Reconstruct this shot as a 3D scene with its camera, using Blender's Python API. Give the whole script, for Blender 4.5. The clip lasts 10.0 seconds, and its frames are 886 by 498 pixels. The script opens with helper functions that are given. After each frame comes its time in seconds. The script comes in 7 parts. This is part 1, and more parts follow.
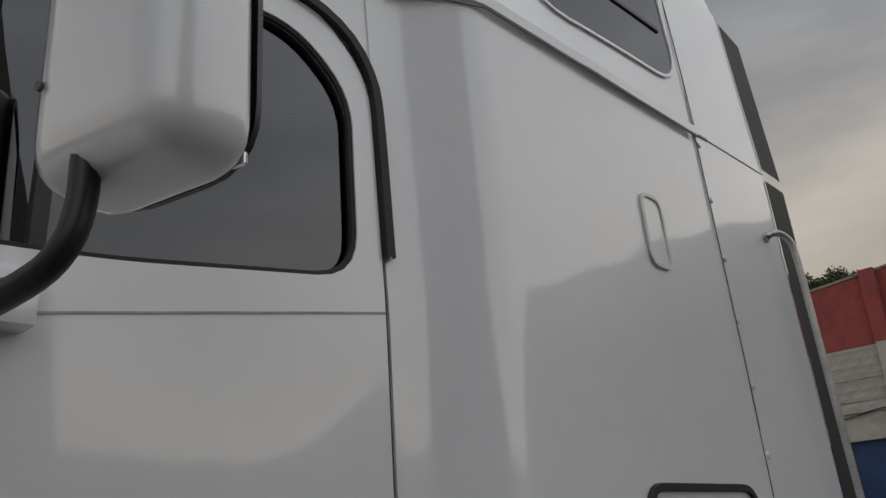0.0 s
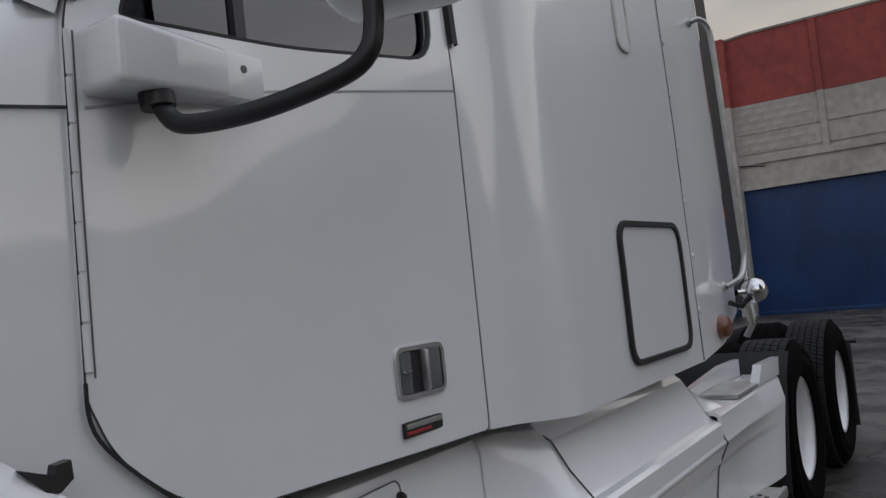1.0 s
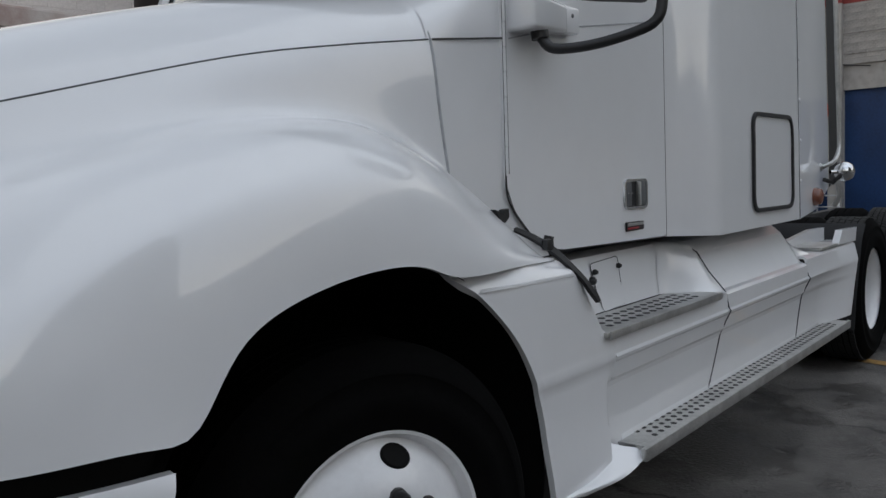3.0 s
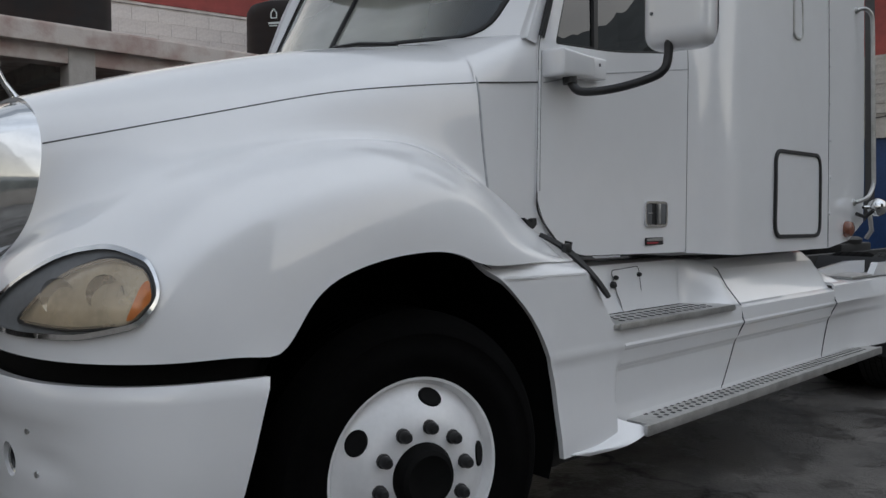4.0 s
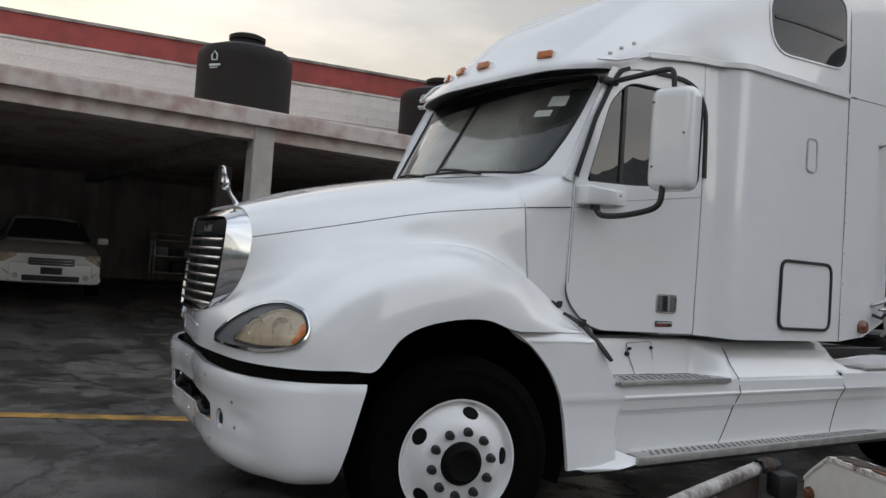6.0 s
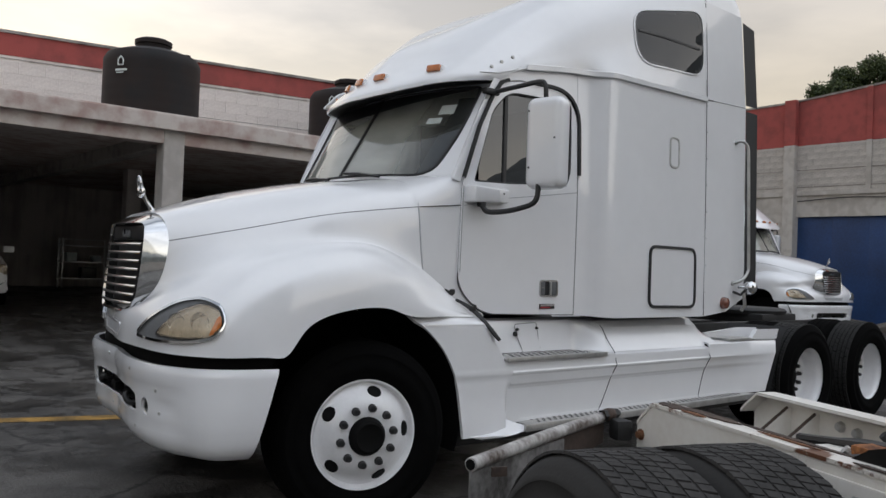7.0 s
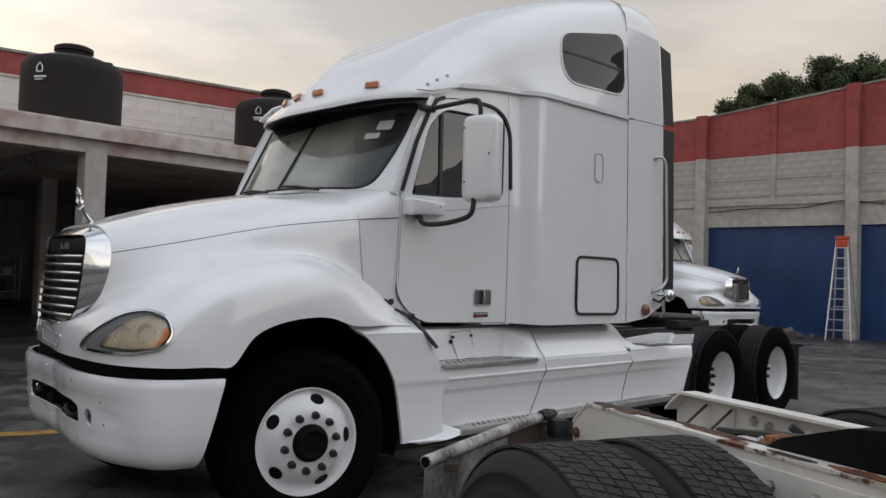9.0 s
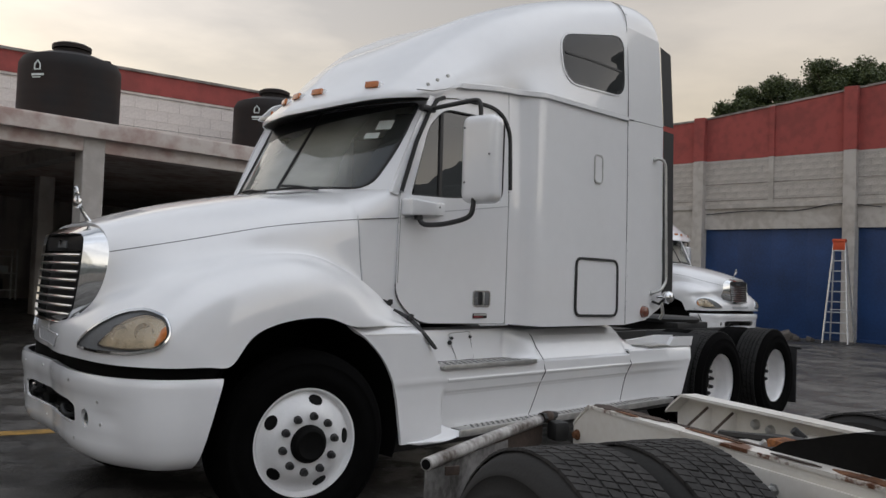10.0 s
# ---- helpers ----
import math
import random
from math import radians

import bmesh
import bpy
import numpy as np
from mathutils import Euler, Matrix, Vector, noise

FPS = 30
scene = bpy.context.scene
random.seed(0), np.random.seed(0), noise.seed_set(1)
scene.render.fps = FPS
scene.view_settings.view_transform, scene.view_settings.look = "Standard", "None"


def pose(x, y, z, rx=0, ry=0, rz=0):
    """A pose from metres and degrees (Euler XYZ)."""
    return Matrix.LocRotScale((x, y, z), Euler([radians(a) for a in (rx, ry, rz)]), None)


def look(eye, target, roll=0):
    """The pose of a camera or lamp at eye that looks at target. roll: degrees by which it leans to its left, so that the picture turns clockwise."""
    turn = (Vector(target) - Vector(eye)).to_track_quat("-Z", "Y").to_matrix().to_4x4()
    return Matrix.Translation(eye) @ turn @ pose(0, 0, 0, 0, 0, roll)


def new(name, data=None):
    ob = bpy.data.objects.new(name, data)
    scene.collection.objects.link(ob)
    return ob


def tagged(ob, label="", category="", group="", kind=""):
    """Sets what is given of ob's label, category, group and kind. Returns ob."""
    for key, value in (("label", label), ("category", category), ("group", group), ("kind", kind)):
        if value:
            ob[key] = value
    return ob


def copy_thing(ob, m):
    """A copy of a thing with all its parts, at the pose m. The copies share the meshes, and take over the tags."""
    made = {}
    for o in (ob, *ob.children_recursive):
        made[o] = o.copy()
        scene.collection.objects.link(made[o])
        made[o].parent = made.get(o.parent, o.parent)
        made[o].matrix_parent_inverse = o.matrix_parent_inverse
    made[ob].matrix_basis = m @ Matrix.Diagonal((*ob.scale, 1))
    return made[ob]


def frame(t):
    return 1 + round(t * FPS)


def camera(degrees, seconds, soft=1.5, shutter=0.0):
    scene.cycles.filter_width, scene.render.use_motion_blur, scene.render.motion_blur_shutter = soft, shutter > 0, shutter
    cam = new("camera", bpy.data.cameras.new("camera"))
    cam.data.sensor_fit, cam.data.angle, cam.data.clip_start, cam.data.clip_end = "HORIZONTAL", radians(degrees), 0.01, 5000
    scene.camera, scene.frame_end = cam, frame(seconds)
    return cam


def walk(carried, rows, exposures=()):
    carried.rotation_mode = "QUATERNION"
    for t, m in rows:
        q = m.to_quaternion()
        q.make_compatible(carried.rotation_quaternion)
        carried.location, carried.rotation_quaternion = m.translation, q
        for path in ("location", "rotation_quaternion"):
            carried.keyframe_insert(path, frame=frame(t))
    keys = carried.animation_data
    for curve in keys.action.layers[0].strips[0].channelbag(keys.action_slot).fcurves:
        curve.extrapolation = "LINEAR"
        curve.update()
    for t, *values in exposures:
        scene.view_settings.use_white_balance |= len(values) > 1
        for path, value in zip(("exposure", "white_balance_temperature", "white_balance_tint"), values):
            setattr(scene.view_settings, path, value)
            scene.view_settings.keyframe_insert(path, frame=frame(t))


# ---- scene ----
cam = camera(57.4, 10.0)

PATH = [
    (0, (0.701, -2.168, 1.516), (2.078, -0.897, 2.215), -4.1),
    (0.5, (0.337, -2.145, 1.487), (1.865, -0.931, 1.924), -2.4),
    (1, (0.058, -2.096, 1.461), (1.716, -0.983, 1.572), -5.9),
    (1.1, (0.017, -2.135, 1.423), (1.673, -1.017, 1.518), -6.6),
    (1.5, (-0.242, -2.153, 1.414), (1.461, -1.103, 1.414), -5.0),
    (2, (-0.635, -2.173, 1.395), (1.002, -1.031, 1.28), -2.7),
    (2.5, (-0.945, -2.233, 1.388), (0.619, -0.991, 1.29), -1.9),
    (2.7, (-1.088, -2.297, 1.373), (0.451, -1.031, 1.21), -2.3),
    (3.8, (-1.622, -2.799, 1.386), (-0.143, -1.457, 1.282), -0.9),
    (4, (-1.651, -2.936, 1.306), (-0.259, -1.504, 1.217), -0.0),
    (4.5, (-1.775, -3.241, 1.403), (-0.396, -1.794, 1.363), 2.8),
    (5, (-1.937, -3.565, 1.419), (-0.751, -1.955, 1.436), 4.0),
    (5.2, (-1.987, -3.716, 1.402), (-0.895, -2.041, 1.435), 4.3),
    (6.3, (-2.362, -4.42, 1.438), (-1.207, -2.788, 1.489), 3.9),
    (6.5, (-2.393, -4.52, 1.43), (-1.196, -2.919, 1.483), 3.4),
    (7, (-2.484, -4.716, 1.431), (-1.205, -3.178, 1.47), 2.2),
    (7.5, (-2.578, -4.778, 1.434), (-1.188, -3.341, 1.488), 1.5),
    (8, (-2.655, -4.788, 1.434), (-1.249, -3.367, 1.505), 1.5),
    (8.5, (-2.67, -4.789, 1.431), (-1.256, -3.377, 1.509), 1.7),
    (9, (-2.681, -4.781, 1.431), (-1.261, -3.374, 1.501), 1.9),
    (9.5, (-2.678, -4.77, 1.43), (-1.255, -3.366, 1.497), 2.0),
    (10, (-2.677, -4.756, 1.431), (-1.252, -3.354, 1.503), 2.2),
]
walk(cam, [(t, look(eye, target, roll)) for t, eye, target, roll in PATH],
     [(0.0, -0.46, 6600, 9), (1.0, -0.28, 6240, 11), (1.5, -0.25, 6040, 8), (2.5, -0.24, 6080, 8), (4.5, -0.10, 6200, 8), (5.0, -0.09, 6240, 8), (6.5, 0.18, 6280, 9), (10.0, 0.06, 6450, 10)])

# ---- light ----
world = bpy.data.worlds.new("world")
scene.world = world
world.use_nodes = True
wn, wl = world.node_tree.nodes, world.node_tree.links
wn.clear()
w_out = wn.new("ShaderNodeOutputWorld")
w_bg = wn.new("ShaderNodeBackground")
w_sky = wn.new("ShaderNodeTexSky")
w_sky.sky_type = "NISHITA"
w_sky.sun_disc = False
w_sky.sun_elevation = radians(14)
w_sky.sun_rotation = radians(200)
w_sky.dust_density = 4.0
w_geo = wn.new("ShaderNodeTexCoord")
w_sep = wn.new("ShaderNodeSeparateXYZ")
wl.new(w_geo.outputs["Generated"], w_sep.inputs[0])
w_ramp = wn.new("ShaderNodeValToRGB")           # overcast: warm low down, grey higher up
r = w_ramp.color_ramp
r.elements[0].position, r.elements[0].color = 0.0, (10.2, 8.9, 7.0, 1)
r.elements[1].position, r.elements[1].color = 1.0, (7.4, 8.0, 9.0, 1)
for pos, col in ((0.17, (11.2, 9.6, 7.3, 1)), (0.29, (8.6, 7.9, 7.1, 1)), (0.40, (8.0, 7.6, 7.2, 1)), (0.54, (6.3, 6.5, 6.9, 1))):
    e = r.elements.new(pos)
    e.color = col
wl.new(w_sep.outputs["Z"], w_ramp.inputs[0])
w_map = wn.new("ShaderNodeMapping")
w_map.inputs["Scale"].default_value = (1.0, 1.0, 3.2)
wl.new(w_geo.outputs["Generated"], w_map.inputs[0])
w_noise = wn.new("ShaderNodeTexNoise")
w_noise.inputs["Scale"].default_value = 2.1
w_noise.inputs["Detail"].default_value = 7
w_noise.inputs["Roughness"].default_value = 0.52
wl.new(w_map.outputs[0], w_noise.inputs["Vector"])
w_cr = wn.new("ShaderNodeValToRGB")
w_cr.color_ramp.elements[0].position, w_cr.color_ramp.elements[0].color = 0.36, (0.76, 0.765, 0.78, 1)
w_cr.color_ramp.elements[1].position, w_cr.color_ramp.elements[1].color = 0.62, (1.22, 1.19, 1.15, 1)
wl.new(w_noise.outputs["Fac"], w_cr.inputs[0])
w_mul = wn.new("ShaderNodeMix")
w_mul.data_type, w_mul.blend_type = "RGBA", "MULTIPLY"
w_mul.inputs[0].default_value = 1.0
wl.new(w_ramp.outputs[0], w_mul.inputs[6])
wl.new(w_cr.outputs[0], w_mul.inputs[7])
w_dot = wn.new("ShaderNodeVectorMath")
w_dot.operation = "DOT_PRODUCT"
w_dot.inputs[1].default_value = (-0.10, 0.995, 0.0)
wl.new(w_geo.outputs["Generated"], w_dot.inputs[0])
w_az = wn.new("ShaderNodeMapRange")
w_az.inputs[1].default_value, w_az.inputs[2].default_value = -1.0, 1.0
wl.new(w_dot.outputs["Value"], w_az.inputs[0])
w_azr = wn.new("ShaderNodeValToRGB")
w_azr.color_ramp.elements[0].position, w_azr.color_ramp.elements[0].color = 0.0, (1.22, 1.22, 1.24, 1)
w_azr.color_ramp.elements[1].position, w_azr.color_ramp.elements[1].color = 1.0, (1.25, 1.22, 1.15, 1)
for pos, c in ((0.16, 1.30), (0.3, 1.28), (0.5, 0.82), (0.68, 0.70), (0.82, 0.90), (0.92, 1.12)):
    w_azr.color_ramp.elements.new(pos).color = (c, c, c, 1)
wl.new(w_az.outputs[0], w_azr.inputs[0])
w_m2 = wn.new("ShaderNodeMix")
w_m2.data_type, w_m2.blend_type = "RGBA", "MULTIPLY"
w_m2.inputs[0].default_value = 1.0
wl.new(w_mul.outputs[2], w_m2.inputs[6])
wl.new(w_azr.outputs[0], w_m2.inputs[7])
w_mix = wn.new("ShaderNodeMix")
w_mix.data_type = "RGBA"
w_mix.inputs[0].default_value = 0.88
wl.new(w_sky.outputs[0], w_mix.inputs[6])
w_dot2 = wn.new("ShaderNodeVectorMath")
w_dot2.operation = "DOT_PRODUCT"
w_dot2.inputs[1].default_value = (-0.60, -0.80, 0.0)
wl.new(w_geo.outputs["Generated"], w_dot2.inputs[0])
w_cool = wn.new("ShaderNodeValToRGB")                   # cooler, heavier cloud away from the evening side
w_cool.color_ramp.elements[0].position, w_cool.color_ramp.elements[0].color = 0.0, (1, 1, 1, 1)
w_cool.color_ramp.elements[1].position, w_cool.color_ramp.elements[1].color = 1.0, (0.66, 0.73, 0.84, 1)
wl.new(w_dot2.outputs["Value"], w_cool.inputs[0])
w_m3 = wn.new("ShaderNodeMix")
w_m3.data_type, w_m3.blend_type = "RGBA", "MULTIPLY"
w_m3.inputs[0].default_value = 1.0
wl.new(w_m2.outputs[2], w_m3.inputs[6])
wl.new(w_cool.outputs[0], w_m3.inputs[7])
wl.new(w_m3.outputs[2], w_mix.inputs[7])
wl.new(w_mix.outputs[2], w_bg.inputs[0])
w_bg.inputs[1].default_value = 0.1
wl.new(w_bg.outputs[0], w_out.inputs[0])

sun_data = bpy.data.lights.new("sun", "SUN")
sun_data.energy, sun_data.angle, sun_data.color = 1.05, radians(130), (1.0, 0.99, 0.99)
sun = new("sun", sun_data)
sun.matrix_world = look((2, -10, 8), (0, 0, 0))


# ---- materials ----
def material(name, base, rough=0.5, metal=0.0, vary=0.12, scale=6.0, fine=60.0, bump=0.0, coat=0.0, tint=None, rough_vary=0.1, spec=0.5, per_piece=0.0):
    """A surface with two scales of variation in colour and gloss, and fine relief."""
    m = bpy.data.materials.new(name)
    m.use_nodes = True
    n, l = m.node_tree.nodes, m.node_tree.links
    b = n["Principled BSDF"]
    co = n.new("ShaderNodeTexCoord")
    big = n.new("ShaderNodeTexNoise")
    big.inputs["Scale"].default_value, big.inputs["Detail"].default_value = scale, 5
    small = n.new("ShaderNodeTexNoise")
    small.inputs["Scale"].default_value, small.inputs["Detail"].default_value = fine, 4
    l.new(co.outputs["Object"], big.inputs["Vector"])
    l.new(co.outputs["Object"], small.inputs["Vector"])
    ramp = n.new("ShaderNodeValToRGB")
    dark = tuple(c * (1 - vary) for c in (tint or base))
    light = tuple(min(1, c * (1 + vary * 0.6)) for c in base)
    ramp.color_ramp.elements[0].position, ramp.color_ramp.elements[0].color = 0.34, (*dark, 1)
    ramp.color_ramp.elements[1].position, ramp.color_ramp.elements[1].color = 0.64, (*light, 1)
    mixf = n.new("ShaderNodeMath")
    mixf.operation = "MULTIPLY_ADD"
    mixf.inputs[1].default_value = 0.35
    l.new(small.outputs["Fac"], mixf.inputs[0])
    sc = n.new("ShaderNodeMath")
    sc.operation = "MULTIPLY"
    sc.inputs[1].default_value = 0.65
    l.new(big.outputs["Fac"], sc.inputs[0])
    l.new(sc.outputs[0], mixf.inputs[2])
    l.new(mixf.outputs[0], ramp.inputs[0])
    colour = ramp.outputs[0]
    if per_piece:
        oi = n.new("ShaderNodeObjectInfo")
        hs = n.new("ShaderNodeHueSaturation")
        mr = n.new("ShaderNodeMapRange")
        mr.inputs[3].default_value, mr.inputs[4].default_value = 1 - per_piece, 1 + per_piece
        l.new(oi.outputs["Random"], mr.inputs[0])
        l.new(mr.outputs[0], hs.inputs["Value"])
        l.new(colour, hs.inputs["Color"])
        colour = hs.outputs[0]
    l.new(colour, b.inputs["Base Color"])
    rr = n.new("ShaderNodeMapRange")
    rr.inputs[3].default_value, rr.inputs[4].default_value = max(0.02, rough - rough_vary * rough), min(1, rough + rough_vary * rough)
    l.new(big.outputs["Fac"], rr.inputs[0])
    l.new(rr.outputs[0], b.inputs["Roughness"])
    b.inputs["Metallic"].default_value = metal
    b.inputs["Specular IOR Level"].default_value = spec
    b.inputs["Coat Weight"].default_value = coat
    b.inputs["Coat Roughness"].default_value = 0.02
    b.inputs["Coat IOR"].default_value = 1.6
    if bump:
        bp = n.new("ShaderNodeBump")
        bp.inputs["Strength"].default_value, bp.inputs["Distance"].default_value = 0.6, bump
        l.new(mixf.outputs[0], bp.inputs["Height"])
        l.new(bp.outputs[0], b.inputs["Normal"])
    return m


def glass(name, colour, rough=0.0, dust_veil=0.0, ior=1.5):
    """Tinted glass, part clear and part mirror."""
    m = bpy.data.materials.new(name)
    m.use_nodes = True
    n, l = m.node_tree.nodes, m.node_tree.links
    n.clear()
    out = n.new("ShaderNodeOutputMaterial")
    tr = n.new("ShaderNodeBsdfTransparent")
    tr.inputs[0].default_value = (*colour, 1)
    gl = n.new("ShaderNodeBsdfGlossy")
    gl.inputs["Roughness"].default_value = max(rough, 0.01)
    gl.inputs[0].default_value = (0.95, 0.97, 1, 1)
    fr = n.new("ShaderNodeFresnel")
    fr.inputs[0].default_value = ior
    mx = n.new("ShaderNodeMixShader")
    clear = tr.outputs[0]
    # dust film, made heavier to stand in for pale light in the screen
    if dust_veil:
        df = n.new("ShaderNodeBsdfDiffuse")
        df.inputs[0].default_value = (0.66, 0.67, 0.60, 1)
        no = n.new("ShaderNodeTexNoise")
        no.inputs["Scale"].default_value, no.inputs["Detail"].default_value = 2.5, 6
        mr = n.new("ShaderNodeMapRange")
        mr.inputs[3].default_value, mr.inputs[4].default_value = dust_veil * 0.5, dust_veil * 1.5
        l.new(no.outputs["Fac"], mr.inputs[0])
        co = n.new("ShaderNodeTexCoord")                    # thinned along the driver's edge to paint the darker glass there
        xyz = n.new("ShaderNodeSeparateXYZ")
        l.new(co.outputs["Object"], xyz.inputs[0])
        edge_fade = n.new("ShaderNodeMapRange")
        edge_fade.interpolation_type = "SMOOTHSTEP"
        edge_fade.inputs[1].default_value, edge_fade.inputs[2].default_value, edge_fade.inputs[3].default_value, edge_fade.inputs[4].default_value = -0.80, -0.38, 0.08, 1.0
        l.new(xyz.outputs["Y"], edge_fade.inputs[0])
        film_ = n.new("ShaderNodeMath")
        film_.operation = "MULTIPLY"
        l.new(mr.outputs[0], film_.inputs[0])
        l.new(edge_fade.outputs[0], film_.inputs[1])
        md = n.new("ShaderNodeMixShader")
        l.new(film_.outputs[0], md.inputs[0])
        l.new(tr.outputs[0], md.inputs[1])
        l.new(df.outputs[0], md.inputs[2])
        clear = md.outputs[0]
    l.new(fr.outputs[0], mx.inputs[0])
    l.new(clear, mx.inputs[1])
    l.new(gl.outputs[0], mx.inputs[2])
    l.new(mx.outputs[0], out.inputs[0])
    return m


def hazy_lens(name):
    """Weathered clear plastic: part haze, part see-through."""
    m = material(name, (0.62, 0.51, 0.38), 0.14, vary=0.2, scale=9, fine=40, coat=0.9)
    n, l = m.node_tree.nodes, m.node_tree.links
    tr = n.new("ShaderNodeBsdfTransparent")
    tr.inputs[0].default_value = (0.92, 0.87, 0.75, 1)
    mx = n.new("ShaderNodeMixShader")
    mx.inputs[0].default_value = 0.40
    l.new(tr.outputs[0], mx.inputs[1])
    l.new(n["Principled BSDF"].outputs[0], mx.inputs[2])
    l.new(mx.outputs[0], n["Material Output"].inputs[0])
    return m


PAINT = material("white_truck_paint", (0.80, 0.805, 0.82), 0.30, vary=0.03, scale=1.6, fine=9, coat=1.0, rough_vary=0.2, bump=0.0006)
PAINT.node_tree.nodes["Principled BSDF"].inputs["Coat Roughness"].default_value = 0.05
WHEEL_WHITE = material("white_wheel_paint", (0.80, 0.80, 0.81), 0.33, vary=0.06, scale=9, fine=60, coat=0.4)
BLACK = material("black_plastic", (0.018, 0.018, 0.019), 0.42, vary=0.3, scale=12, fine=150, bump=0.001)
RUBBER = material("black_rubber", (0.014, 0.014, 0.015), 0.62, vary=0.3, scale=9, fine=120, bump=0.002)
RUBBER_GREY = material("grey_rubber", (0.06, 0.062, 0.068), 0.6, vary=0.2, scale=9, fine=120)
TYRE = material("tyre_rubber", (0.0035, 0.0035, 0.0035), 0.9, spec=0.04, vary=0.35, scale=7, fine=90, bump=0.003)
TREAD = material("worn_dusty_tread", (0.028, 0.026, 0.025), 0.85, vary=0.6, scale=9, fine=60, bump=0.003, tint=(0.025, 0.023, 0.021))
TREAD_DARK = material("dark_tread", (0.013, 0.0125, 0.012), 0.85, vary=0.5, scale=9, fine=60, bump=0.003)
TYRE_DUSTY = material("dusty_tyre_rubber", (0.016, 0.015, 0.014), 0.8, vary=0.35, scale=7, fine=90, bump=0.003)
CHROME = material("chrome", (0.66, 0.67, 0.68), 0.07, 1.0, vary=0.04, scale=5, fine=60, rough_vary=0.6)
BAR = material("worn_chrome_bar", (0.66, 0.67, 0.68), 0.16, 0.95, vary=0.06, scale=9, fine=60)
VENT_GREY = material("pale_grey_mesh", (0.42, 0.43, 0.45), 0.55, vary=0.2, scale=30, fine=200, bump=0.002)
STEEL = material("scuffed_aluminium", (0.52, 0.52, 0.51), 0.38, 0.85, vary=0.25, scale=14, fine=120, bump=0.001)
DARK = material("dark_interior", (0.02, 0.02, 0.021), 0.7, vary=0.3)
HUB = material("black_hub", (0.005, 0.005, 0.005), 0.65, vary=0.3, spec=0.1)
CAB_SHADE = material("dark_blue_curtain", (0.018, 0.022, 0.03), 0.85, vary=0.3, scale=5, fine=40)
CAB_TRIM = material("pale_cab_trim", (0.66, 0.65, 0.58), 0.7, vary=0.15)
TRIM_GREY = material("grey_trim", (0.12, 0.125, 0.13), 0.6, vary=0.2)
FRAME_BLACK = material("black_frame_steel", (0.016, 0.016, 0.016), 0.6, vary=0.4, scale=9, bump=0.002)
AMBER = material("amber_lens", (0.50, 0.15, 0.03), 0.2, vary=0.15, scale=40, coat=0.6)
AMBER_BROWN = material("faded_amber_lens", (0.17, 0.055, 0.03), 0.25, vary=0.2, scale=40, coat=0.4)
BOWL = material("dull_silver_bowl", (0.55, 0.53, 0.50), 0.3, 0.7, vary=0.3, scale=14, fine=60)
LENS = hazy_lens("hazy_headlight_plastic")
RUST = material("rust", (0.20, 0.085, 0.035), 0.85, vary=0.5, scale=12, fine=90, bump=0.004, tint=(0.10, 0.04, 0.02))
STICKER = material("paper_sticker", (0.72, 0.78, 0.76), 0.6, vary=0.06)
RED_DECAL = material("red_decal", (0.35, 0.03, 0.04), 0.4)
GLASS_CLEAR = glass("windscreen_glass", (0.86, 0.90, 0.87), dust_veil=0.46, ior=1.75)
GLASS_TINT = glass("tinted_side_glass", (0.06, 0.063, 0.063), ior=1.9)
GLASS_DARK = glass("dark_sleeper_glass", (0.10, 0.095, 0.09))


# ---- mesh helpers ----
import collections


def part(name, bm, mat, parent=None, label="", smooth=True, angle=40):
    """Links a bmesh as one mesh object, under a thing or a part."""
    me = bpy.data.meshes.new(name)
    bmesh.ops.recalc_face_normals(bm, faces=bm.faces)
    bm.to_mesh(me)
    bm.free()
    me.materials.append(mat)
    if smooth:
        me.polygons.foreach_set("use_smooth", [True] * len(me.polygons))
        me.set_sharp_from_angle(angle=radians(angle))
    ob = new(name, me)
    if parent is not None:
        ob.parent = parent
    if label:
        tagged(ob, label)
    return ob


def facing(ob, way):
    """Turns an open sheet so that its outer side looks that way."""
    if sum(p.normal.dot(Vector(way)) * p.area for p in ob.data.polygons) < 0:
        ob.data.flip_normals()
    return ob


def thick(ob, t, angle=40):
    """Gives a sheet thickness, inward from its outer face, with crisp rims."""
    me = ob.data
    n = len(me.vertices)
    co = np.empty(n * 3)
    me.vertices.foreach_get("co", co)
    c = co.reshape(-1, 3).mean(0)
    ref = Vector((c[0], 0, c[2] - 0.15))
    if sum(p.normal.dot(p.center - ref) * p.area for p in me.polygons) < 0:
        me.flip_normals()
    outer = [v.co.copy() for v in me.vertices]
    inner = [v.co - v.normal * t for v in me.vertices]
    faces = [tuple(p.vertices) for p in me.polygons]
    used = collections.Counter()
    way = {}
    for f in faces:
        for a, b in zip(f, f[1:] + f[:1]):
            used[(min(a, b), max(a, b))] += 1
            way[(min(a, b), max(a, b))] = (a, b)
    rim = [(b, a, a + n, b + n) for k, (a, b) in way.items() if used[k] == 1]
    solid = bpy.data.meshes.new(me.name)
    solid.from_pydata(outer + inner, [], faces + [tuple(i + n for i in reversed(f)) for f in faces] + rim)
    solid.materials.append(me.materials[0])
    solid.polygons.foreach_set("use_smooth", [True] * len(solid.polygons))
    solid.set_sharp_from_angle(angle=radians(angle))
    ob.data = solid
    return ob


def empty(name, m=None):
    ob = new(name)
    ob.empty_display_size = 0.2
    if m is not None:
        ob.matrix_world = m
    return ob


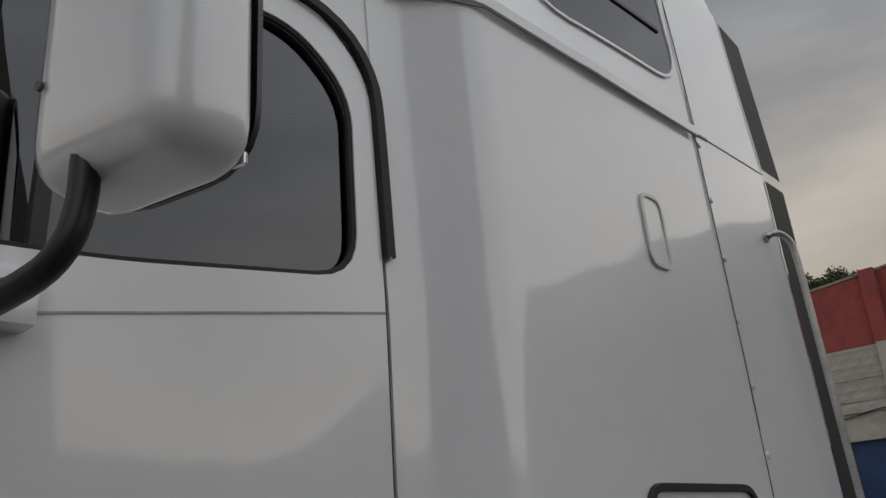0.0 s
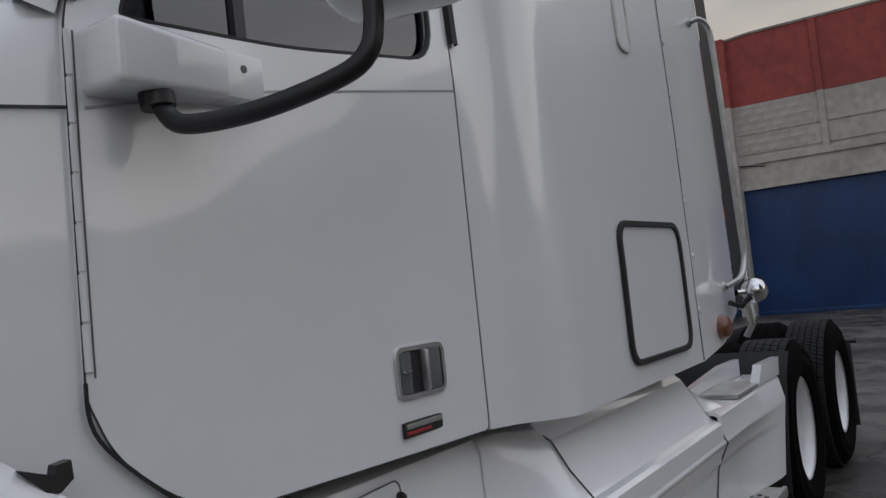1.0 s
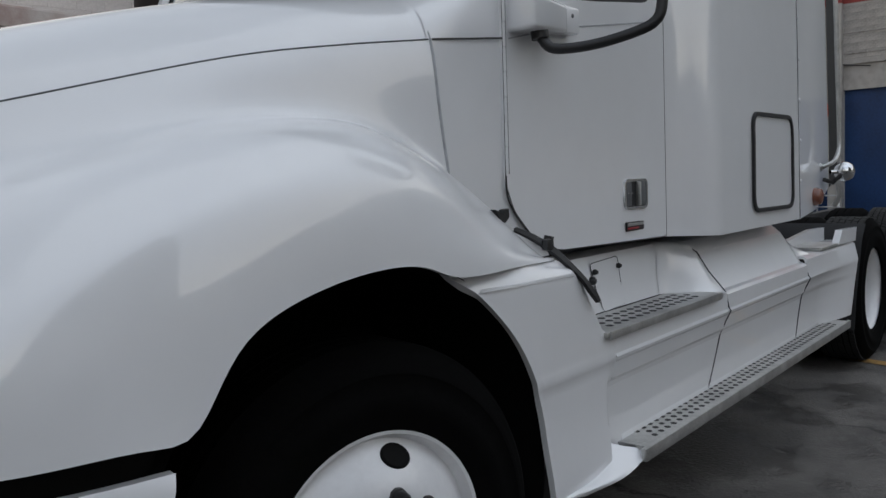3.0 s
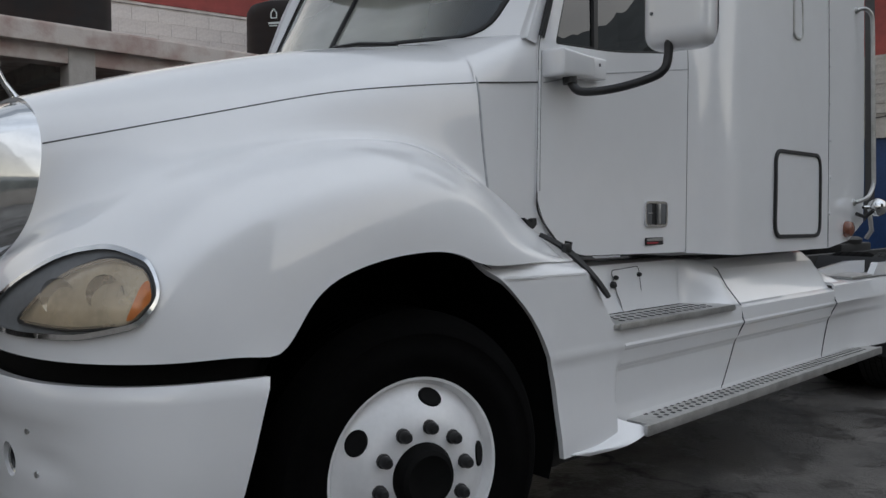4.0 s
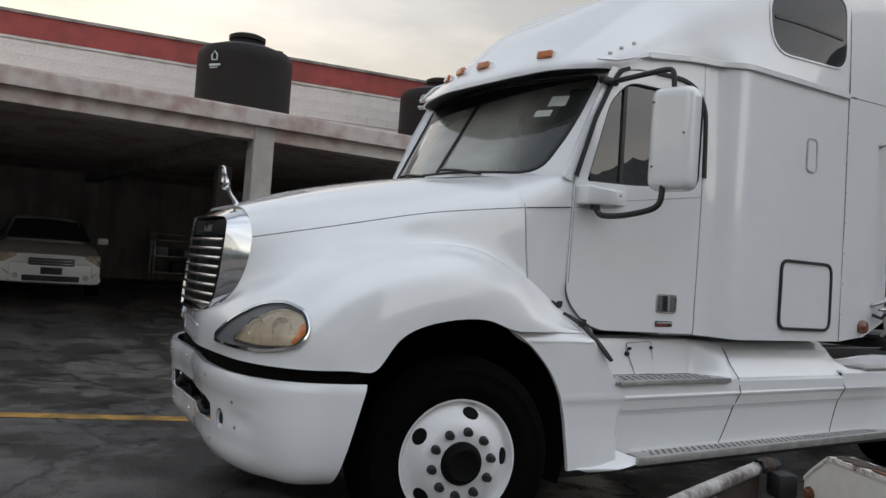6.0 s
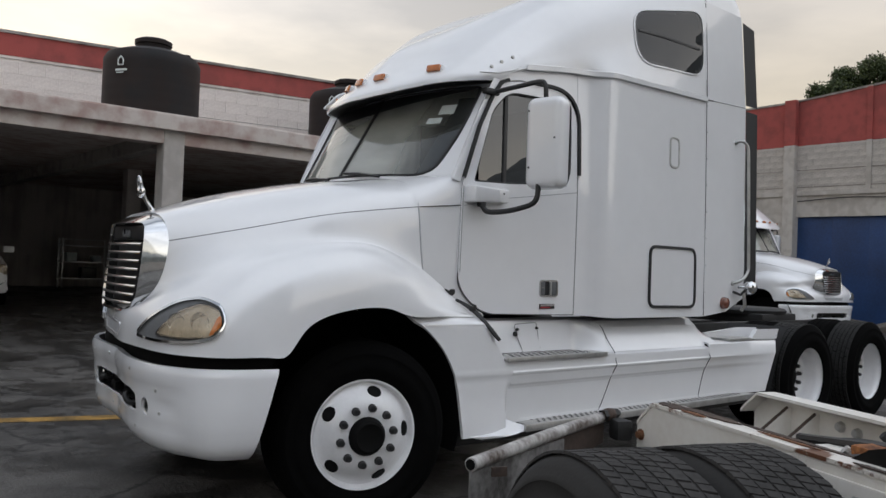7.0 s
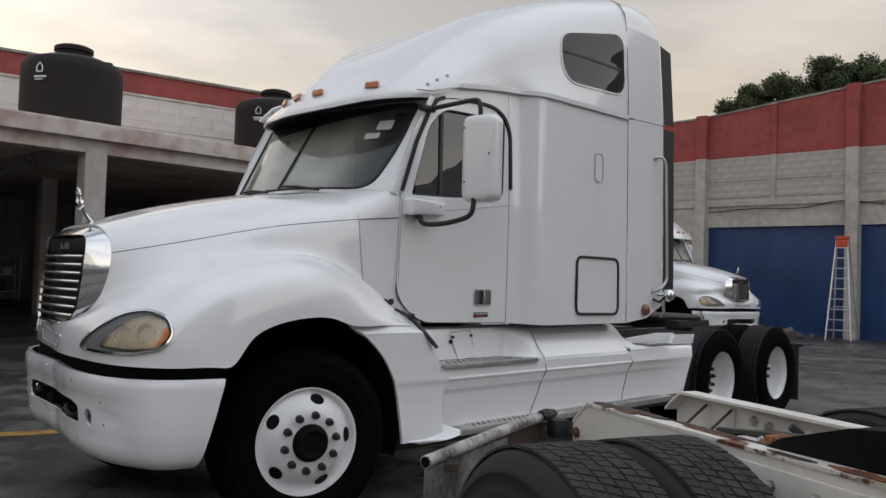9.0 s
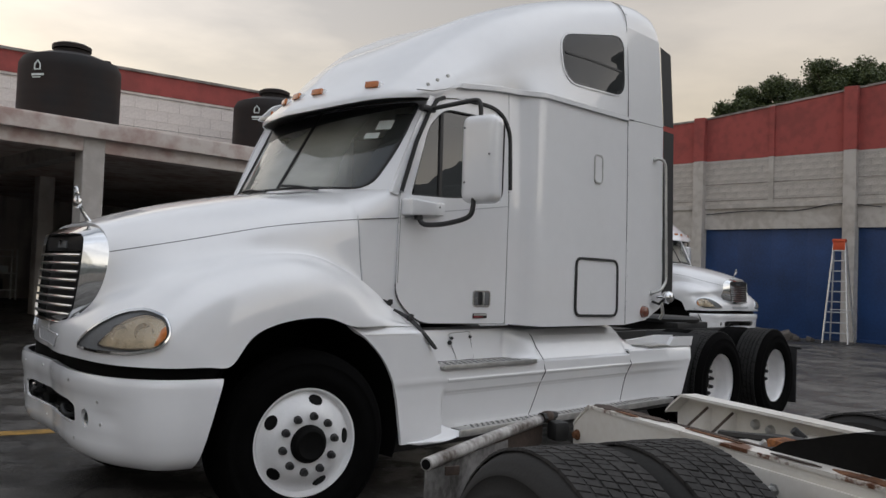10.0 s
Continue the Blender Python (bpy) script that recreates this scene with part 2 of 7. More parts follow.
def curve_through(pts, n):
    """n points at even steps on a smooth curve through pts."""
    p = [Vector(q) for q in pts]
    if len(p) == 2:
        return [p[0].lerp(p[1], i / (n - 1)) for i in range(n)]
    p = [p[0] * 2 - p[1]] + p + [p[-1] * 2 - p[-2]]
    dense = []
    for i in range(1, len(p) - 2):
        a, b, c, d = p[i - 1 : i + 3]
        for k in range(16):
            t = k / 16
            dense.append(0.5 * (2 * b + (c - a) * t + (2 * a - 5 * b + 4 * c - d) * t * t + (3 * b - a - 3 * c + d) * t ** 3))
    dense.append(p[-2])
    acc = [0.0]
    for a, b in zip(dense, dense[1:]):
        acc.append(acc[-1] + (b - a).length)
    out, j = [], 0
    for i in range(n):
        s = acc[-1] * i / (n - 1)
        while j < len(acc) - 2 and acc[j + 1] < s:
            j += 1
        f = (s - acc[j]) / max(1e-9, acc[j + 1] - acc[j])
        out.append(dense[j].lerp(dense[j + 1], min(1, max(0, f))))
    return out


def grid_bm(rows, keep=None, closed=False):
    """A surface over rows of points. keep(centre): whether a face stays."""
    bm = bmesh.new()
    vs = [[bm.verts.new(p) for p in row] for row in rows]
    for a, b in zip(vs, vs[1:]):
        cols = range(len(a) if closed else len(a) - 1)
        for i in cols:
            k = (i + 1) % len(a)
            q = (a[i], a[k], b[k], b[i])
            if keep is None or keep(sum((v.co for v in q), Vector()) / 4):
                try:
                    bm.faces.new(q)
                except ValueError:
                    pass
    bmesh.ops.remove_doubles(bm, verts=bm.verts, dist=0.0004)
    loose = [v for v in bm.verts if not v.link_faces]
    bmesh.ops.delete(bm, geom=loose, context="VERTS")
    return bm


def skin(rows, n_u, n_v, keep=None):
    """A smooth surface through a few hand-set rows."""
    fine = [curve_through(row, n_u) for row in rows]
    cols = [curve_through([row[i] for row in fine], n_v) for i in range(n_u)]
    return grid_bm([[cols[i][k] for i in range(n_u)] for k in range(n_v)], keep)


def mirrored(bm):
    out = bm.copy()
    for v in out.verts:
        v.co.y = -v.co.y
    bmesh.ops.reverse_faces(out, faces=out.faces)
    return out


def both(bm):
    """The surface and its mirror image across the long axis, as one."""
    other = mirrored(bm)
    me = bpy.data.meshes.new("tmp")
    other.to_mesh(me)
    other.free()
    bm.from_mesh(me)
    bpy.data.meshes.remove(me)
    bmesh.ops.remove_doubles(bm, verts=bm.verts, dist=0.001)
    return bm


def inside(p, poly):
    x, y, hit = p[0], p[1], False
    for (ax, ay), (bx, by) in zip(poly, poly[1:] + poly[:1]):
        if (ay > y) != (by > y) and x < (bx - ax) * (y - ay) / (by - ay) + ax:
            hit = not hit
    return hit


def rounded(poly, radius, n=5):
    """A polygon with its corners rounded."""
    out = []
    for i, p in enumerate(poly):
        r0 = radius[i] if isinstance(radius, (list, tuple)) else radius
        p, a, b = Vector(p), Vector(poly[i - 1]), Vector(poly[(i + 1) % len(poly)])
        da, db = (a - p), (b - p)
        k = min(r0, da.length * 0.45, db.length * 0.45)
        if k < 1e-4:
            out.append(tuple(p))
            continue
        s, e = p + da.normalized() * k, p + db.normalized() * k
        for j in range(n + 1):
            t = j / n
            out.append(tuple((1 - t) ** 2 * s + 2 * t * (1 - t) * p + t * t * e))
    return out


def dense(poly, step):
    out = []
    for a, b in zip(poly, poly[1:] + poly[:1]):
        a, b = Vector(a), Vector(b)
        k = max(1, int((b - a).length / step))
        out += [tuple(a.lerp(b, i / k)) for i in range(k)]
    return out


def sheet(outline, holes, place, step=0.06):
    """A flat outline with holes, laid on a curved surface by place(u, v)."""
    from mathutils.geometry import delaunay_2d_cdt
    loops = [dense(lp, step) for lp in [outline, *holes]]
    pts, edges = [], []
    for lp in loops:
        k = len(pts)
        pts += lp
        edges += [(k + i, k + (i + 1) % len(lp)) for i in range(len(lp))]
    us, vs = [p[0] for p in outline], [p[1] for p in outline]
    near = np.array(pts)
    u = min(us) + step / 2
    while u < max(us):
        v = min(vs) + step / 2
        while v < max(vs):
            if inside((u, v), loops[0]) and not any(inside((u, v), h) for h in loops[1:]):
                if ((near - (u, v)) ** 2).sum(1).min() > (0.55 * step) ** 2:
                    pts.append((u, v))
            v += step
        u += step
    res = delaunay_2d_cdt([Vector(p) for p in pts], edges, [], 0, 1e-6)
    bm = bmesh.new()
    verts = [bm.verts.new(place(p[0], p[1])) for p in res[0]]
    for f in res[2]:
        c = sum((res[0][i] for i in f), Vector((0, 0))) / len(f)
        p0, p1, p2 = (res[0][i] for i in f[:3])
        if abs((p1.x - p0.x) * (p2.y - p0.y) - (p1.y - p0.y) * (p2.x - p0.x)) < 2e-6:
            continue
        if inside(c, loops[0]) and not any(inside(c, h) for h in loops[1:]):
            bm.faces.new([verts[i] for i in f])
    loose = [v for v in bm.verts if not v.link_faces]
    bmesh.ops.delete(bm, geom=loose, context="VERTS")
    return bm


def tube(pts, radius, n=8, smooth_n=0, cap=True):
    """A round bar along points."""
    p = curve_through(pts, smooth_n) if smooth_n else [Vector(q) for q in pts]
    bm = bmesh.new()
    rings = []
    side = None
    for i, q in enumerate(p):
        d = (p[min(i + 1, len(p) - 1)] - p[max(i - 1, 0)]).normalized()
        if side is None:
            side = d.orthogonal().normalized()
        side = (side - d * side.dot(d)).normalized()
        up = d.cross(side)
        rad = radius[i] if isinstance(radius, (list, tuple)) else radius
        rings.append([bm.verts.new(q + rad * (math.cos(a) * side + math.sin(a) * up)) for a in [2 * math.pi * k / n for k in range(n)]])
    for a, b in zip(rings, rings[1:]):
        for k in range(n):
            bm.faces.new((a[k], a[(k + 1) % n], b[(k + 1) % n], b[k]))
    if cap:
        bm.faces.new(rings[0])
        bm.faces.new(rings[-1])
    return bm


def lathe(profile, n=48, m=None):
    """Turns (radius, along) pairs round the y axis; along runs outward, to -y."""
    bm = bmesh.new()
    rings = []
    for rad, al in profile:
        rings.append([bm.verts.new((rad * math.cos(a), -al, rad * math.sin(a))) for a in [2 * math.pi * k / n for k in range(n)]])
    for a, b in zip(rings, rings[1:]):
        for k in range(n):
            bm.faces.new((a[k], a[(k + 1) % n], b[(k + 1) % n], b[k]))
    bmesh.ops.remove_doubles(bm, verts=bm.verts, dist=1e-4)
    if m is not None:
        bmesh.ops.transform(bm, matrix=m, verts=bm.verts)
    return bm


def block(size, at=(0, 0, 0), bevel=0.0, m=None, bm=None, segs=2):
    """A box with softened edges; adds to bm where one is given."""
    one = bmesh.new()
    bmesh.ops.create_cube(one, size=1.0)
    bmesh.ops.scale(one, vec=size, verts=one.verts)
    if bevel:
        bmesh.ops.bevel(one, geom=one.edges[:] + one.verts[:], offset=bevel, segments=segs, affect="EDGES", profile=0.6)
    bmesh.ops.translate(one, vec=at, verts=one.verts)
    if m is not None:
        bmesh.ops.transform(one, matrix=m, verts=one.verts)
    if bm is None:
        return one
    me = bpy.data.meshes.new("tmp")
    one.to_mesh(me)
    one.free()
    bm.from_mesh(me)
    bpy.data.meshes.remove(me)
    return bm


def prism(outline, lo, hi, place):
    """A closed solid from an outline between two depths; place(u, v, w)."""
    bm = bmesh.new()
    a = [bm.verts.new(place(u, v, lo)) for u, v in outline]
    b = [bm.verts.new(place(u, v, hi)) for u, v in outline]
    bm.faces.new(a)
    bm.faces.new(list(reversed(b)))
    for i in range(len(a)):
        k = (i + 1) % len(a)
        bm.faces.new((a[i], b[i], b[k], a[k]))
    return bm


def sweep_x(profile, x0, x1, n=2, shape=None):
    """A side panel: (y, z) pairs drawn out along x. shape(x, y, z) bends it."""
    rows = []
    for i in range(n):
        x = x0 + (x1 - x0) * i / (n - 1)
        rows.append([shape(x, y, z) if shape else (x, y, z) for y, z in profile])
    return grid_bm(rows)


def lerp_at(x, xs, ys):
    return float(np.interp(x, xs, ys))


def ease(x, a, b):
    t = min(1, max(0, (x - a) / (b - a)))
    return t * t * (3 - 2 * t)


from mathutils.bvhtree import BVHTree


# ---- the white truck: its nose looks to -x, the front axle stands at x = 0 ----
def cab_y(x, z):
    """The outer face of cab and sleeper on the near side."""
    cab = sum(lerp_at(x + d, [0.0, 0.4, 0.8, 1.2, 1.5, 1.76, 2.1], [0.912, 0.945, 0.978, 1.011, 1.033, 1.048, 1.063]) for d in (-0.18, -0.12, -0.06, 0, 0.06, 0.12, 0.18)) / 7 - max(0, z - 1.97) * 0.045
    sleeper = 1.15 - max(0, z - 1.5) * 0.022
    k = sum(min(1, max(0, (x + d - 1.83) / 0.17)) for d in (-0.045, -0.03, -0.015, 0, 0.015, 0.03, 0.045)) / 7
    return -(cab + (sleeper - cab) * k)


def on_cab(x, z):
    return Vector((x, cab_y(x, z), z))


def proud(dy):
    return lambda x, z: Vector((x, cab_y(x, z) - dy, z))


DOOR_EDGE = rounded([(0.748, 1.36), (0.756, 1.95), (0.90, 2.33), (1.06, 2.615), (1.25, 2.645), (1.60, 2.64), (1.737, 2.50), (1.737, 1.125), (1.0, 1.133), (0.885, 1.178), (0.785, 1.268)],
                    [0.02, 0.05, 0.08, 0.1, 0.05, 0.08, 0.14, 0.02, 0.05, 0.08, 0.08])
WINDOW_EDGE = rounded([(0.845, 1.955), (0.99, 2.42), (1.12, 2.56), (1.55, 2.565), (1.685, 2.44), (1.675, 2.02), (1.2, 1.965)], [0.02, 0.05, 0.09, 0.08, 0.12, 0.10, 0.1])


BELT = [(0.78, 1.80), (0.95, 1.838), (1.09, 1.866), (1.3, 1.896), (1.735, 1.958)]


def softened(pts, sigma):
    """A line with its small waves taken out; its ends stay where they are."""
    a = np.array([tuple(q) for q in pts])
    n = 3 * sigma
    kern = np.exp(-0.5 * (np.arange(-n, n + 1) / sigma) ** 2)
    kern /= kern.sum()
    ext = np.vstack([2 * a[0] - a[n:0:-1], a, 2 * a[-1] - a[-2:-n - 2:-1]])
    return [Vector(q) for q in np.stack([np.convolve(ext[:, c], kern, "valid") for c in range(3)], 1)]


def along(pts, n):
    """n points at even steps on the chain pts."""
    a = np.array([tuple(q) for q in pts])
    d = np.concatenate([[0], np.cumsum(np.linalg.norm(np.diff(a, axis=0), axis=1))])
    s = np.linspace(0, d[-1], n)
    return [Vector(q) for q in np.stack([np.interp(s, d, a[:, c]) for c in range(3)], 1)]


def fair_through(pts, n):
    """n points at even steps on a fair cubic spline through pts."""
    a = np.array([tuple(q) for q in pts])
    u = np.concatenate([[0], np.cumsum(np.sqrt(np.linalg.norm(np.diff(a, axis=0), axis=1)))])
    h = np.diff(u)
    m = len(a)
    mat, rhs = np.eye(m), np.zeros((m, 3))
    for i in range(1, m - 1):
        mat[i, i - 1 : i + 2] = h[i - 1], 2 * (h[i - 1] + h[i]), h[i]
        rhs[i] = 6 * ((a[i + 1] - a[i]) / h[i] - (a[i] - a[i - 1]) / h[i - 1])
    c = np.linalg.solve(mat, rhs)
    out = []
    for i in range(m - 1):
        t = np.linspace(0, h[i], 60, endpoint=i == m - 2)[:, None]
        r_ = h[i] - t
        out.append((c[i] * r_ ** 3 + c[i + 1] * t ** 3) / (6 * h[i]) + (a[i] / h[i] - c[i] * h[i] / 6) * r_ + (a[i + 1] / h[i] - c[i + 1] * h[i] / 6) * t)
    return along(np.vstack(out), n)


def skin_with_tail(rows, x_end, n_body, n_tail, first, n_up, n_low):
    """Like skin(); the rows from index first on run past x_end and give their last n_tail steps to that tail."""
    fine = []
    for row in rows:
        p = fair_through(row, 300)
        if row[-1][0] < x_end + 0.1:
            fine.append(along(p, n_body))
        else:
            k = next(i for i, q in enumerate(p) if q.x > x_end and i > 150)
            fine.append(along(p[: k + 1], n_body) + along(p[k:], n_tail + 1)[1:])
    bm = bmesh.new()
    grid = []
    for i in range(n_body + n_tail):
        pts = [row[i] for row in (fine if i < n_body else fine[first:])]
        if i < n_body:
            p = softened(fair_through(pts, 400), 12)
            cut = min(range(400), key=lambda k: (p[k] - pts[first]).length)
            w = ease(i, 0.30 * n_body, 0.60 * n_body)       # the fender stands off the hood side ever more sharply
            up = softened(fair_through(pts[: first + 1], 300), 12)
            low = softened(fair_through(pts[first:], 300), 12)
            up = [a.lerp(b, w) for a, b in zip(along(p[: cut + 1], n_up), along(up, n_up))][:-1]
            low = [a.lerp(b, w) for a, b in zip(along(p[cut:], n_low), along(low, n_low))]
        else:
            up, low = [], along(softened(fair_through(pts, 300), 12), n_low)
        grid.append([q.copy() for q in up + low])
    for step in range(320):                                 # evens the sweep from front to rear without shrinking it, edges kept
        last = [[q.copy() for q in col] for col in grid[:n_body]]
        for i in range(1, n_body - 1):
            n_k = len(last[i])
            for k in range(1, n_k):
                w = (0.5, -0.515)[step % 2] * min(1, (n_k - 1 - k) / 12) * min(1, i / 14) * min(1, (n_body - 1 - i) / 8)
                grid[i][k] = last[i][k] * (1 - w) + (last[i - 1][k] + last[i + 1][k]) * (w / 2)
    grid = [[bm.verts.new(q) for q in col] for col in grid]
    for a, b in zip(grid, grid[1:]):
        o = len(a) - len(b)
        for k in range(len(b) - 1):
            bm.faces.new((a[k + o], b[k], b[k + 1], a[k + o + 1]))
    rear = [v.co.copy() for v in grid[n_body - 1][:n_up]]
    return bm, rear


def ring(outline, width, depth, place_at, out=0.0):
    """A raised band along an outline; place_at(d) gives the surface at height d."""
    p = dense(outline, 0.03)
    n = len(p)
    c = Vector((sum(q[0] for q in p) / n, sum(q[1] for q in p) / n))
    rows = []
    for i in range(n):
        a, b, q = Vector(p[i - 1]), Vector(p[(i + 1) % n]), Vector(p[i])
        t = (b - a).normalized()
        nn = Vector((t.y, -t.x))
        if nn.dot(q - c) < 0:
            nn = -nn
        w = width / 2
        rows.append([place_at(out)(*(q - nn * w)), place_at(out + depth)(*(q - nn * w * 0.8)), place_at(out + depth)(*(q + nn * w * 0.8)), place_at(out)(*(q + nn * w))])
    cols = [[row[k] for row in rows] for k in range(4)]
    return grid_bm(cols, closed=True)


def strip(pts, width, depth, place_at, out=0.0):
    """A raised line along an open path on the side."""
    rows = [[], [], [], []]
    q = [Vector(p) for p in pts]
    for i, p in enumerate(q):
        t = (q[min(i + 1, len(q) - 1)] - q[max(i - 1, 0)]).normalized()
        nn = Vector((-t.y, t.x)) * width / 2
        for k, (s, d) in enumerate(((-1, 0), (-0.8, depth), (0.8, depth), (1, 0))):
            rows[k].append(place_at(out + d)(*(p + nn * s)))
    return grid_bm(rows)


def wheel_thing(parent, at, steer=0.0, dished=False, side=-1, tyre_mat=TYRE, width=0.28, rim_mat=WHEEL_WHITE, low=False):
    """A truck wheel: tyre with grooves, steel rim with hand holes, hub and nuts. Faces -y for side -1."""
    R = 0.503
    m = Matrix.Translation(at) @ Matrix.Rotation(radians(steer), 4, "Z")
    if side > 0:
        m = m @ Matrix.Rotation(math.pi, 4, "Z")
    w = width
    prof = [(0.285, 0.0), (0.295, 0.015), (0.345, 0.026), (0.35, 0.029), (0.385, 0.030), (0.39, 0.027), (0.43, 0.022), (0.435, 0.0245), (0.445, 0.022), (0.45, 0.017), (0.468, 0.008), (0.488, -0.012), (0.497, -0.03)]
    for k in range(4):                                     # tread with grooves
        a = -0.035 - k * (w - 0.07) / 4
        b = -0.035 - (k + 1) * (w - 0.07) / 4
        prof += [(R, a), (R + 0.002, (a + b) / 2), (R, b + 0.008), (R - 0.012, b + 0.006), (R - 0.012, b)]
    prof += [(0.494, -w + 0.025), (0.47, -w), (0.36, -w - 0.01), (0.29, -w + 0.01)]
    tyre = part("tyre", lathe(prof, 72, m), tyre_mat, parent)
    if tyre_mat is not TYRE or (dished and not low):        # worn block tread
        rng_t = random.Random(5)
        vs, fs = [], []
        for k in range(104):
            for j in range(6):
                off = 0.036 + j * (w - 0.072) / 5
                a = 2 * math.pi * (k + 0.5 * (j % 2) + rng_t.uniform(-0.08, 0.08)) / 104
                hh, lx, ly = 0.004 + rng_t.uniform(-0.0015, 0.0012), 0.0138, (w - 0.072) / 10 - 0.0022
                mm = m @ Matrix.Rotation(a, 4, "Y") @ Matrix.Translation((0, off, R))
                o = len(vs)
                for sx, sy in ((-1, -1), (1, -1), (1, 1), (-1, 1)):
                    vs.append(mm @ Vector((sx * lx + sy * 0.006, sy * ly, -0.004)))
                for sx, sy in ((-1, -1), (1, -1), (1, 1), (-1, 1)):
                    vs.append(mm @ Vector((sx * lx * 0.86 + sy * 0.006, sy * ly * 0.9, hh)))
                fs += [(o + 4, o + 5, o + 6, o + 7), (o, o + 1, o + 5, o + 4), (o + 1, o + 2, o + 6, o + 5), (o + 2, o + 3, o + 7, o + 6), (o + 3, o, o + 4, o + 7)]
        me = bpy.data.meshes.new("tread")
        me.from_pydata(vs, [], fs)
        me.materials.append(TREAD if tyre_mat is not TYRE else TREAD_DARK)
        tread = new("tread", me)
        tread.parent = tyre
        tagged(tread, kind="stuff")
    if dished:
        rp = [(0.296, 0.012), (0.302, 0.006), (0.298, -0.006), (0.288, -0.01), (0.275, -0.03), (0.268, -0.06), (0.262, -0.14), (0.25, -0.165), (0.17, -0.178), (0.11, -0.17), (0.105, -0.172)]
        face = -0.172
    else:
        rp = [(0.29, -0.02), (0.302, 0.006), (0.299, 0.016), (0.290, 0.014), (0.282, -0.004), (0.274, -0.014), (0.264, -0.011), (0.243, 0.006), (0.21, 0.034), (0.19, 0.047), (0.172, 0.054), (0.15, 0.057), (0.105, 0.057), (0.10, 0.05)]
        face = 0.057
    rim = part("rim", lathe(rp, 72, m), rim_mat, parent)
    # back of the wheel
    part("rim_barrel", lathe([(0.29, -w + 0.02), (0.26, -w + 0.05), (0.25, -0.06)], 40, m), rim_mat, rim)
    holes = range(5) if not low else range(0)
    for k in holes:
        a = 2 * math.pi * k / 5 + 0.22
        if dished:
            continue
        tilt = m @ Matrix.Rotation(a, 4, "Y") @ Matrix.Translation((0, -0.012, 0.237)) @ Matrix.Rotation(radians(-40), 4, "X") @ Matrix.Scale(1.22, 4, (1, 0, 0))
        # black disc on the uncut rim, for the shade in a hand hole
        bm = lathe([(0.0, 0.004), (0.031, 0.0045), (0.034, 0.0015), (0.035, -0.01)], 22, tilt)
        part("hand_hole", bm, HUB, rim)
    hub_p = [(0.104, face - 0.04), (0.104, face + 0.008), (0.096, face + 0.022), (0.088, face + 0.04), (0.074, face + 0.046), (0.06, face + 0.04), (0.03, face + 0.036), (0.0, face + 0.036)]
    if dished:
        hub_p = [(0.095, face), (0.092, face + 0.012), (0.062, face + 0.018), (0.055, face + 0.028), (0.0, face + 0.03)]
    part("hub", lathe(hub_p, 32, m), HUB, parent)
    for k in range(10):
        a = 2 * math.pi * k / 10 + 0.15
        tilt = m @ Matrix.Rotation(a, 4, "Y") @ Matrix.Translation((0, -face, 0.1335 if dished else 0.152))
        bm = lathe([(0.023, -0.003), (0.023, 0.007), (0.0185, 0.009), (0.0185, 0.03), (0.013, 0.04), (0.0, 0.041)], 10, tilt)
        part("wheel_nut", bm, BLACK, parent)
    return tyre


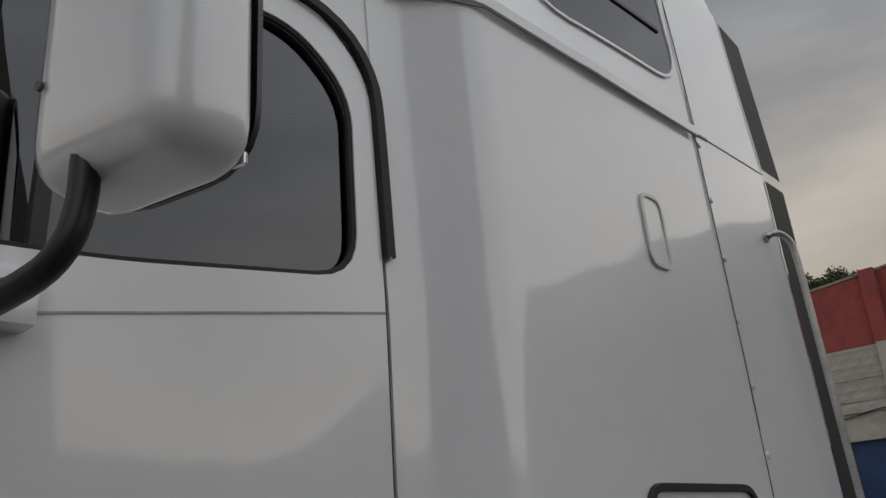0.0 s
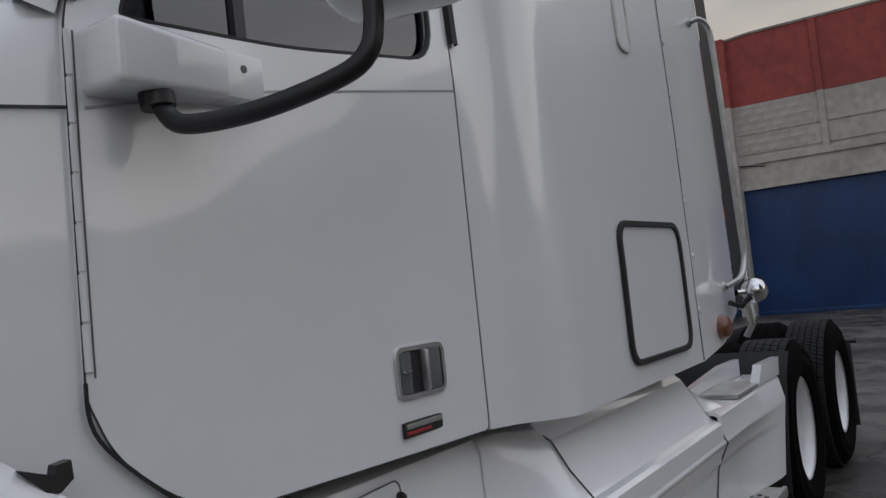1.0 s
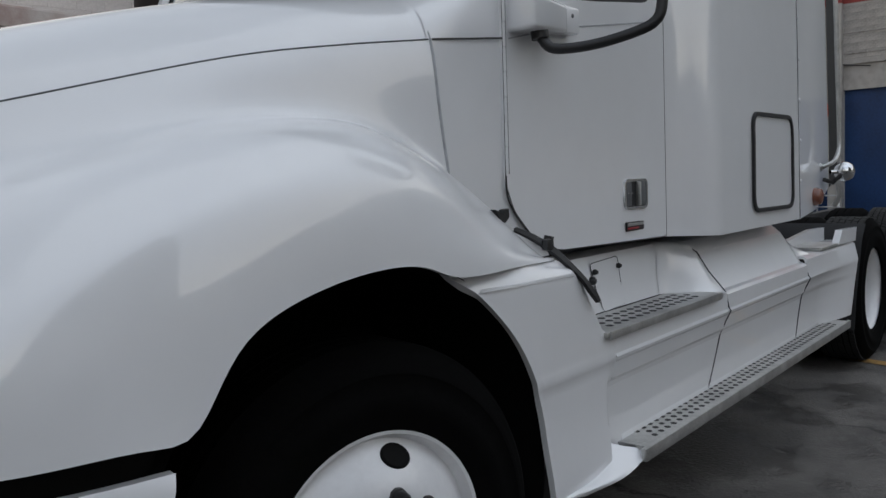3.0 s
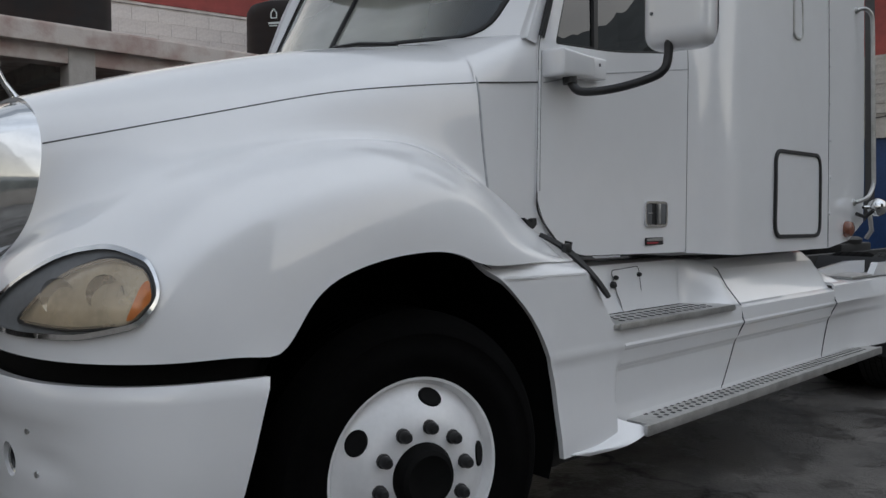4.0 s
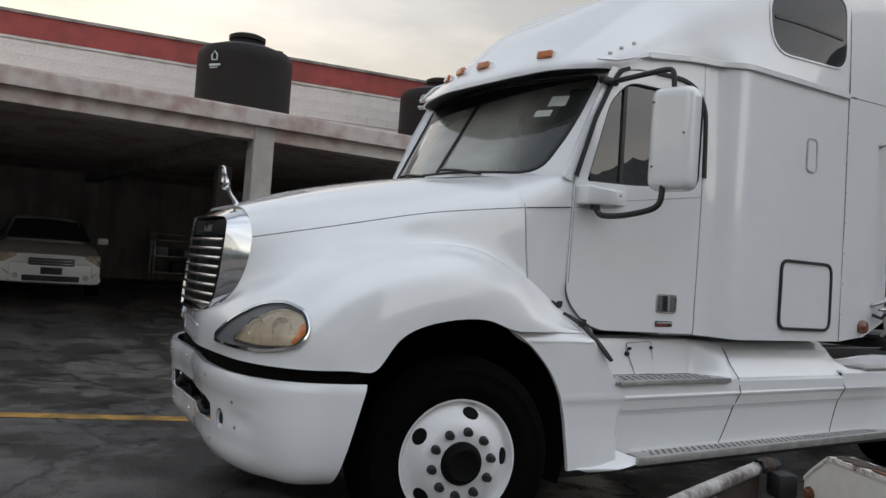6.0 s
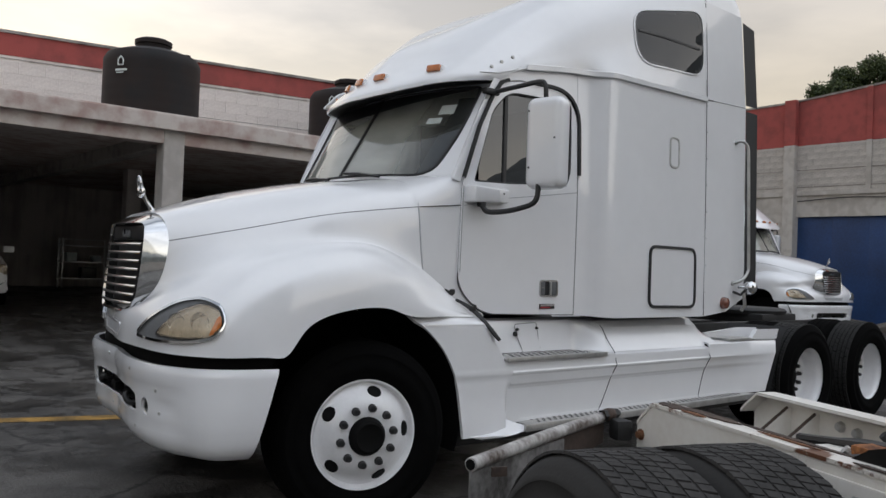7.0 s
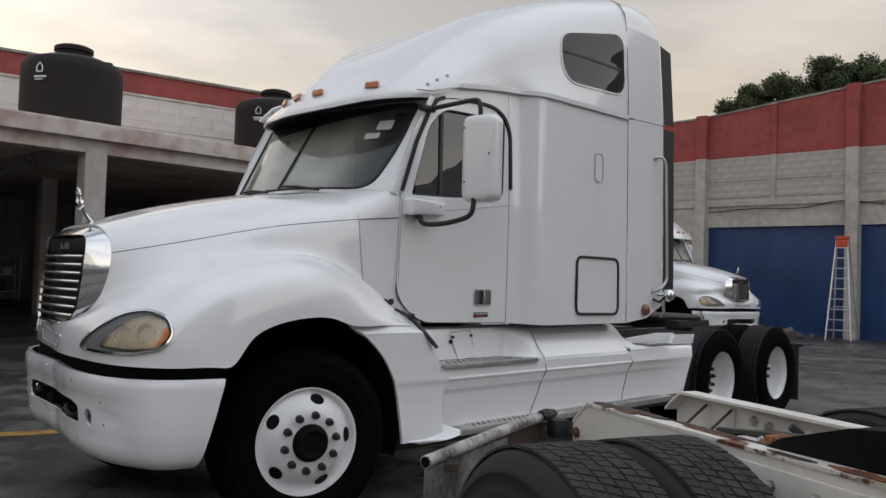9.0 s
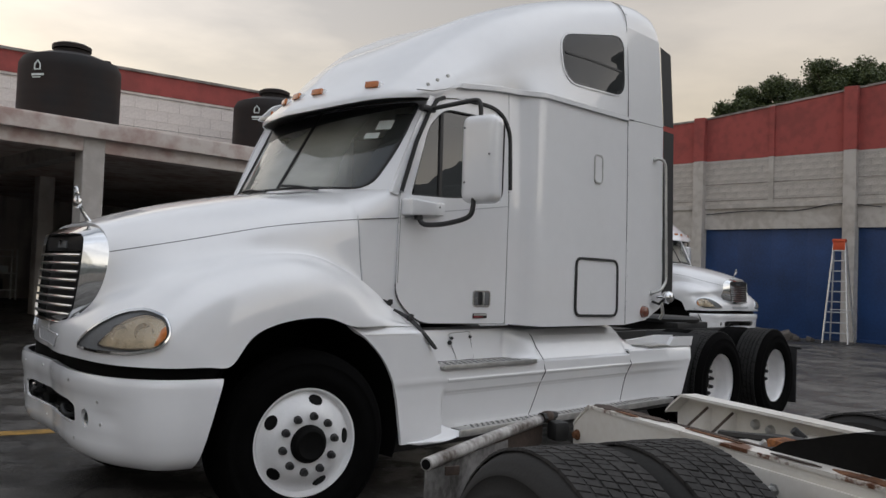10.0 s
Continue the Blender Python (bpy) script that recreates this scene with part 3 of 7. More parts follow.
def build_truck():
    t = empty("semi_truck")
    tagged(t, "white conventional sleeper semi truck with chrome grille, parked on the yard", "truck")
    two = lambda name, bm, mat, label="", **k: (part(name, mirrored(bm), mat, t, label, **k), part(name, bm, mat, t, label, **k))

    # hood with both fenders, one moulded piece
    rows = [
        [(-0.86, 0, 1.665), (-0.5, 0, 1.785), (0, 0, 1.90), (0.25, 0, 1.945), (0.47, 0, 1.975)],
        [(-0.865, -0.22, 1.66), (-0.5, -0.30, 1.77), (0, -0.38, 1.89), (0.25, -0.41, 1.93), (0.465, -0.44, 1.965)],
        [(-0.865, -0.38, 1.635), (-0.5, -0.52, 1.735), (0, -0.68, 1.85), (0.25, -0.745, 1.89), (0.455, -0.79, 1.92)],
        [(-0.86, -0.455, 1.58), (-0.5, -0.63, 1.67), (0, -0.82, 1.775), (0.25, -0.88, 1.82), (0.45, -0.915, 1.85)],
        [(-0.86, -0.495, 1.50), (-0.54, -0.70, 1.582), (-0.15, -0.868, 1.672), (0.15, -0.921, 1.725), (0.445, -0.952, 1.765)],
        [(-0.865, -0.49, 1.42), (-0.62, -0.69, 1.505), (-0.25, -0.858, 1.590), (0.05, -0.919, 1.620), (0.26, -0.941, 1.615), (0.458, -0.959, 1.585)],
        [(-0.88, -0.485, 1.34), (-0.735, -0.705, 1.408), (-0.54, -0.787, 1.465), (-0.35, -0.855, 1.510), (-0.18, -0.893, 1.534), (0.0, -0.922, 1.542), (0.15, -0.938, 1.530), (0.30, -0.954, 1.482), (0.475, -0.968, 1.402), (0.79, -1.06, 1.14)],
        [(-0.90, -0.455, 1.26), (-0.80, -0.70, 1.335), (-0.66, -0.85, 1.40), (-0.48, -0.955, 1.452), (-0.28, -1.02, 1.487), (-0.08, -1.048, 1.505), (0.10, -1.048, 1.496), (0.26, -1.032, 1.455), (0.40, -1.02, 1.395), (0.52, -1.025, 1.322), (0.79, -1.068, 1.137)],
        [(-0.955, -0.395, 1.17), (-0.935, -0.58, 1.22), (-0.84, -0.80, 1.285), (-0.67, -0.99, 1.345), (-0.46, -1.085, 1.388), (-0.28, -1.125, 1.413), (-0.08, -1.14, 1.424), (0.10, -1.135, 1.412), (0.24, -1.12, 1.376), (0.38, -1.097, 1.323), (0.52, -1.08, 1.252), (0.79, -1.08, 1.132)],
        [(-1.005, -0.2, 1.125), (-1.008, -0.46, 1.14), (-0.965, -0.72, 1.17), (-0.88, -0.92, 1.205), (-0.73, -1.06, 1.25), (-0.55, -1.13, 1.30), (-0.36, -1.16, 1.335), (-0.08, -1.175, 1.35), (0.20, -1.16, 1.305), (0.50, -1.125, 1.20), (0.79, -1.09, 1.128)],
        [(-1.035, 0, 1.07), (-1.042, -0.30, 1.065), (-1.036, -0.58, 1.06), (-1.012, -0.80, 1.065), (-0.94, -0.97, 1.08), (-0.83, -1.085, 1.095), (-0.68, -1.14, 1.125), (-0.5, -1.172, 1.18), (-0.28, -1.185, 1.235), (-0.05, -1.19, 1.255), (0.20, -1.177, 1.22), (0.50, -1.152, 1.165), (0.79, -1.112, 1.134)],
        [(-1.032, 0, 0.965), (-1.038, -0.3, 0.962), (-1.03, -0.6, 0.957), (-1.015, -0.80, 0.955), (-0.965, -0.95, 0.952), (-0.88, -1.06, 0.95), (-0.75, -1.13, 0.948), (-0.60, -1.175, 0.948), (-0.515, -1.183, 0.952), (-0.42, -1.185, 1.07), (-0.28, -1.188, 1.15), (-0.06, -1.19, 1.188), (0.12, -1.187, 1.178), (0.24, -1.178, 1.142), (0.5, -1.16, 1.134), (0.79, -1.118, 1.126)],
    ]
    hood_bm, hood_rear = skin_with_tail(rows, 0.475, 90, 18, 6, 44, 44)
    hood_bm = both(hood_bm)
    inner_verts = [v for v in hood_bm.verts if not v.is_boundary]
    for _ in range(6):
        bmesh.ops.smooth_vert(hood_bm, verts=inner_verts, factor=0.5, use_axis_x=True, use_axis_y=True, use_axis_z=True)
    hood_tree = BVHTree.FromBMesh(hood_bm)
    hood = part("hood", hood_bm, PAINT, t, "white one-piece hood with rounded fenders", angle=85)
    thick(hood, 0.012, 75)
    nose = both(skin([[(-0.958, 0, 1.168), (-0.958, -0.2, 1.168), (-0.953, -0.395, 1.17)], [(-1.006, 0, 1.125), (-1.006, -0.1, 1.125), (-1.005, -0.2, 1.125)], [(-1.033, 0, 1.07), (-1.036, -0.12, 1.07), (-1.039, -0.24, 1.066)]], 14, 8))
    part("nose_panel", nose, PAINT, hood)
    def on_nose(y, z, d=0.0):
        hit = hood_tree.ray_cast(Vector((-2, y, z)), Vector((1, 0, 0)))
        return (hit[0] if hit[0] else Vector((-0.99, y, z))) + Vector((-d, 0, 0))
    INT = rounded([(-0.25, 0.990), (-0.31, 1.055), (0.31, 1.055), (0.25, 0.990)], 0.014)
    intake = part("nose_intake", sheet(INT, [], lambda y, z: on_nose(y, z, 0.003), 0.03), VENT_GREY, hood, "pale grey intake mesh")
    part("intake_lip", ring(INT, 0.012, 0.006, lambda d: (lambda y, z: on_nose(y, z, d))), PAINT, intake)
    for s in (-1, 1):                                   # the long hood crease line
        pts = curve_through([(-0.858, 0.497 * s, 1.503), (-0.54, 0.683 * s, 1.582), (-0.15, 0.833 * s, 1.677), (0.15, 0.908 * s, 1.727), (0.445, 0.953 * s, 1.767)], 40)
        pts = [hood_tree.ray_cast(Vector((p.x, 2 * s, p.z)), Vector((0, -s, 0)))[0] or p for p in pts]
        part("hood_seam", tube(pts, 0.0024, 6), TRIM_GREY, hood)
        pts = [Vector((p.x + 0.005, p.y * -s, p.z - 0.004)) for p in hood_rear]
        part("hood_gasket", tube(pts, 0.005, 6), VENT_GREY, hood)

    # grille with chrome surround
    def grille_at(y, z, dx=0.0):
        return Vector((-0.958 - 0.085 * (1.575 - z) + 0.23 * y * y + dx, y, z))
    g_out = rounded([(-0.35, 1.565), (-0.31, 1.592), (0.31, 1.592), (0.35, 1.565), (0.355, 1.34), (0.338, 1.19), (0.27, 1.125), (-0.27, 1.125), (-0.338, 1.19), (-0.355, 1.34)], [0.03, 0.05, 0.05, 0.03, 0.1, 0.05, 0.06, 0.06, 0.05, 0.1])
    grille = part("grille", sheet(g_out, [], lambda y, z: grille_at(y, z, 0.045), 0.06), DARK, t, "black radiator grille with chrome bars")
    for k in range(8):
        z = 1.478 - k * 0.0455
        w = lerp_at(z, [1.15, 1.18, 1.24, 1.36], [0.315, 0.335, 0.345, 0.352])
        pts = [grille_at(y, z, -0.012) for y in np.linspace(-w, w, 15)]
        bm = bmesh.new()
        rws = [[bm.verts.new(p + Vector(d)) for p in pts] for d in ((0.016, 0, 0.011), (-0.006, 0, 0.009), (-0.012, 0, 0.002), (-0.008, 0, -0.006), (0.02, 0, -0.010))]
        for a, b in zip(rws, rws[1:]):
            for i in range(len(pts) - 1):
                bm.faces.new((a[i], a[i + 1], b[i + 1], b[i]))
        part("grille_bar", bm, BAR, grille, "chrome grille bar")
    part("grille_top_panel", block((0.02, 0.64, 0.085), (-0.928, 0, 1.547), 0.02), BLACK, grille)
    part("grille_emblem", block((0.010, 0.16, 0.036), (-0.942, 0, 1.538), 0.005), TRIM_GREY, grille)
    part("emblem_wing", prism([(-0.006, 1.535), (-0.024, 1.565), (0.024, 1.565), (0.006, 1.535)], -0.954, -0.946, lambda u, v, w: (w, u, v)), CHROME, grille)
    out2 = [(-0.458, 1.50), (-0.435, 1.60), (-0.37, 1.655), (-0.22, 1.68), (0.22, 1.68), (0.37, 1.655), (0.435, 1.60), (0.458, 1.50), (0.458, 1.39), (0.435, 1.27), (0.37, 1.145), (0.2, 1.10), (-0.2, 1.10), (-0.37, 1.145), (-0.435, 1.27), (-0.458, 1.39)]
    n = 64

    def even(poly, n, ang0=math.pi / 2):
        p = dense(poly, 0.01)
        c = Vector((0, 1.42))
        out = []
        for i in range(n):
            a = ang0 + 2 * math.pi * i / n
            d = Vector((math.cos(a), math.sin(a)))
            out.append(max(p, key=lambda q: (Vector(q) - c).normalized().dot(d)))
        return out
    e_in, e_out = even(g_out, n), even(out2, n)
    inner = [grille_at(y, z, -0.006) for y, z in e_in]
    lip = [grille_at(y * 1.05, 1.42 + (z - 1.42) * 1.04, -0.018) for y, z in e_in]
    outer = [Vector((-0.838 - 0.19 * (1.46 - z), y, z)) for y, z in e_out]
    back_rim = [p + Vector((0.05, 0.04 * (1 if p.y > 0 else -1), 0)) for p in outer]
    mid = [a.lerp(b, 0.5) + Vector((-0.010, 0, 0)) for a, b in zip(lip, outer)]
    deep = [p + Vector((0.05, 0, 0)) for p in inner]
    part("grille_surround", grid_bm([deep, inner, lip, mid, outer, back_rim], closed=True), CHROME, grille, "polished chrome grille surround")
    orn = part("hood_ornament", tube([(-0.80, 0, 1.672), (-0.815, 0, 1.70), (-0.84, 0, 1.735), (-0.862, 0, 1.775)], [0.024, 0.013, 0.011, 0.013], 10), CHROME, hood, "chrome hood ornament")
    part("ornament_bulb", lathe([(0.0, 0.032), (0.018, 0.026), (0.027, 0.0), (0.018, -0.026), (0.0, -0.032)], 14, Matrix.Translation((-0.872, 0, 1.785)) @ Matrix.Scale(1.3, 4, (0, 0, 1))), CHROME, orn)
    loop = [(-0.874 - 0.014 * (0.5 - 0.5 * math.cos(a)), 0.026 * math.sin(a), 1.798 + 0.037 * (1 - math.cos(a))) for a in np.linspace(0, 2 * math.pi, 25)]
    part("ornament_wing", tube(loop, 0.009, 8), CHROME, orn)

    # headlights
    def on_front(u, v, d=0.0):
        """u: way round the corner from the nose, v: height."""
        px = lerp_at(u, [0, 0.25, 0.5, 0.75, 1.0, 1.2], [-1.04, -1.01, -0.935, -0.83, -0.70, -0.6])
        py = lerp_at(u, [0, 0.25, 0.5, 0.75, 1.0, 1.2], [-0.60, -0.80, -0.97, -1.075, -1.13, -1.17])
        way = Vector((-0.75 + 0.35 * u, -0.45 - 0.45 * u, 0.12)).normalized()
        hit = hood_tree.ray_cast(Vector((px, py, v)) + way * 0.4, -way)
        return (hit[0] if hit[0] else Vector((px, py, v))) + way * (d + 0.003)
    HL = rounded([(-0.035, 1.02), (0.15, 1.135), (0.36, 1.218), (0.58, 1.24), (0.775, 1.195), (0.825, 1.11), (0.74, 1.04), (0.50, 1.008), (0.22, 1.008)], [0.01, 0.08, 0.1, 0.12, 0.10, 0.08, 0.1, 0.15, 0.1])
    LN = rounded([(0.22, 1.04), (0.42, 1.172), (0.60, 1.21), (0.765, 1.172), (0.795, 1.10), (0.71, 1.04), (0.45, 1.026)], [0.03, 0.08, 0.08, 0.07, 0.05, 0.06, 0.1])
    TS = rounded([(0.69, 1.048), (0.745, 1.135), (0.775, 1.15), (0.79, 1.10), (0.715, 1.052)], 0.02)
    def dome(u, v, d):
        return on_front(u, v, d + 0.022 * max(0, 1 - ((u - 0.52) / 0.30) ** 2) * max(0, 1 - ((v - 1.115) / 0.095) ** 2) ** 0.5)
    for s in (1, -1):
        f = (lambda bm: bm) if s > 0 else mirrored
        hl = part("headlight", f(sheet(HL, [], lambda u, v: on_front(u, v, 0.0), 0.03)), TRIM_GREY, t, "teardrop headlight with hazy yellowed lens in chrome bezel")
        part("bezel", f(ring(HL, 0.016, 0.014, lambda d: (lambda u, v: on_front(u, v, d)))), CHROME, hl)
        part("lamp_bowl", f(sheet(LN, [], lambda u, v: on_front(u, v, 0.001), 0.03)), BOWL, hl)
        part("lens", f(sheet(LN, [], lambda u, v: dome(u, v, 0.008), 0.02)), LENS, hl, "hazy yellowed lens")
        for u, v in ((0.40, 1.105), (0.60, 1.115)):
            c = on_front(u, v, 0.002)
            part("reflector", f(lathe([(0.046, 0.004), (0.040, 0.0), (0.03, -0.008), (0.016, -0.014), (0.0, -0.016)], 24, Matrix.Translation(c) @ Matrix.Rotation(radians(-66 + 34 * u), 4, "Z"))), CHROME, hl)
        part("lens_rim", f(ring(LN, 0.012, 0.006, lambda d: (lambda u, v: on_front(u, v, d + 0.006)))), BLACK, hl)
        part("turn_signal", f(sheet(TS, [], lambda u, v: dome(u, v, 0.012), 0.02)), AMBER, hl, "amber turn signal")

    # bumper: blunt front, tight corners, tucked in towards the ground
    BX = [-1.0, -1.012, -1.02, -1.034, -1.04, -1.036, -1.022, -0.998, -0.96, -0.917, -0.865, -0.802, -0.735, -0.64, -0.54]
    BY = [0.0, -0.15, -0.30, -0.44, -0.55, -0.66, -0.76, -0.85, -0.925, -0.99, -1.045, -1.09, -1.122, -1.15, -1.17]
    BS = [0.0]
    for k in range(1, len(BX)):
        BS.append(BS[-1] + math.hypot(BX[k] - BX[k - 1], BY[k] - BY[k - 1]))
    END = BS[-1]

    def bump(u, z, d=0.0):
        """u: way along the bumper from the middle, z: height, d: how far inside."""
        a = abs(u)
        base = lambda q: Vector((lerp_at(q, BS, BX), lerp_at(q, BS, BY)))
        p = sum((base(min(END, max(0, a + o))) for o in (-0.03, 0, 0.03)), Vector((0, 0))) / 3
        if a > END - 0.05:
            p = base(a)
        g = base(min(END, a + 0.06)) - base(max(0, a - 0.06))
        nn = Vector((g.y, -g.x)).normalized()
        tuck = lerp_at(z, [0.44, 0.455, 0.48, 0.52, 0.60, 0.70, 0.86, 0.878, 0.888], [0.115, 0.085, 0.058, 0.036, 0.017, 0.006, 0.0, 0.004, 0.014])
        tuck += 0.013 * ease(z, 0.805, 0.775) * (1 - ease(a, 0.85, 1.05)) * ease(z, 0.52, 0.6)
        tuck += 0.012 * ease(abs(z - 0.69), 0.06, 0.0) * ease(abs(a - 0.82), 0.16, 0.0)
        p = p - nn * (tuck + d)
        return Vector((p.x - (0.888 - z) * 0.26 * ease(a, 0.9, END), p.y if u >= 0 else -p.y, z))
    SLOT = rounded([(-0.55, 0.63), (-0.55, 0.715), (-0.45, 0.735), (0.45, 0.735), (0.55, 0.715), (0.55, 0.63), (0.48, 0.62), (-0.48, 0.62)], 0.02)
    fog = lambda c: [(c + 0.036 * math.cos(q), 0.668 + 0.047 * math.sin(q)) for q in np.linspace(0, 2 * math.pi, 19)[:-1]]
    hull = [(-END, 0.44), (-END, 0.888), (END, 0.888), (END, 0.44)]
    bumper = part("bumper", sheet(hull, [SLOT, fog(0.665), fog(-0.665)], bump, 0.026), PAINT, t, "white moulded front bumper", angle=70)
    thick(bumper, 0.014, 65)
    us = np.linspace(-END, END, 90)
    part("bumper_top", grid_bm([[bump(u, 0.886, d) for u in us] for d in (0.004, 0.03)]), PAINT, bumper)
    # dark sheet behind the slot stands in for the shade inside
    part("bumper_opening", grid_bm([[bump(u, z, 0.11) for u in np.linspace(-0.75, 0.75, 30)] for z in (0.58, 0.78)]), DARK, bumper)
    part("slot_lip", ring(SLOT, 0.014, 0.001, lambda d: (lambda u, z: bump(u, z, 0.012 - d))), PAINT, bumper)
    # black sheet between bumper and hood stands in for shade in the gap
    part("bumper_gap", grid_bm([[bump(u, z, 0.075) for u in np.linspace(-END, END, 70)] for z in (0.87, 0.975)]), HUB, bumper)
    for s in (-1, 1):
        c = bump(0.665 * -s, 0.668, 0.03)
        turn = radians(-66 if s < 0 else -114)
        part("fog_lamp", lathe([(0.0, -0.035), (0.03, -0.03), (0.040, 0.008), (0.046, 0.01), (0.047, 0.0), (0.047, -0.04)], 24, Matrix.Translation(c) @ Matrix.Rotation(turn, 4, "Z") @ Matrix.Scale(0.75, 4, (1, 0, 0))), CHROME, bumper, "round fog lamp socket")
        part("tow_hook", tube([bump(-s * 0.34, 0.66, 0.06), bump(-s * 0.34, 0.685, 0.01), bump(-s * 0.37, 0.67, -0.005), bump(-s * 0.40, 0.645, 0.01), bump(-s * 0.40, 0.65, 0.06)], 0.015, 8, 14), FRAME_BLACK, bumper, "black tow hook")
        part("slot_bracket", block((0.05, 0.14, 0.05), tuple(bump(-s * 0.2, 0.65, 0.05)), 0.008), HUB, bumper)
        for u, z in ((0.5, 0.84), (0.78, 0.76), (0.80, 0.65), (0.53, 0.55), (0.12, 0.85), (0.1, 0.57)):
            part("bumper_bolt", lathe([(0.010, -0.004), (0.008, 0.004), (0.0, 0.005)], 12, Matrix.Translation(bump(-u * s, z, 0.001)) @ Matrix.Rotation(radians(-72 if s < 0 else -108), 4, "Z")), STEEL, bumper)

    # cowl, doors and the sleeper's sides
    for s in (1, -1):
        f = (lambda bm: bm) if s > 0 else mirrored
        ob = part("cowl_panel", f(skin([
            [(0.456, -0.60, 1.946), (0.535, -0.70, 1.968), (0.625, -0.80, 1.976), (0.725, -0.925, 1.982)],
            [(0.452, -0.79, 1.915), (0.555, -0.835, 1.945), (0.66, -0.89, 1.970), (0.745, -0.942, 1.980)],
            [(0.448, -0.895, 1.858), (0.58, -0.92, 1.905), (0.70, -0.943, 1.95), (0.765, -0.955, 1.968)],
            [(0.44, -0.94, 1.79), (0.60, -0.953, 1.85), (0.74, -0.963, 1.91), (0.77, -0.966, 1.92)],
            [(0.44, -0.948, 1.70), (0.60, -0.957, 1.73), (0.77, -0.968, 1.76)],
            [(0.45, -0.954, 1.45), (0.60, -0.96, 1.45), (0.78, -0.970, 1.45)],
            [(0.45, -0.958, 1.12), (0.70, -0.965, 1.12), (0.97, -0.985, 1.12)]], 24, 40)), PAINT, t)
        part("cowl_line", f(strip([(0.455, 1.768), (0.76, 1.80)], 0.006, 0.002, lambda d: proud(d))), BLACK, ob)
        pillar = [(0.70, 1.955), (0.75, 1.945), (0.89, 2.33), (1.05, 2.62), (1.22, 2.65), (1.62, 2.65), (1.76, 2.52), (1.76, 2.80), (1.25, 2.80), (1.02, 2.66), (0.885, 2.40)]
        part("door_frame", f(sheet(pillar, [], proud(-0.004))), PAINT, t)
        door = part("door", f(sheet(DOOR_EDGE, [WINDOW_EDGE], proud(0.004))), PAINT, t, "white cab added out of view door, shut")
        thick(door, 0.03)
        facing(part("door_glass", f(sheet(WINDOW_EDGE, [], proud(-0.018))), GLASS_TINT, door, "dark tinted side glass"), (0, -s, 0)).visible_shadow = False
        part("window_seal", f(ring(WINDOW_EDGE, 0.022, 0.006, lambda d: proud(d - 0.006))), RUBBER, door)
        part("window_divider", f(strip([(1.10, 1.955), (1.115, 2.55)], 0.03, 0.012, lambda d: proud(d - 0.018))), BLACK, door)
        part("door_gap", f(ring(DOOR_EDGE, 0.0035, 0.001, lambda d: proud(d + 0.0035))), BLACK, door)
        arch = [(0.765, 1.97), (0.885, 2.31), (0.985, 2.51), (1.06, 2.61), (1.12, 2.635)]
        part("door_seal_front", f(strip(arch, 0.026, 0.012, lambda d: proud(d + 0.004))), RUBBER, door)
        arch = [(1.30, 2.648), (1.5, 2.648), (1.61, 2.63), (1.69, 2.58), (1.737, 2.50), (1.75, 2.40), (1.75, 2.075)]
        part("door_seal_rear", f(strip([tuple(p)[:2] for p in curve_through([(*q, 0) for q in arch], 24)], 0.026, 0.014, lambda d: proud(d + 0.004))), RUBBER, door)
        part("belt_groove", f(strip([tuple(p)[:2] for p in curve_through([(*q, 0) for q in BELT], 40)], 0.005, 0.0015, lambda d: proud(d + 0.0042))), VENT_GREY, door)
        for k in range(7):                                  # piano hinge in short lengths
            z0 = 1.40 + k * 0.075
            part("hinge", f(tube([on_cab(0.755 + k * 0.001, z0) + Vector((0, -0.004, 0)), on_cab(0.755 + k * 0.001, z0 + 0.070) + Vector((0, -0.004, 0))], 0.006, 8)), PAINT, door)
        part("hinge_line", f(strip([(0.764, 1.39), (0.766, 1.66), (0.77, 1.92)], 0.003, 0.001, lambda d: proud(d + 0.0045))), TRIM_GREY, door)
        seam = [tuple(p)[:2] for p in curve_through([(0.748, 1.385, 0), (0.749, 1.34, 0), (0.760, 1.303, 0), (0.797, 1.257, 0), (0.884, 1.178, 0), (0.955, 1.140, 0)], 24)]
        part("door_seal_low", f(strip(seam, 0.006, 0.003, lambda d: proud(d + 0.004))), RUBBER, door)
        HND = rounded([(1.42, 1.25), (1.42, 1.352), (1.575, 1.352), (1.575, 1.25)], 0.02)
        hnd = part("door_handle", f(ring(HND, 0.012, 0.007, lambda d: proud(d + 0.004))), BAR, door, "chrome recessed door handle")
        part("handle_pocket", f(sheet(HND, [], proud(0.006), 0.05)), DARK, hnd)
        yh = cab_y(1.5, 1.3)
        plate = part("lock_plate", f(block((0.036, 0.004, 0.088), (1.445, yh - 0.006, 1.301), 0.0015)), TRIM_GREY, hnd)
        part("key_barrel", f(lathe([(0.013, 0), (0.013, 0.004), (0.009, 0.007), (0, 0.007)], 16, Matrix.Translation((1.443, yh - 0.008, 1.307)) @ Matrix.Rotation(radians(90), 4, "X"))), CHROME, plate)
        pull = part("handle_pull", f(block((0.062, 0.008, 0.090), (1.532, yh - 0.012, 1.301), 0.003)), TRIM_GREY, hnd)
        part("pull_lip", f(block((0.013, 0.018, 0.090), (1.505, yh - 0.015, 1.301), 0.005)), STEEL, pull)
        badge = part("badge", f(block((0.155, 0.008, 0.034), (1.497, cab_y(1.497, 1.18) - 0.004, 1.182), 0.003)), BLACK, door, "black badge plate with red and silver bars")
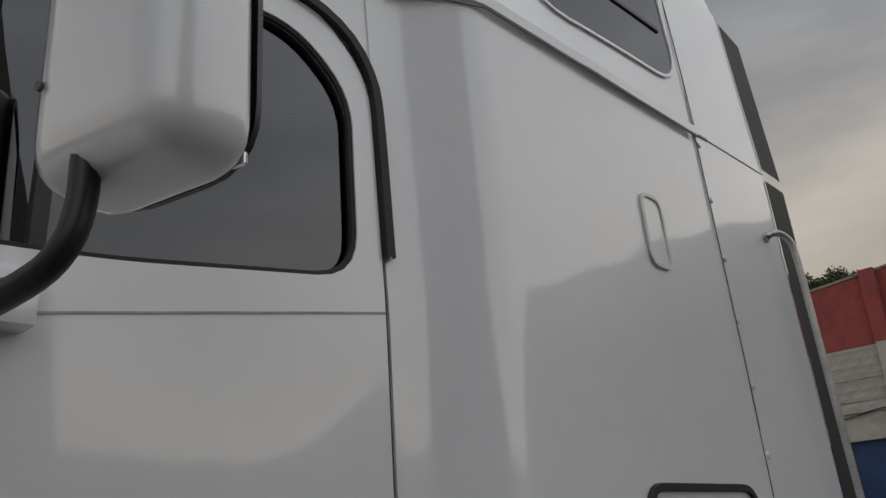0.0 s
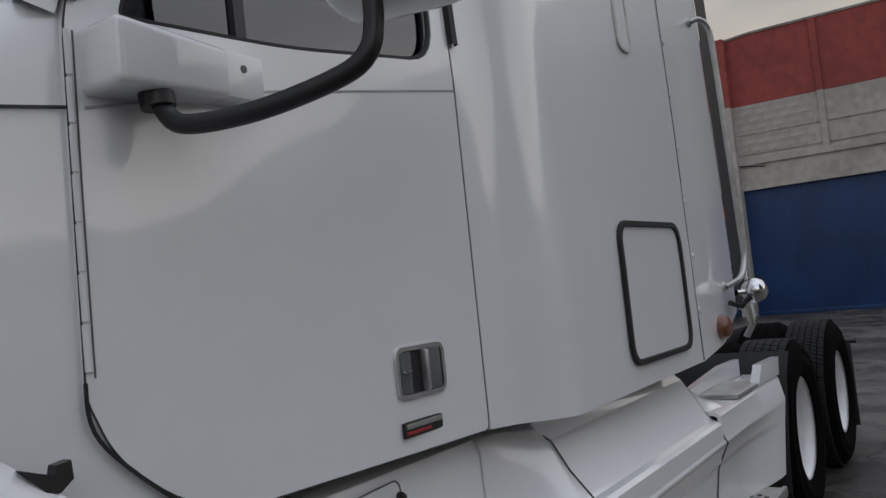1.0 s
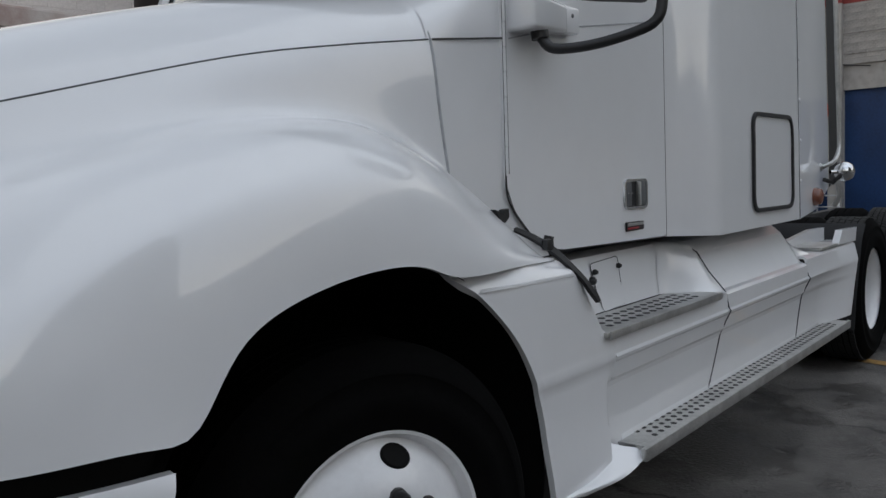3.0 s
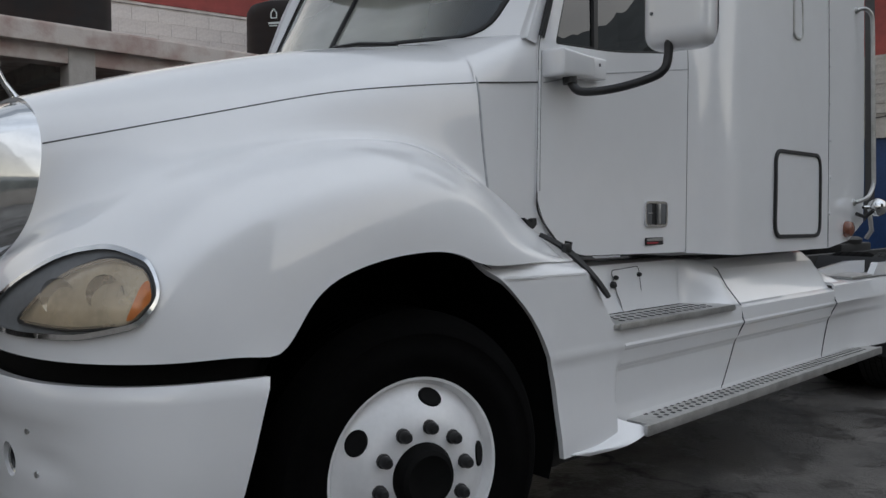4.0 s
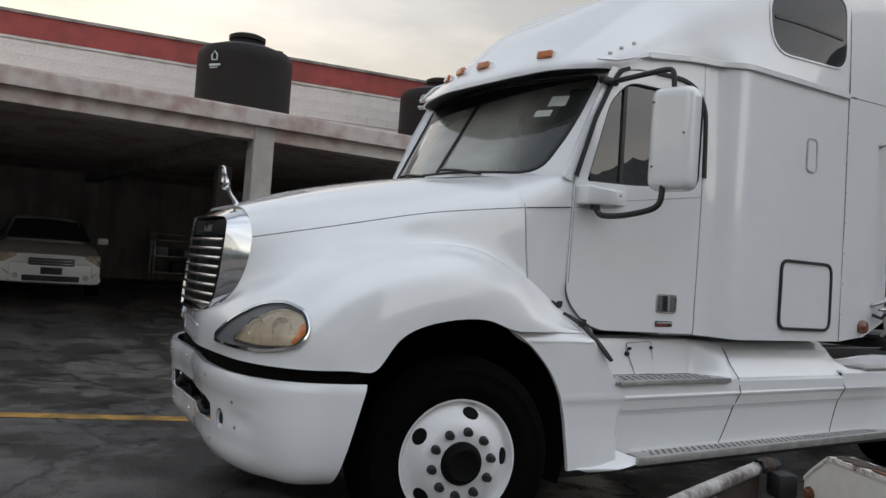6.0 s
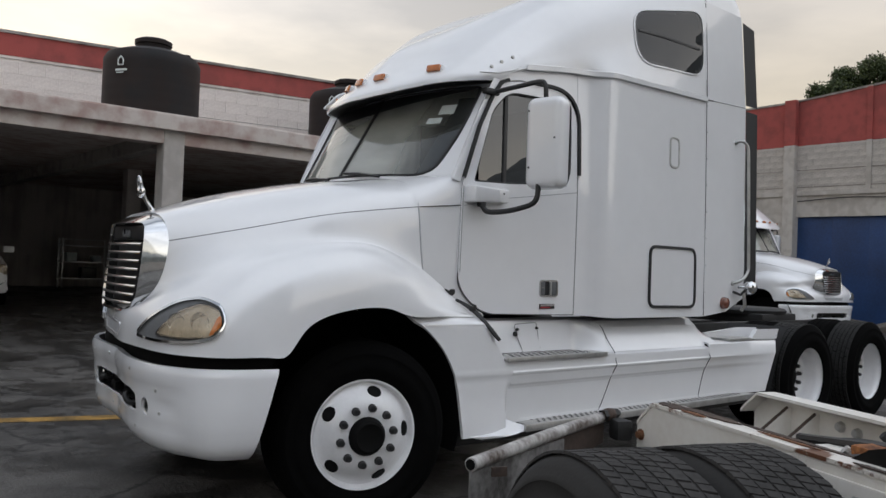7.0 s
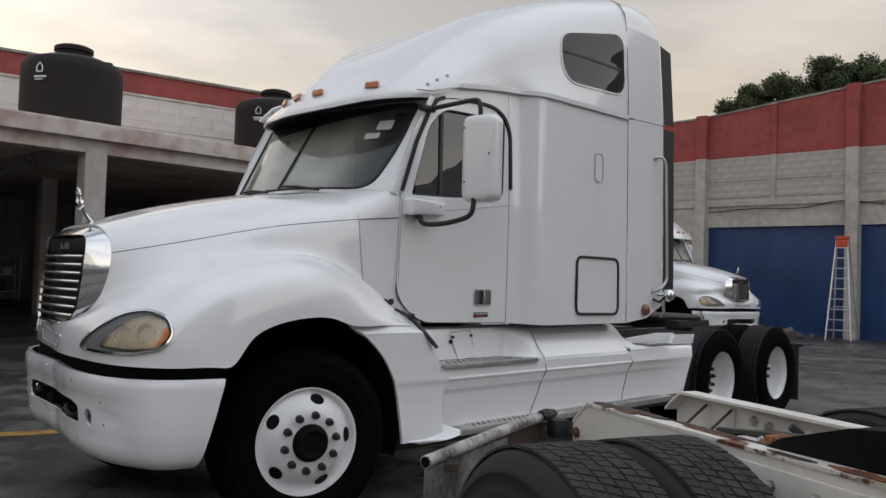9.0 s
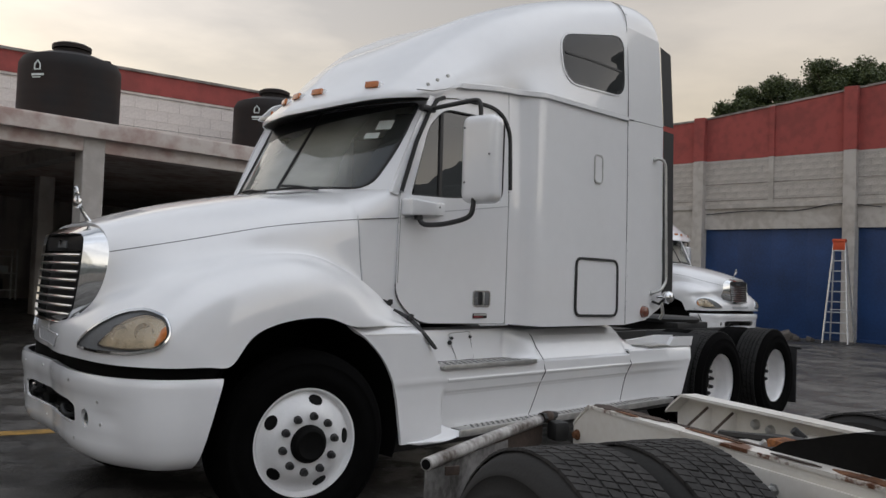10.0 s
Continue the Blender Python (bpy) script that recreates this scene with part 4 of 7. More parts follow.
        part("badge_bar", f(block((0.13, 0.004, 0.011), (1.49, cab_y(1.497, 1.18) - 0.0085, 1.189), 0.001)), STEEL, badge)
        part("badge_bar", f(block((0.09, 0.004, 0.007), (1.468, cab_y(1.497, 1.18) - 0.0085, 1.175), 0.001)), RED_DECAL, badge)
        # sleeper side
        side = rounded([(1.748, 1.122), (1.748, 2.80), (2.0, 2.80), (3.155, 2.81), (3.155, 1.105), (2.05, 1.105)], 0.004, 1)
        bag = rounded([(2.44, 1.185), (2.44, 1.625), (3.01, 1.625), (3.02, 1.18)], 0.07)
        slp = part("sleeper_side", f(sheet(side, [], on_cab, 0.045)), PAINT, t)
        thick(slp, 0.02)
        lug = part("luggage_door", f(sheet(bag, [], proud(0.004))), PAINT, slp, "white luggage door with black rubber seal")
        part("rubber_seal", f(ring(bag, 0.021, 0.012, lambda d: proud(d + 0.002))), RUBBER, lug)
        LH = rounded([(2.675, 2.232), (2.675, 2.452), (2.785, 2.452), (2.785, 2.232)], 0.04)
        vent = part("side_vent", f(ring(LH, 0.014, 0.007, lambda d: proud(d + 0.001))), STEEL, slp)
        part("vent_face", f(sheet(LH, [], proud(0.003), 0.05)), PAINT, vent)
        # extender behind the sleeper
        def ext(dy):
            return lambda x, z: Vector((x, cab_y(3.1, min(z, 2.8)) + max(0, z - 2.8) * 0.05 - 0.004 + (x - 3.15) * 0.02 - dy, z))
        low = [(3.15, 1.105), (3.15, 2.81), (3.755, 2.835), (3.745, 1.25), (3.48, 1.14)]
        high = [(3.15, 2.815), (3.15, 3.605), (3.705, 3.60), (3.755, 2.84)]
        eu = part("side_extender", f(sheet(low, [], ext(0))), PAINT, t, "white side extender panel")
        thick(eu, 0.012)
        ew = part("upper_extender", f(sheet(high, [], ext(0))), PAINT, t)
        thick(ew, 0.012)
        part("extender_seam", f(strip([(3.152, 1.11), (3.152, 2.0), (3.152, 2.80), (3.152, 3.3), (3.152, 3.59)], 0.006, 0.002, lambda d: ext(d))), BLACK, eu)
        part("extender_joint", f(strip([(3.15, 2.812), (3.25, 2.818)], 0.012, 0.003, lambda d: ext(d))), BLACK, eu)
        part("extender_joint_line", f(strip([(3.25, 2.818), (3.75, 2.838)], 0.005, 0.002, lambda d: ext(d))), TRIM_GREY, eu)
        for z in np.arange(1.3, 3.58, 0.21):
            part("rivet", f(lathe([(0.012, 0), (0.009, 0.006), (0, 0.007)], 10, Matrix.Translation(ext(0)(3.168, z)))), PAINT, eu)
        part("rubber_edge", f(sheet([(3.745, 1.25), (3.752, 2.81), (3.94, 2.81), (3.94, 1.32)], [], ext(0.004))), RUBBER, eu, "black rubber edge")
        part("rubber_edge", f(sheet([(3.752, 2.86), (3.72, 3.56), (3.91, 3.53), (3.94, 2.86)], [], ext(0.004))), RUBBER, ew, "black rubber edge")
        bar = [(3.60, 2.53, 0), (3.62, 2.54, 0.03), (3.665, 2.51, 0.055), (3.68, 2.42, 0.06), (3.69, 2.0, 0.06), (3.70, 1.55, 0.06), (3.69, 1.47, 0.06), (3.62, 1.40, 0.05), (3.57, 1.37, 0)]
        gb = part("grab_bar", f(tube([ext(d + 0.01)(x, z) for x, z, d in bar], 0.0125, 10, 60)), STEEL, t, "long bright grab bar")
        for x, z in ((3.60, 2.53), (3.57, 1.37)):
            part("grab_bar_foot", f(lathe([(0.022, 0), (0.02, 0.012), (0.0, 0.014)], 12, Matrix.Translation(ext(0)(x, z)))), STEEL, gb)
        part("side_marker", f(lathe([(0.05, 0), (0.05, 0.015), (0.042, 0.035), (0.022, 0.045), (0, 0.047)], 20, Matrix.Translation(ext(0)(3.44, 1.21)))), AMBER_BROWN, t, "dark amber side marker lamp")
        hb = part("work_lamp", f(lathe([(0.0, 0.055), (0.03, 0.05), (0.05, 0.03), (0.056, 0.0), (0.05, -0.025), (0.03, -0.045), (0.012, -0.052), (0.01, -0.1)], 24, Matrix.Translation((3.68, -1.24, 1.34)) @ Matrix.Rotation(radians(60), 4, "Z"))), CHROME, t, "round chrome work lamp")
        part("lamp_bracket", f(tube([(3.62, -1.24, 1.32), (3.61, -1.20, 1.28), (3.55, -1.17, 1.30)], 0.012, 8)), BLACK, hb)
        part("lamp_bracket", f(tube([(3.62, -1.22, 1.30), (3.63, -1.23, 1.20), (3.63, -1.20, 1.15)], 0.014, 8)), STEEL, hb)

        # mirror and its bracket
        if s < 0:
            continue
        arm_box = block((0.235, 0.115, 0.105), (0.895, -1.02, 1.872), 0.014, None, None, 3)
        for v in arm_box.verts:                               # drawn down to a flat plate at its rear
            k = ease(v.co.x, 0.94, 1.0)
            v.co.y += 0.022 * k * (1 if v.co.y < -1.02 else 0)
            v.co.z += 0.012 * k * (1 if v.co.z < 1.87 else -0.3)
        box = part("mirror_bracket", f(arm_box), PAINT, t, "white mirror bracket box", angle=60)
        part("bracket_plate", f(block((0.10, 0.075, 0.085), (1.045, -1.015, 1.878), 0.012)), PAINT, box)
        part("bracket_screw", f(lathe([(0.008, 0), (0.007, 0.004), (0, 0.004)], 10, Matrix.Translation((1.045, -1.05, 1.89)))), TRIM_GREY, box)
        part("mirror_arm", f(tube([(0.87, -1.04, 1.825), (0.875, -1.05, 1.79), (0.885, -1.09, 1.765), (0.93, -1.20, 1.77), (0.98, -1.32, 1.80), (1.0, -1.365, 1.83), (1.01, -1.375, 1.88), (1.01, -1.375, 1.95)], 0.0165, 10, 40)), BLACK, box, "black tubular mirror arm")
        part("mirror_arm_socket", f(tube([(0.868, -1.035, 1.84), (0.87, -1.04, 1.80)], 0.028, 12)), BLACK, box)
        part("mirror_arm", f(tube([(1.0, -0.965, 2.535), (1.01, -1.0, 2.54), (1.03, -1.2, 2.552), (1.035, -1.33, 2.555), (1.04, -1.375, 2.535), (1.045, -1.385, 2.44)], 0.015, 10, 40)), BLACK, box, "black tubular mirror arm")
        part("arm_mount", f(block((0.12, 0.05, 0.042), (0.975, -0.972, 2.535), 0.014, None)), BLACK, box)
        mi = block((0.155, 0.252, 0.55), (1.055, -1.395, 2.18), 0.072, None, None, 7)
        for v in mi.verts:                                    # rounder front, flat glass side
            if v.co.x > 1.08:
                v.co.x = 1.08 + (v.co.x - 1.08) * 0.6
            v.co.x += (v.co.z - 2.185) * -0.01
        turned = Matrix.Translation((1.066, -1.392, 0)) @ Matrix.Rotation(radians(13), 4, "Z") @ Matrix.Translation((-1.055, 1.395, 0))

        def swung(bm):
            bmesh.ops.transform(bm, matrix=turned, verts=bm.verts)
            return f(bm)
        mirror = part("mirror_housing", swung(mi), PAINT, box, "white mirror housing", angle=85)
        part("mirror_glass", swung(block((0.006, 0.212, 0.51), (1.1035, -1.395, 2.178), 0.002)), CHROME, mirror)
        part("mirror_rim", swung(ring(rounded([(-1.510, 1.93), (-1.510, 2.445), (-1.280, 2.445), (-1.280, 1.93)], 0.07), 0.018, 0.010, lambda d: (lambda y, z: Vector((1.100 + d, y, z - 0.008))))), BLACK, mirror)
        for y, z in ((-1.30, 2.37), (-1.31, 2.03), (-1.48, 2.2)):
            part("mirror_screw", swung(lathe([(0.007, 0), (0.006, 0.004), (0, 0.004)], 10, Matrix.Translation((0.979, y, z)) @ Matrix.Rotation(radians(-90), 4, "Z"))), TRIM_GREY, mirror)

    # roof fairing with visor
    rows = [
        [(0.50, 0, 2.515), (0.51, 0, 2.548), (0.575, 0, 2.618), (0.665, 0, 2.70), (0.775, 0, 2.805), (0.97, 0, 2.985), (1.4, 0, 3.215), (1.9, 0, 3.455), (2.5, 0, 3.735), (3.16, 0, 3.94)],
        [(0.535, -0.45, 2.525), (0.54, -0.45, 2.556), (0.60, -0.45, 2.618), (0.685, -0.45, 2.69), (0.80, -0.455, 2.795), (1.0, -0.48, 2.965), (1.4, -0.50, 3.23), (1.9, -0.55, 3.50), (2.5, -0.60, 3.73), (3.16, -0.64, 3.91)],
        [(0.67, -0.78, 2.565), (0.67, -0.78, 2.59), (0.715, -0.79, 2.638), (0.83, -0.79, 2.725), (1.05, -0.79, 2.885), (1.4, -0.80, 3.12), (1.9, -0.845, 3.41), (2.5, -0.90, 3.655), (3.16, -0.945, 3.835)],
        [(0.86, -0.92, 2.595), (0.86, -0.925, 2.61), (0.90, -0.935, 2.648), (1.0, -0.94, 2.71), (1.17, -0.945, 2.81), (1.5, -0.95, 2.99), (1.9, -0.995, 3.20), (2.5, -1.045, 3.44), (3.16, -1.078, 3.62)],
        [(0.96, -0.945, 2.61), (0.97, -0.95, 2.62), (1.01, -0.965, 2.645), (1.10, -0.98, 2.69), (1.28, -0.99, 2.77), (1.6, -1.0, 2.87), (2.0, -1.055, 2.98), (2.5, -1.088, 3.11), (3.16, -1.108, 3.21)],
        [(1.03, -0.955, 2.615), (1.04, -0.96, 2.62), (1.08, -0.975, 2.64), (1.15, -0.99, 2.685), (1.28, -1.0, 2.735), (1.62, -1.01, 2.785), (1.80, -1.03, 2.795), (2.04, -1.115, 2.80), (2.5, -1.13, 2.805), (3.16, -1.125, 2.815)],
    ]
    WIN = rounded([(2.30, 2.955), (2.275, 3.345), (3.10, 3.515), (3.115, 2.985)], [0.16, 0.15, 0.16, 0.16])
    opening = [(2.70 + (x - 2.70) * 0.93, 3.21 + (z - 3.21) * 0.91) for x, z in WIN]
    roof_tree = BVHTree.FromBMesh(both(skin(rows, 150, 76)))
    roof_bm = both(skin(rows, 150, 76, lambda c: not (c.y < -0.9 and inside((c.x, c.z), opening))))
    roof = part("roof_fairing", roof_bm, PAINT, t, "tall white moulded roof fairing")
    thick(roof, 0.012)
    back = part("roof_rear", both(skin([[(3.158, 0, 3.94), (3.4, 0, 3.955), (3.60, 0, 3.945), (3.67, 0, 3.90)], [(3.158, -0.64, 3.91), (3.4, -0.655, 3.928), (3.61, -0.66, 3.915), (3.68, -0.66, 3.87)], [(3.158, -0.945, 3.835), (3.4, -0.955, 3.855), (3.62, -0.955, 3.84), (3.69, -0.955, 3.79)], [(3.158, -1.045, 3.735), (3.4, -1.05, 3.755), (3.63, -1.05, 3.735), (3.695, -1.05, 3.69)], [(3.158, -1.083, 3.60), (3.4, -1.08, 3.60), (3.66, -1.075, 3.60), (3.705, -1.07, 3.59)]], 18, 34)), PAINT, t)
    thick(back, 0.012)
    part("roof_joint", both(tube(curve_through([(3.157, -0.003, 3.943), (3.157, -0.64, 3.913), (3.157, -0.945, 3.838), (3.156, -1.047, 3.735), (3.155, -1.083, 3.60), (3.154, -1.112, 3.21), (3.153, -1.13, 2.82)], 60), 0.0022, 6)), RUBBER_GREY, back)
    for y, z in ((-0.80, 3.885), (-0.97, 3.825), (-1.055, 3.72)):
        two("roof_rivet", lathe([(0.011, -0.004), (0.009, 0.004), (0, 0.005)], 10, Matrix.Translation((3.18, y, z)) @ Matrix.Rotation(radians(-55), 4, "X")), PAINT)
    def on_y(x, z):
        hit = roof_tree.ray_cast(Vector((x, -2, z)), Vector((0, 1, 0)))
        return (hit[0].y if hit[0] else -0.95) - 0.010
    for s in (1, -1):
        f = (lambda bm: bm) if s > 0 else mirrored
        w = part("sleeper_window", f(ring(WIN, 0.014, 0.007, lambda d: (lambda x, z: Vector((x, on_y(x, z) + 0.009 - d, z))))), PAINT, t)
        facing(part("window_glass", f(sheet(WIN, [], lambda x, z: Vector((x, on_y(x, z) + 0.007, z)))), GLASS_DARK, w, "dark bronze glass"), (0, -s, 0)).visible_shadow = False
        part("window_latch", f(strip([(2.33, 3.20), (2.6, 3.205), (3.05, 3.195)], 0.02, 0.01, lambda d: (lambda x, z: Vector((x, on_y(x, z) + 0.010 - d, z))))), BLACK, w)
        edge_y = lambda x: min(cab_y(x, 2.79) - 0.010, lerp_at(x, [1.26, 1.62, 1.8, 2.04, 2.5, 3.16], [-1.0, -1.014, -1.034, -1.119, -1.134, -1.129]))
        line = [(1.26, 2.74), (1.62, 2.785), (1.80, 2.795), (2.04, 2.80), (2.5, 2.806), (3.15, 2.815)]
        ridge_p = part("roof_ridge", f(strip([tuple(p)[:2] for p in curve_through([(*q, 0) for q in line], 50)], 0.042, 0.007, lambda d: (lambda x, z: Vector((x, edge_y(x) - d, z))))), PAINT, roof)
        part("roof_line", f(strip([(x, z - 0.024) for x, z in line], 0.0028, 0.002, lambda d: (lambda x, z: Vector((x, edge_y(x) - d - 0.002, z))))), TRIM_GREY, ridge_p)
        for x, y, z in ((0.99, on_y(0.99, 2.70), 2.70), (1.07, on_y(1.07, 2.745), 2.745), (1.16, on_y(1.16, 2.79), 2.79)):
            part("roof_bolt", f(lathe([(0.014, -0.004), (0.011, 0.006), (0, 0.007)], 10, Matrix.Translation((x, y, z)))), STEEL, roof)
    VE = rounded([(0.90, 2.655), (1.02, 2.662), (1.15, 2.70), (1.235, 2.755), (1.235, 2.82), (1.14, 2.835), (1.0, 2.775)], [0.01, 0.03, 0.03, 0.04, 0.04, 0.04, 0.03])
    def on_roof(x, z, d=0.0):
        hit = roof_tree.ray_cast(Vector((x, -2, z)), Vector((0, 1, 0)))
        return (hit[0] if hit[0] else Vector((x, -0.95, z))) + Vector((0, -d, 0))
    for s in (1, -1):
        f = (lambda bm: bm) if s > 0 else mirrored
        ve = part("visor_end", f(sheet(VE, [], lambda x, z: on_roof(x, z, 0.009), 0.025)), PAINT, roof)
        thick(ve, 0.010)
    for y in (-0.72, -0.24, 0.0, 0.24, 0.72):
        hit = roof_tree.ray_cast(Vector((-0.5, y, 2.66)), Vector((1, 0, 0)))
        nrm = Vector((-1, 0.45 * y, 0.30)).normalized()
        mm = Matrix.Translation(hit[0] + Vector((0, 0, 0.012))) @ nrm.to_track_quat("X", "Z").to_matrix().to_4x4()
        lamp = part("marker_lamp", block((0.022, 0.098, 0.042), (0.010, 0, 0), 0.007, mm), AMBER, roof, "amber roof marker lamp")
        part("lamp_base", block((0.07, 0.125, 0.05), (-0.03, 0, 0.0), 0.012, mm), PAINT, lamp)

    # windscreen with pillars, wipers and visor strip
    def screen(y, v, d=0.0):
        """v runs from 0 at the sill to 1 under the visor."""
        a = abs(y) / 0.90
        lo = Vector((0.49 + 0.215 * a ** 2.4, y, 1.985 - 0.025 * a ** 2))
        hi = Vector((0.86 + 0.165 * a ** 2.2, y * 0.98, 2.605))
        return lo.lerp(hi, v) + Vector((-d, 0, d * 0.5))
    frame_in = rounded([(-0.79, 0.02), (-0.86, 0.45), (-0.878, 0.97), (0.878, 0.97), (0.86, 0.45), (0.80, 0.02)], [0.14, 0.3, 0.05, 0.05, 0.3, 0.13])
    frame_out = [(-0.925, -0.02), (-0.925, 1.0), (0.925, 1.0), (0.925, -0.02)]
    ws = part("windscreen_frame", sheet(frame_out, [frame_in], lambda y, v: screen(y, v, 0.004), 0.06), PAINT, t)
    corner = [[], [], []]                               # rounded outer corner of the screen pillar
    for v in np.linspace(0.0, 0.97, 16):
        a = screen(-0.915, v, 0.005)
        b = proud(-0.003)(lerp_at(a.z, [1.955, 2.40, 2.66], [0.715, 0.90, 1.035]), a.z)
        for row, q in zip(corner, (a, a.lerp(b, 0.5) + Vector((-0.010, -0.010, 0.0)), b)):
            row.append(tuple(q))
    part("pillar_corner", skin(corner, 20, 8), PAINT, ws)
    part("pillar_corner", mirrored(skin(corner, 20, 8)), PAINT, ws)
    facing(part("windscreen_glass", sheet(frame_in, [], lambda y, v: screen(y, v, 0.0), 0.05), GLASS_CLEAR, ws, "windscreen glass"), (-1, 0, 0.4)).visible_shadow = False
    part("windscreen_seal", ring(frame_in, 0.02, 0.008, lambda d: (lambda y, v: screen(y, v, d + 0.003))), RUBBER, ws)
    part("screen_divider", tube([screen(0, 0.03, 0.004), screen(0, 0.97, 0.004)], 0.012, 8), BLACK, ws)
    part("sun_strip", sheet(rounded([(-0.84, 0.95), (-0.86, 0.985), (0.83, 0.985), (0.83, 0.80), (0.72, 0.75), (0.0, 0.80), (-0.45, 0.87)], [0.03, 0.02, 0.05, 0.05, 0.05, 0.1, 0.1]), [], lambda y, v: screen(y, v, 0.003), 0.08), BLACK, ws, "black sun strip")
    part("sticker", sheet([(-0.755, 0.685), (-0.755, 0.79), (-0.64, 0.79), (-0.64, 0.685)], [], lambda y, v: screen(y, v, 0.002), 0.1), STICKER, ws, "pale paper sticker")
    part("sticker", sheet([(-0.69, 0.585), (-0.69, 0.65), (-0.58, 0.65), (-0.58, 0.585)], [], lambda y, v: screen(y, v, 0.002), 0.1), STICKER, ws, "pale paper sticker")
    part("sticker", sheet([(0.62, 0.30), (0.62, 0.60), (0.82, 0.60), (0.82, 0.30)], [], lambda y, v: screen(y, v, -0.012), 0.1), STICKER, ws, "large pale paper sticker")
    for y0, y1 in ((-0.45, -0.05), (0.1, 0.55)):
        part("wiper", tube([screen(y0, -0.01, 0.02), screen((y0 + y1) / 2, 0.02, 0.03), screen(y1, 0.05, 0.018)], 0.009, 6), BLACK, ws)
    part("visor_lining", both(skin([[(0.52, 0, 2.52), (0.55, -0.45, 2.53), (0.71, -0.78, 2.57), (0.87, -0.915, 2.60), (0.98, -0.94, 2.615)], [(0.90, 0, 2.62), (0.92, -0.45, 2.62), (1.0, -0.75, 2.625), (1.05, -0.85, 2.63), (1.08, -0.9, 2.64)]], 24, 4)), BLACK, roof)
    part("cowl_top", both(skin([[(0.455, 0, 1.955), (0.45, -0.44, 1.945), (0.45, -0.66, 1.918)], [(0.53, 0, 1.985), (0.55, -0.45, 1.972), (0.60, -0.72, 1.952)]], 20, 6)), PAINT, t)

    # cab insides
    cab_in = part("cab_interior", block((0.05, 1.9, 1.75), (3.12, 0, 1.98), 0.01), CAB_TRIM, t)
    part("cab_floor", block((2.5, 1.9, 0.05), (1.85, 0, 1.15), 0.01), DARK, cab_in)
    # dark rear panel and side sheet put the cab's inner shade into colour
    part("rear_curtain", block((0.04, 2.06, 1.6), (2.0, 0, 2.0), 0.01), CAB_SHADE, cab_in)
    part("side_curtain", sheet([(-0.86, 0.06), (-0.87, 0.95), (-0.66, 0.95), (-0.60, 0.06)], [], lambda y, v: screen(y, v, -0.07), 0.06), CAB_SHADE, cab_in, "dark blue sheet inside the screen, standing in for shade")
    part("far_door_trim", block((0.9, 0.03, 0.75), (1.25, 0.93, 1.58), 0.012), CAB_TRIM, cab_in)
    part("dashboard", block((0.45, 1.75, 0.30), (0.87, 0, 1.77), 0.08), TRIM_GREY, cab_in)
    part("headliner", block((1.2, 1.8, 0.03), (1.5, 0, 2.66), 0.01), CAB_TRIM, cab_in)
    for y in (-0.5, 0.5):
        seat = part("seat", block((0.5, 0.52, 0.14), (1.55, y, 1.52), 0.05), TRIM_GREY, cab_in)
        part("seat_back", block((0.14, 0.5, 0.62), (1.86, y, 1.85), 0.06, None), TRIM_GREY, seat)
    sw = lathe([(0.215, 0.012), (0.228, 0.0), (0.215, -0.012), (0.202, 0.0), (0.215, 0.012)], 36, Matrix.Translation((1.18, -0.5, 1.87)) @ Matrix.Rotation(radians(-90), 4, "Z") @ Matrix.Rotation(radians(-45), 4, "X"))
    part("steering_wheel", sw, BLACK, cab_in)

    # side fairings with steps
    prof_upper = [(-0.90, 1.10), (-0.955, 1.085), (-0.972, 1.05), (-0.974, 0.96), (-0.985, 0.88)]
    for s in (1, -1):
        f = (lambda bm: bm) if s > 0 else mirrored
        LOW = [[0.42, 0.50, 0.60, 0.68, 0.698, 0.712, 0.725, 0.765, 0.775, 0.785, 0.795], [1.125, 1.128, 1.134, 1.140, 1.146, 1.156, 1.160, 1.166, 1.174, 1.177, 1.172]]
        def back_of_wheel(x, z):
            y = -1.172 + 0.02 * ease(x, 0.60, 0.40)
            if 0.765 < z < 0.795:
                y = -lerp_at(z, *LOW)
            elif z <= 0.765:
                y = -1.166 - 0.012 * ease(z, 0.65, 0.45)
                y += (-lerp_at(z, *LOW) - y) * ease(x, 1.005, 1.05)
            y += 0.032 * ease(z, 1.085, 1.135) * (1 + ease(x, 0.55, 0.8))
            return Vector((x, y, z))
        arch_e = [tuple(p)[:2] for p in curve_through([(0.665, 0.42, 0), (0.655, 0.50, 0), (0.63, 0.68, 0), (0.58, 0.82, 0), (0.50, 0.95, 0), (0.40, 1.05, 0), (0.30, 1.12, 0), (0.26, 1.15, 0)], 26)]
        edge = [(0.27, 1.155), (0.80, 1.125), (0.97, 0.89), (1.0, 0.87), (1.058, 0.87), (1.058, 0.50), (1.19, 0.445), (1.20, 0.42), *arch_e]
        fr = part("side_skirt", f(sheet(edge, [], back_of_wheel, 0.018)), PAINT, t, "white side skirt behind the front wheel")
        thick(fr, 0.02)
        part("skirt_line", f(strip([(0.37, 1.088), (0.55, 1.086), (0.68, 1.085), (0.80, 1.083)], 0.010, 0.003, lambda d: (lambda x, z: back_of_wheel(x, z) + Vector((0, -d, 0))))), PAINT, fr)
        part("step_flare", f(skin([[(0.70, -1.165, 0.43), (0.9, -1.17, 0.435), (1.05, -1.12, 0.50)], [(0.72, -1.185, 0.425), (0.95, -1.215, 0.428), (1.10, -1.16, 0.475)], [(0.80, -1.19, 0.405), (1.0, -1.23, 0.415), (1.20, -1.225, 0.445)]], 10, 8)), PAINT, fr)
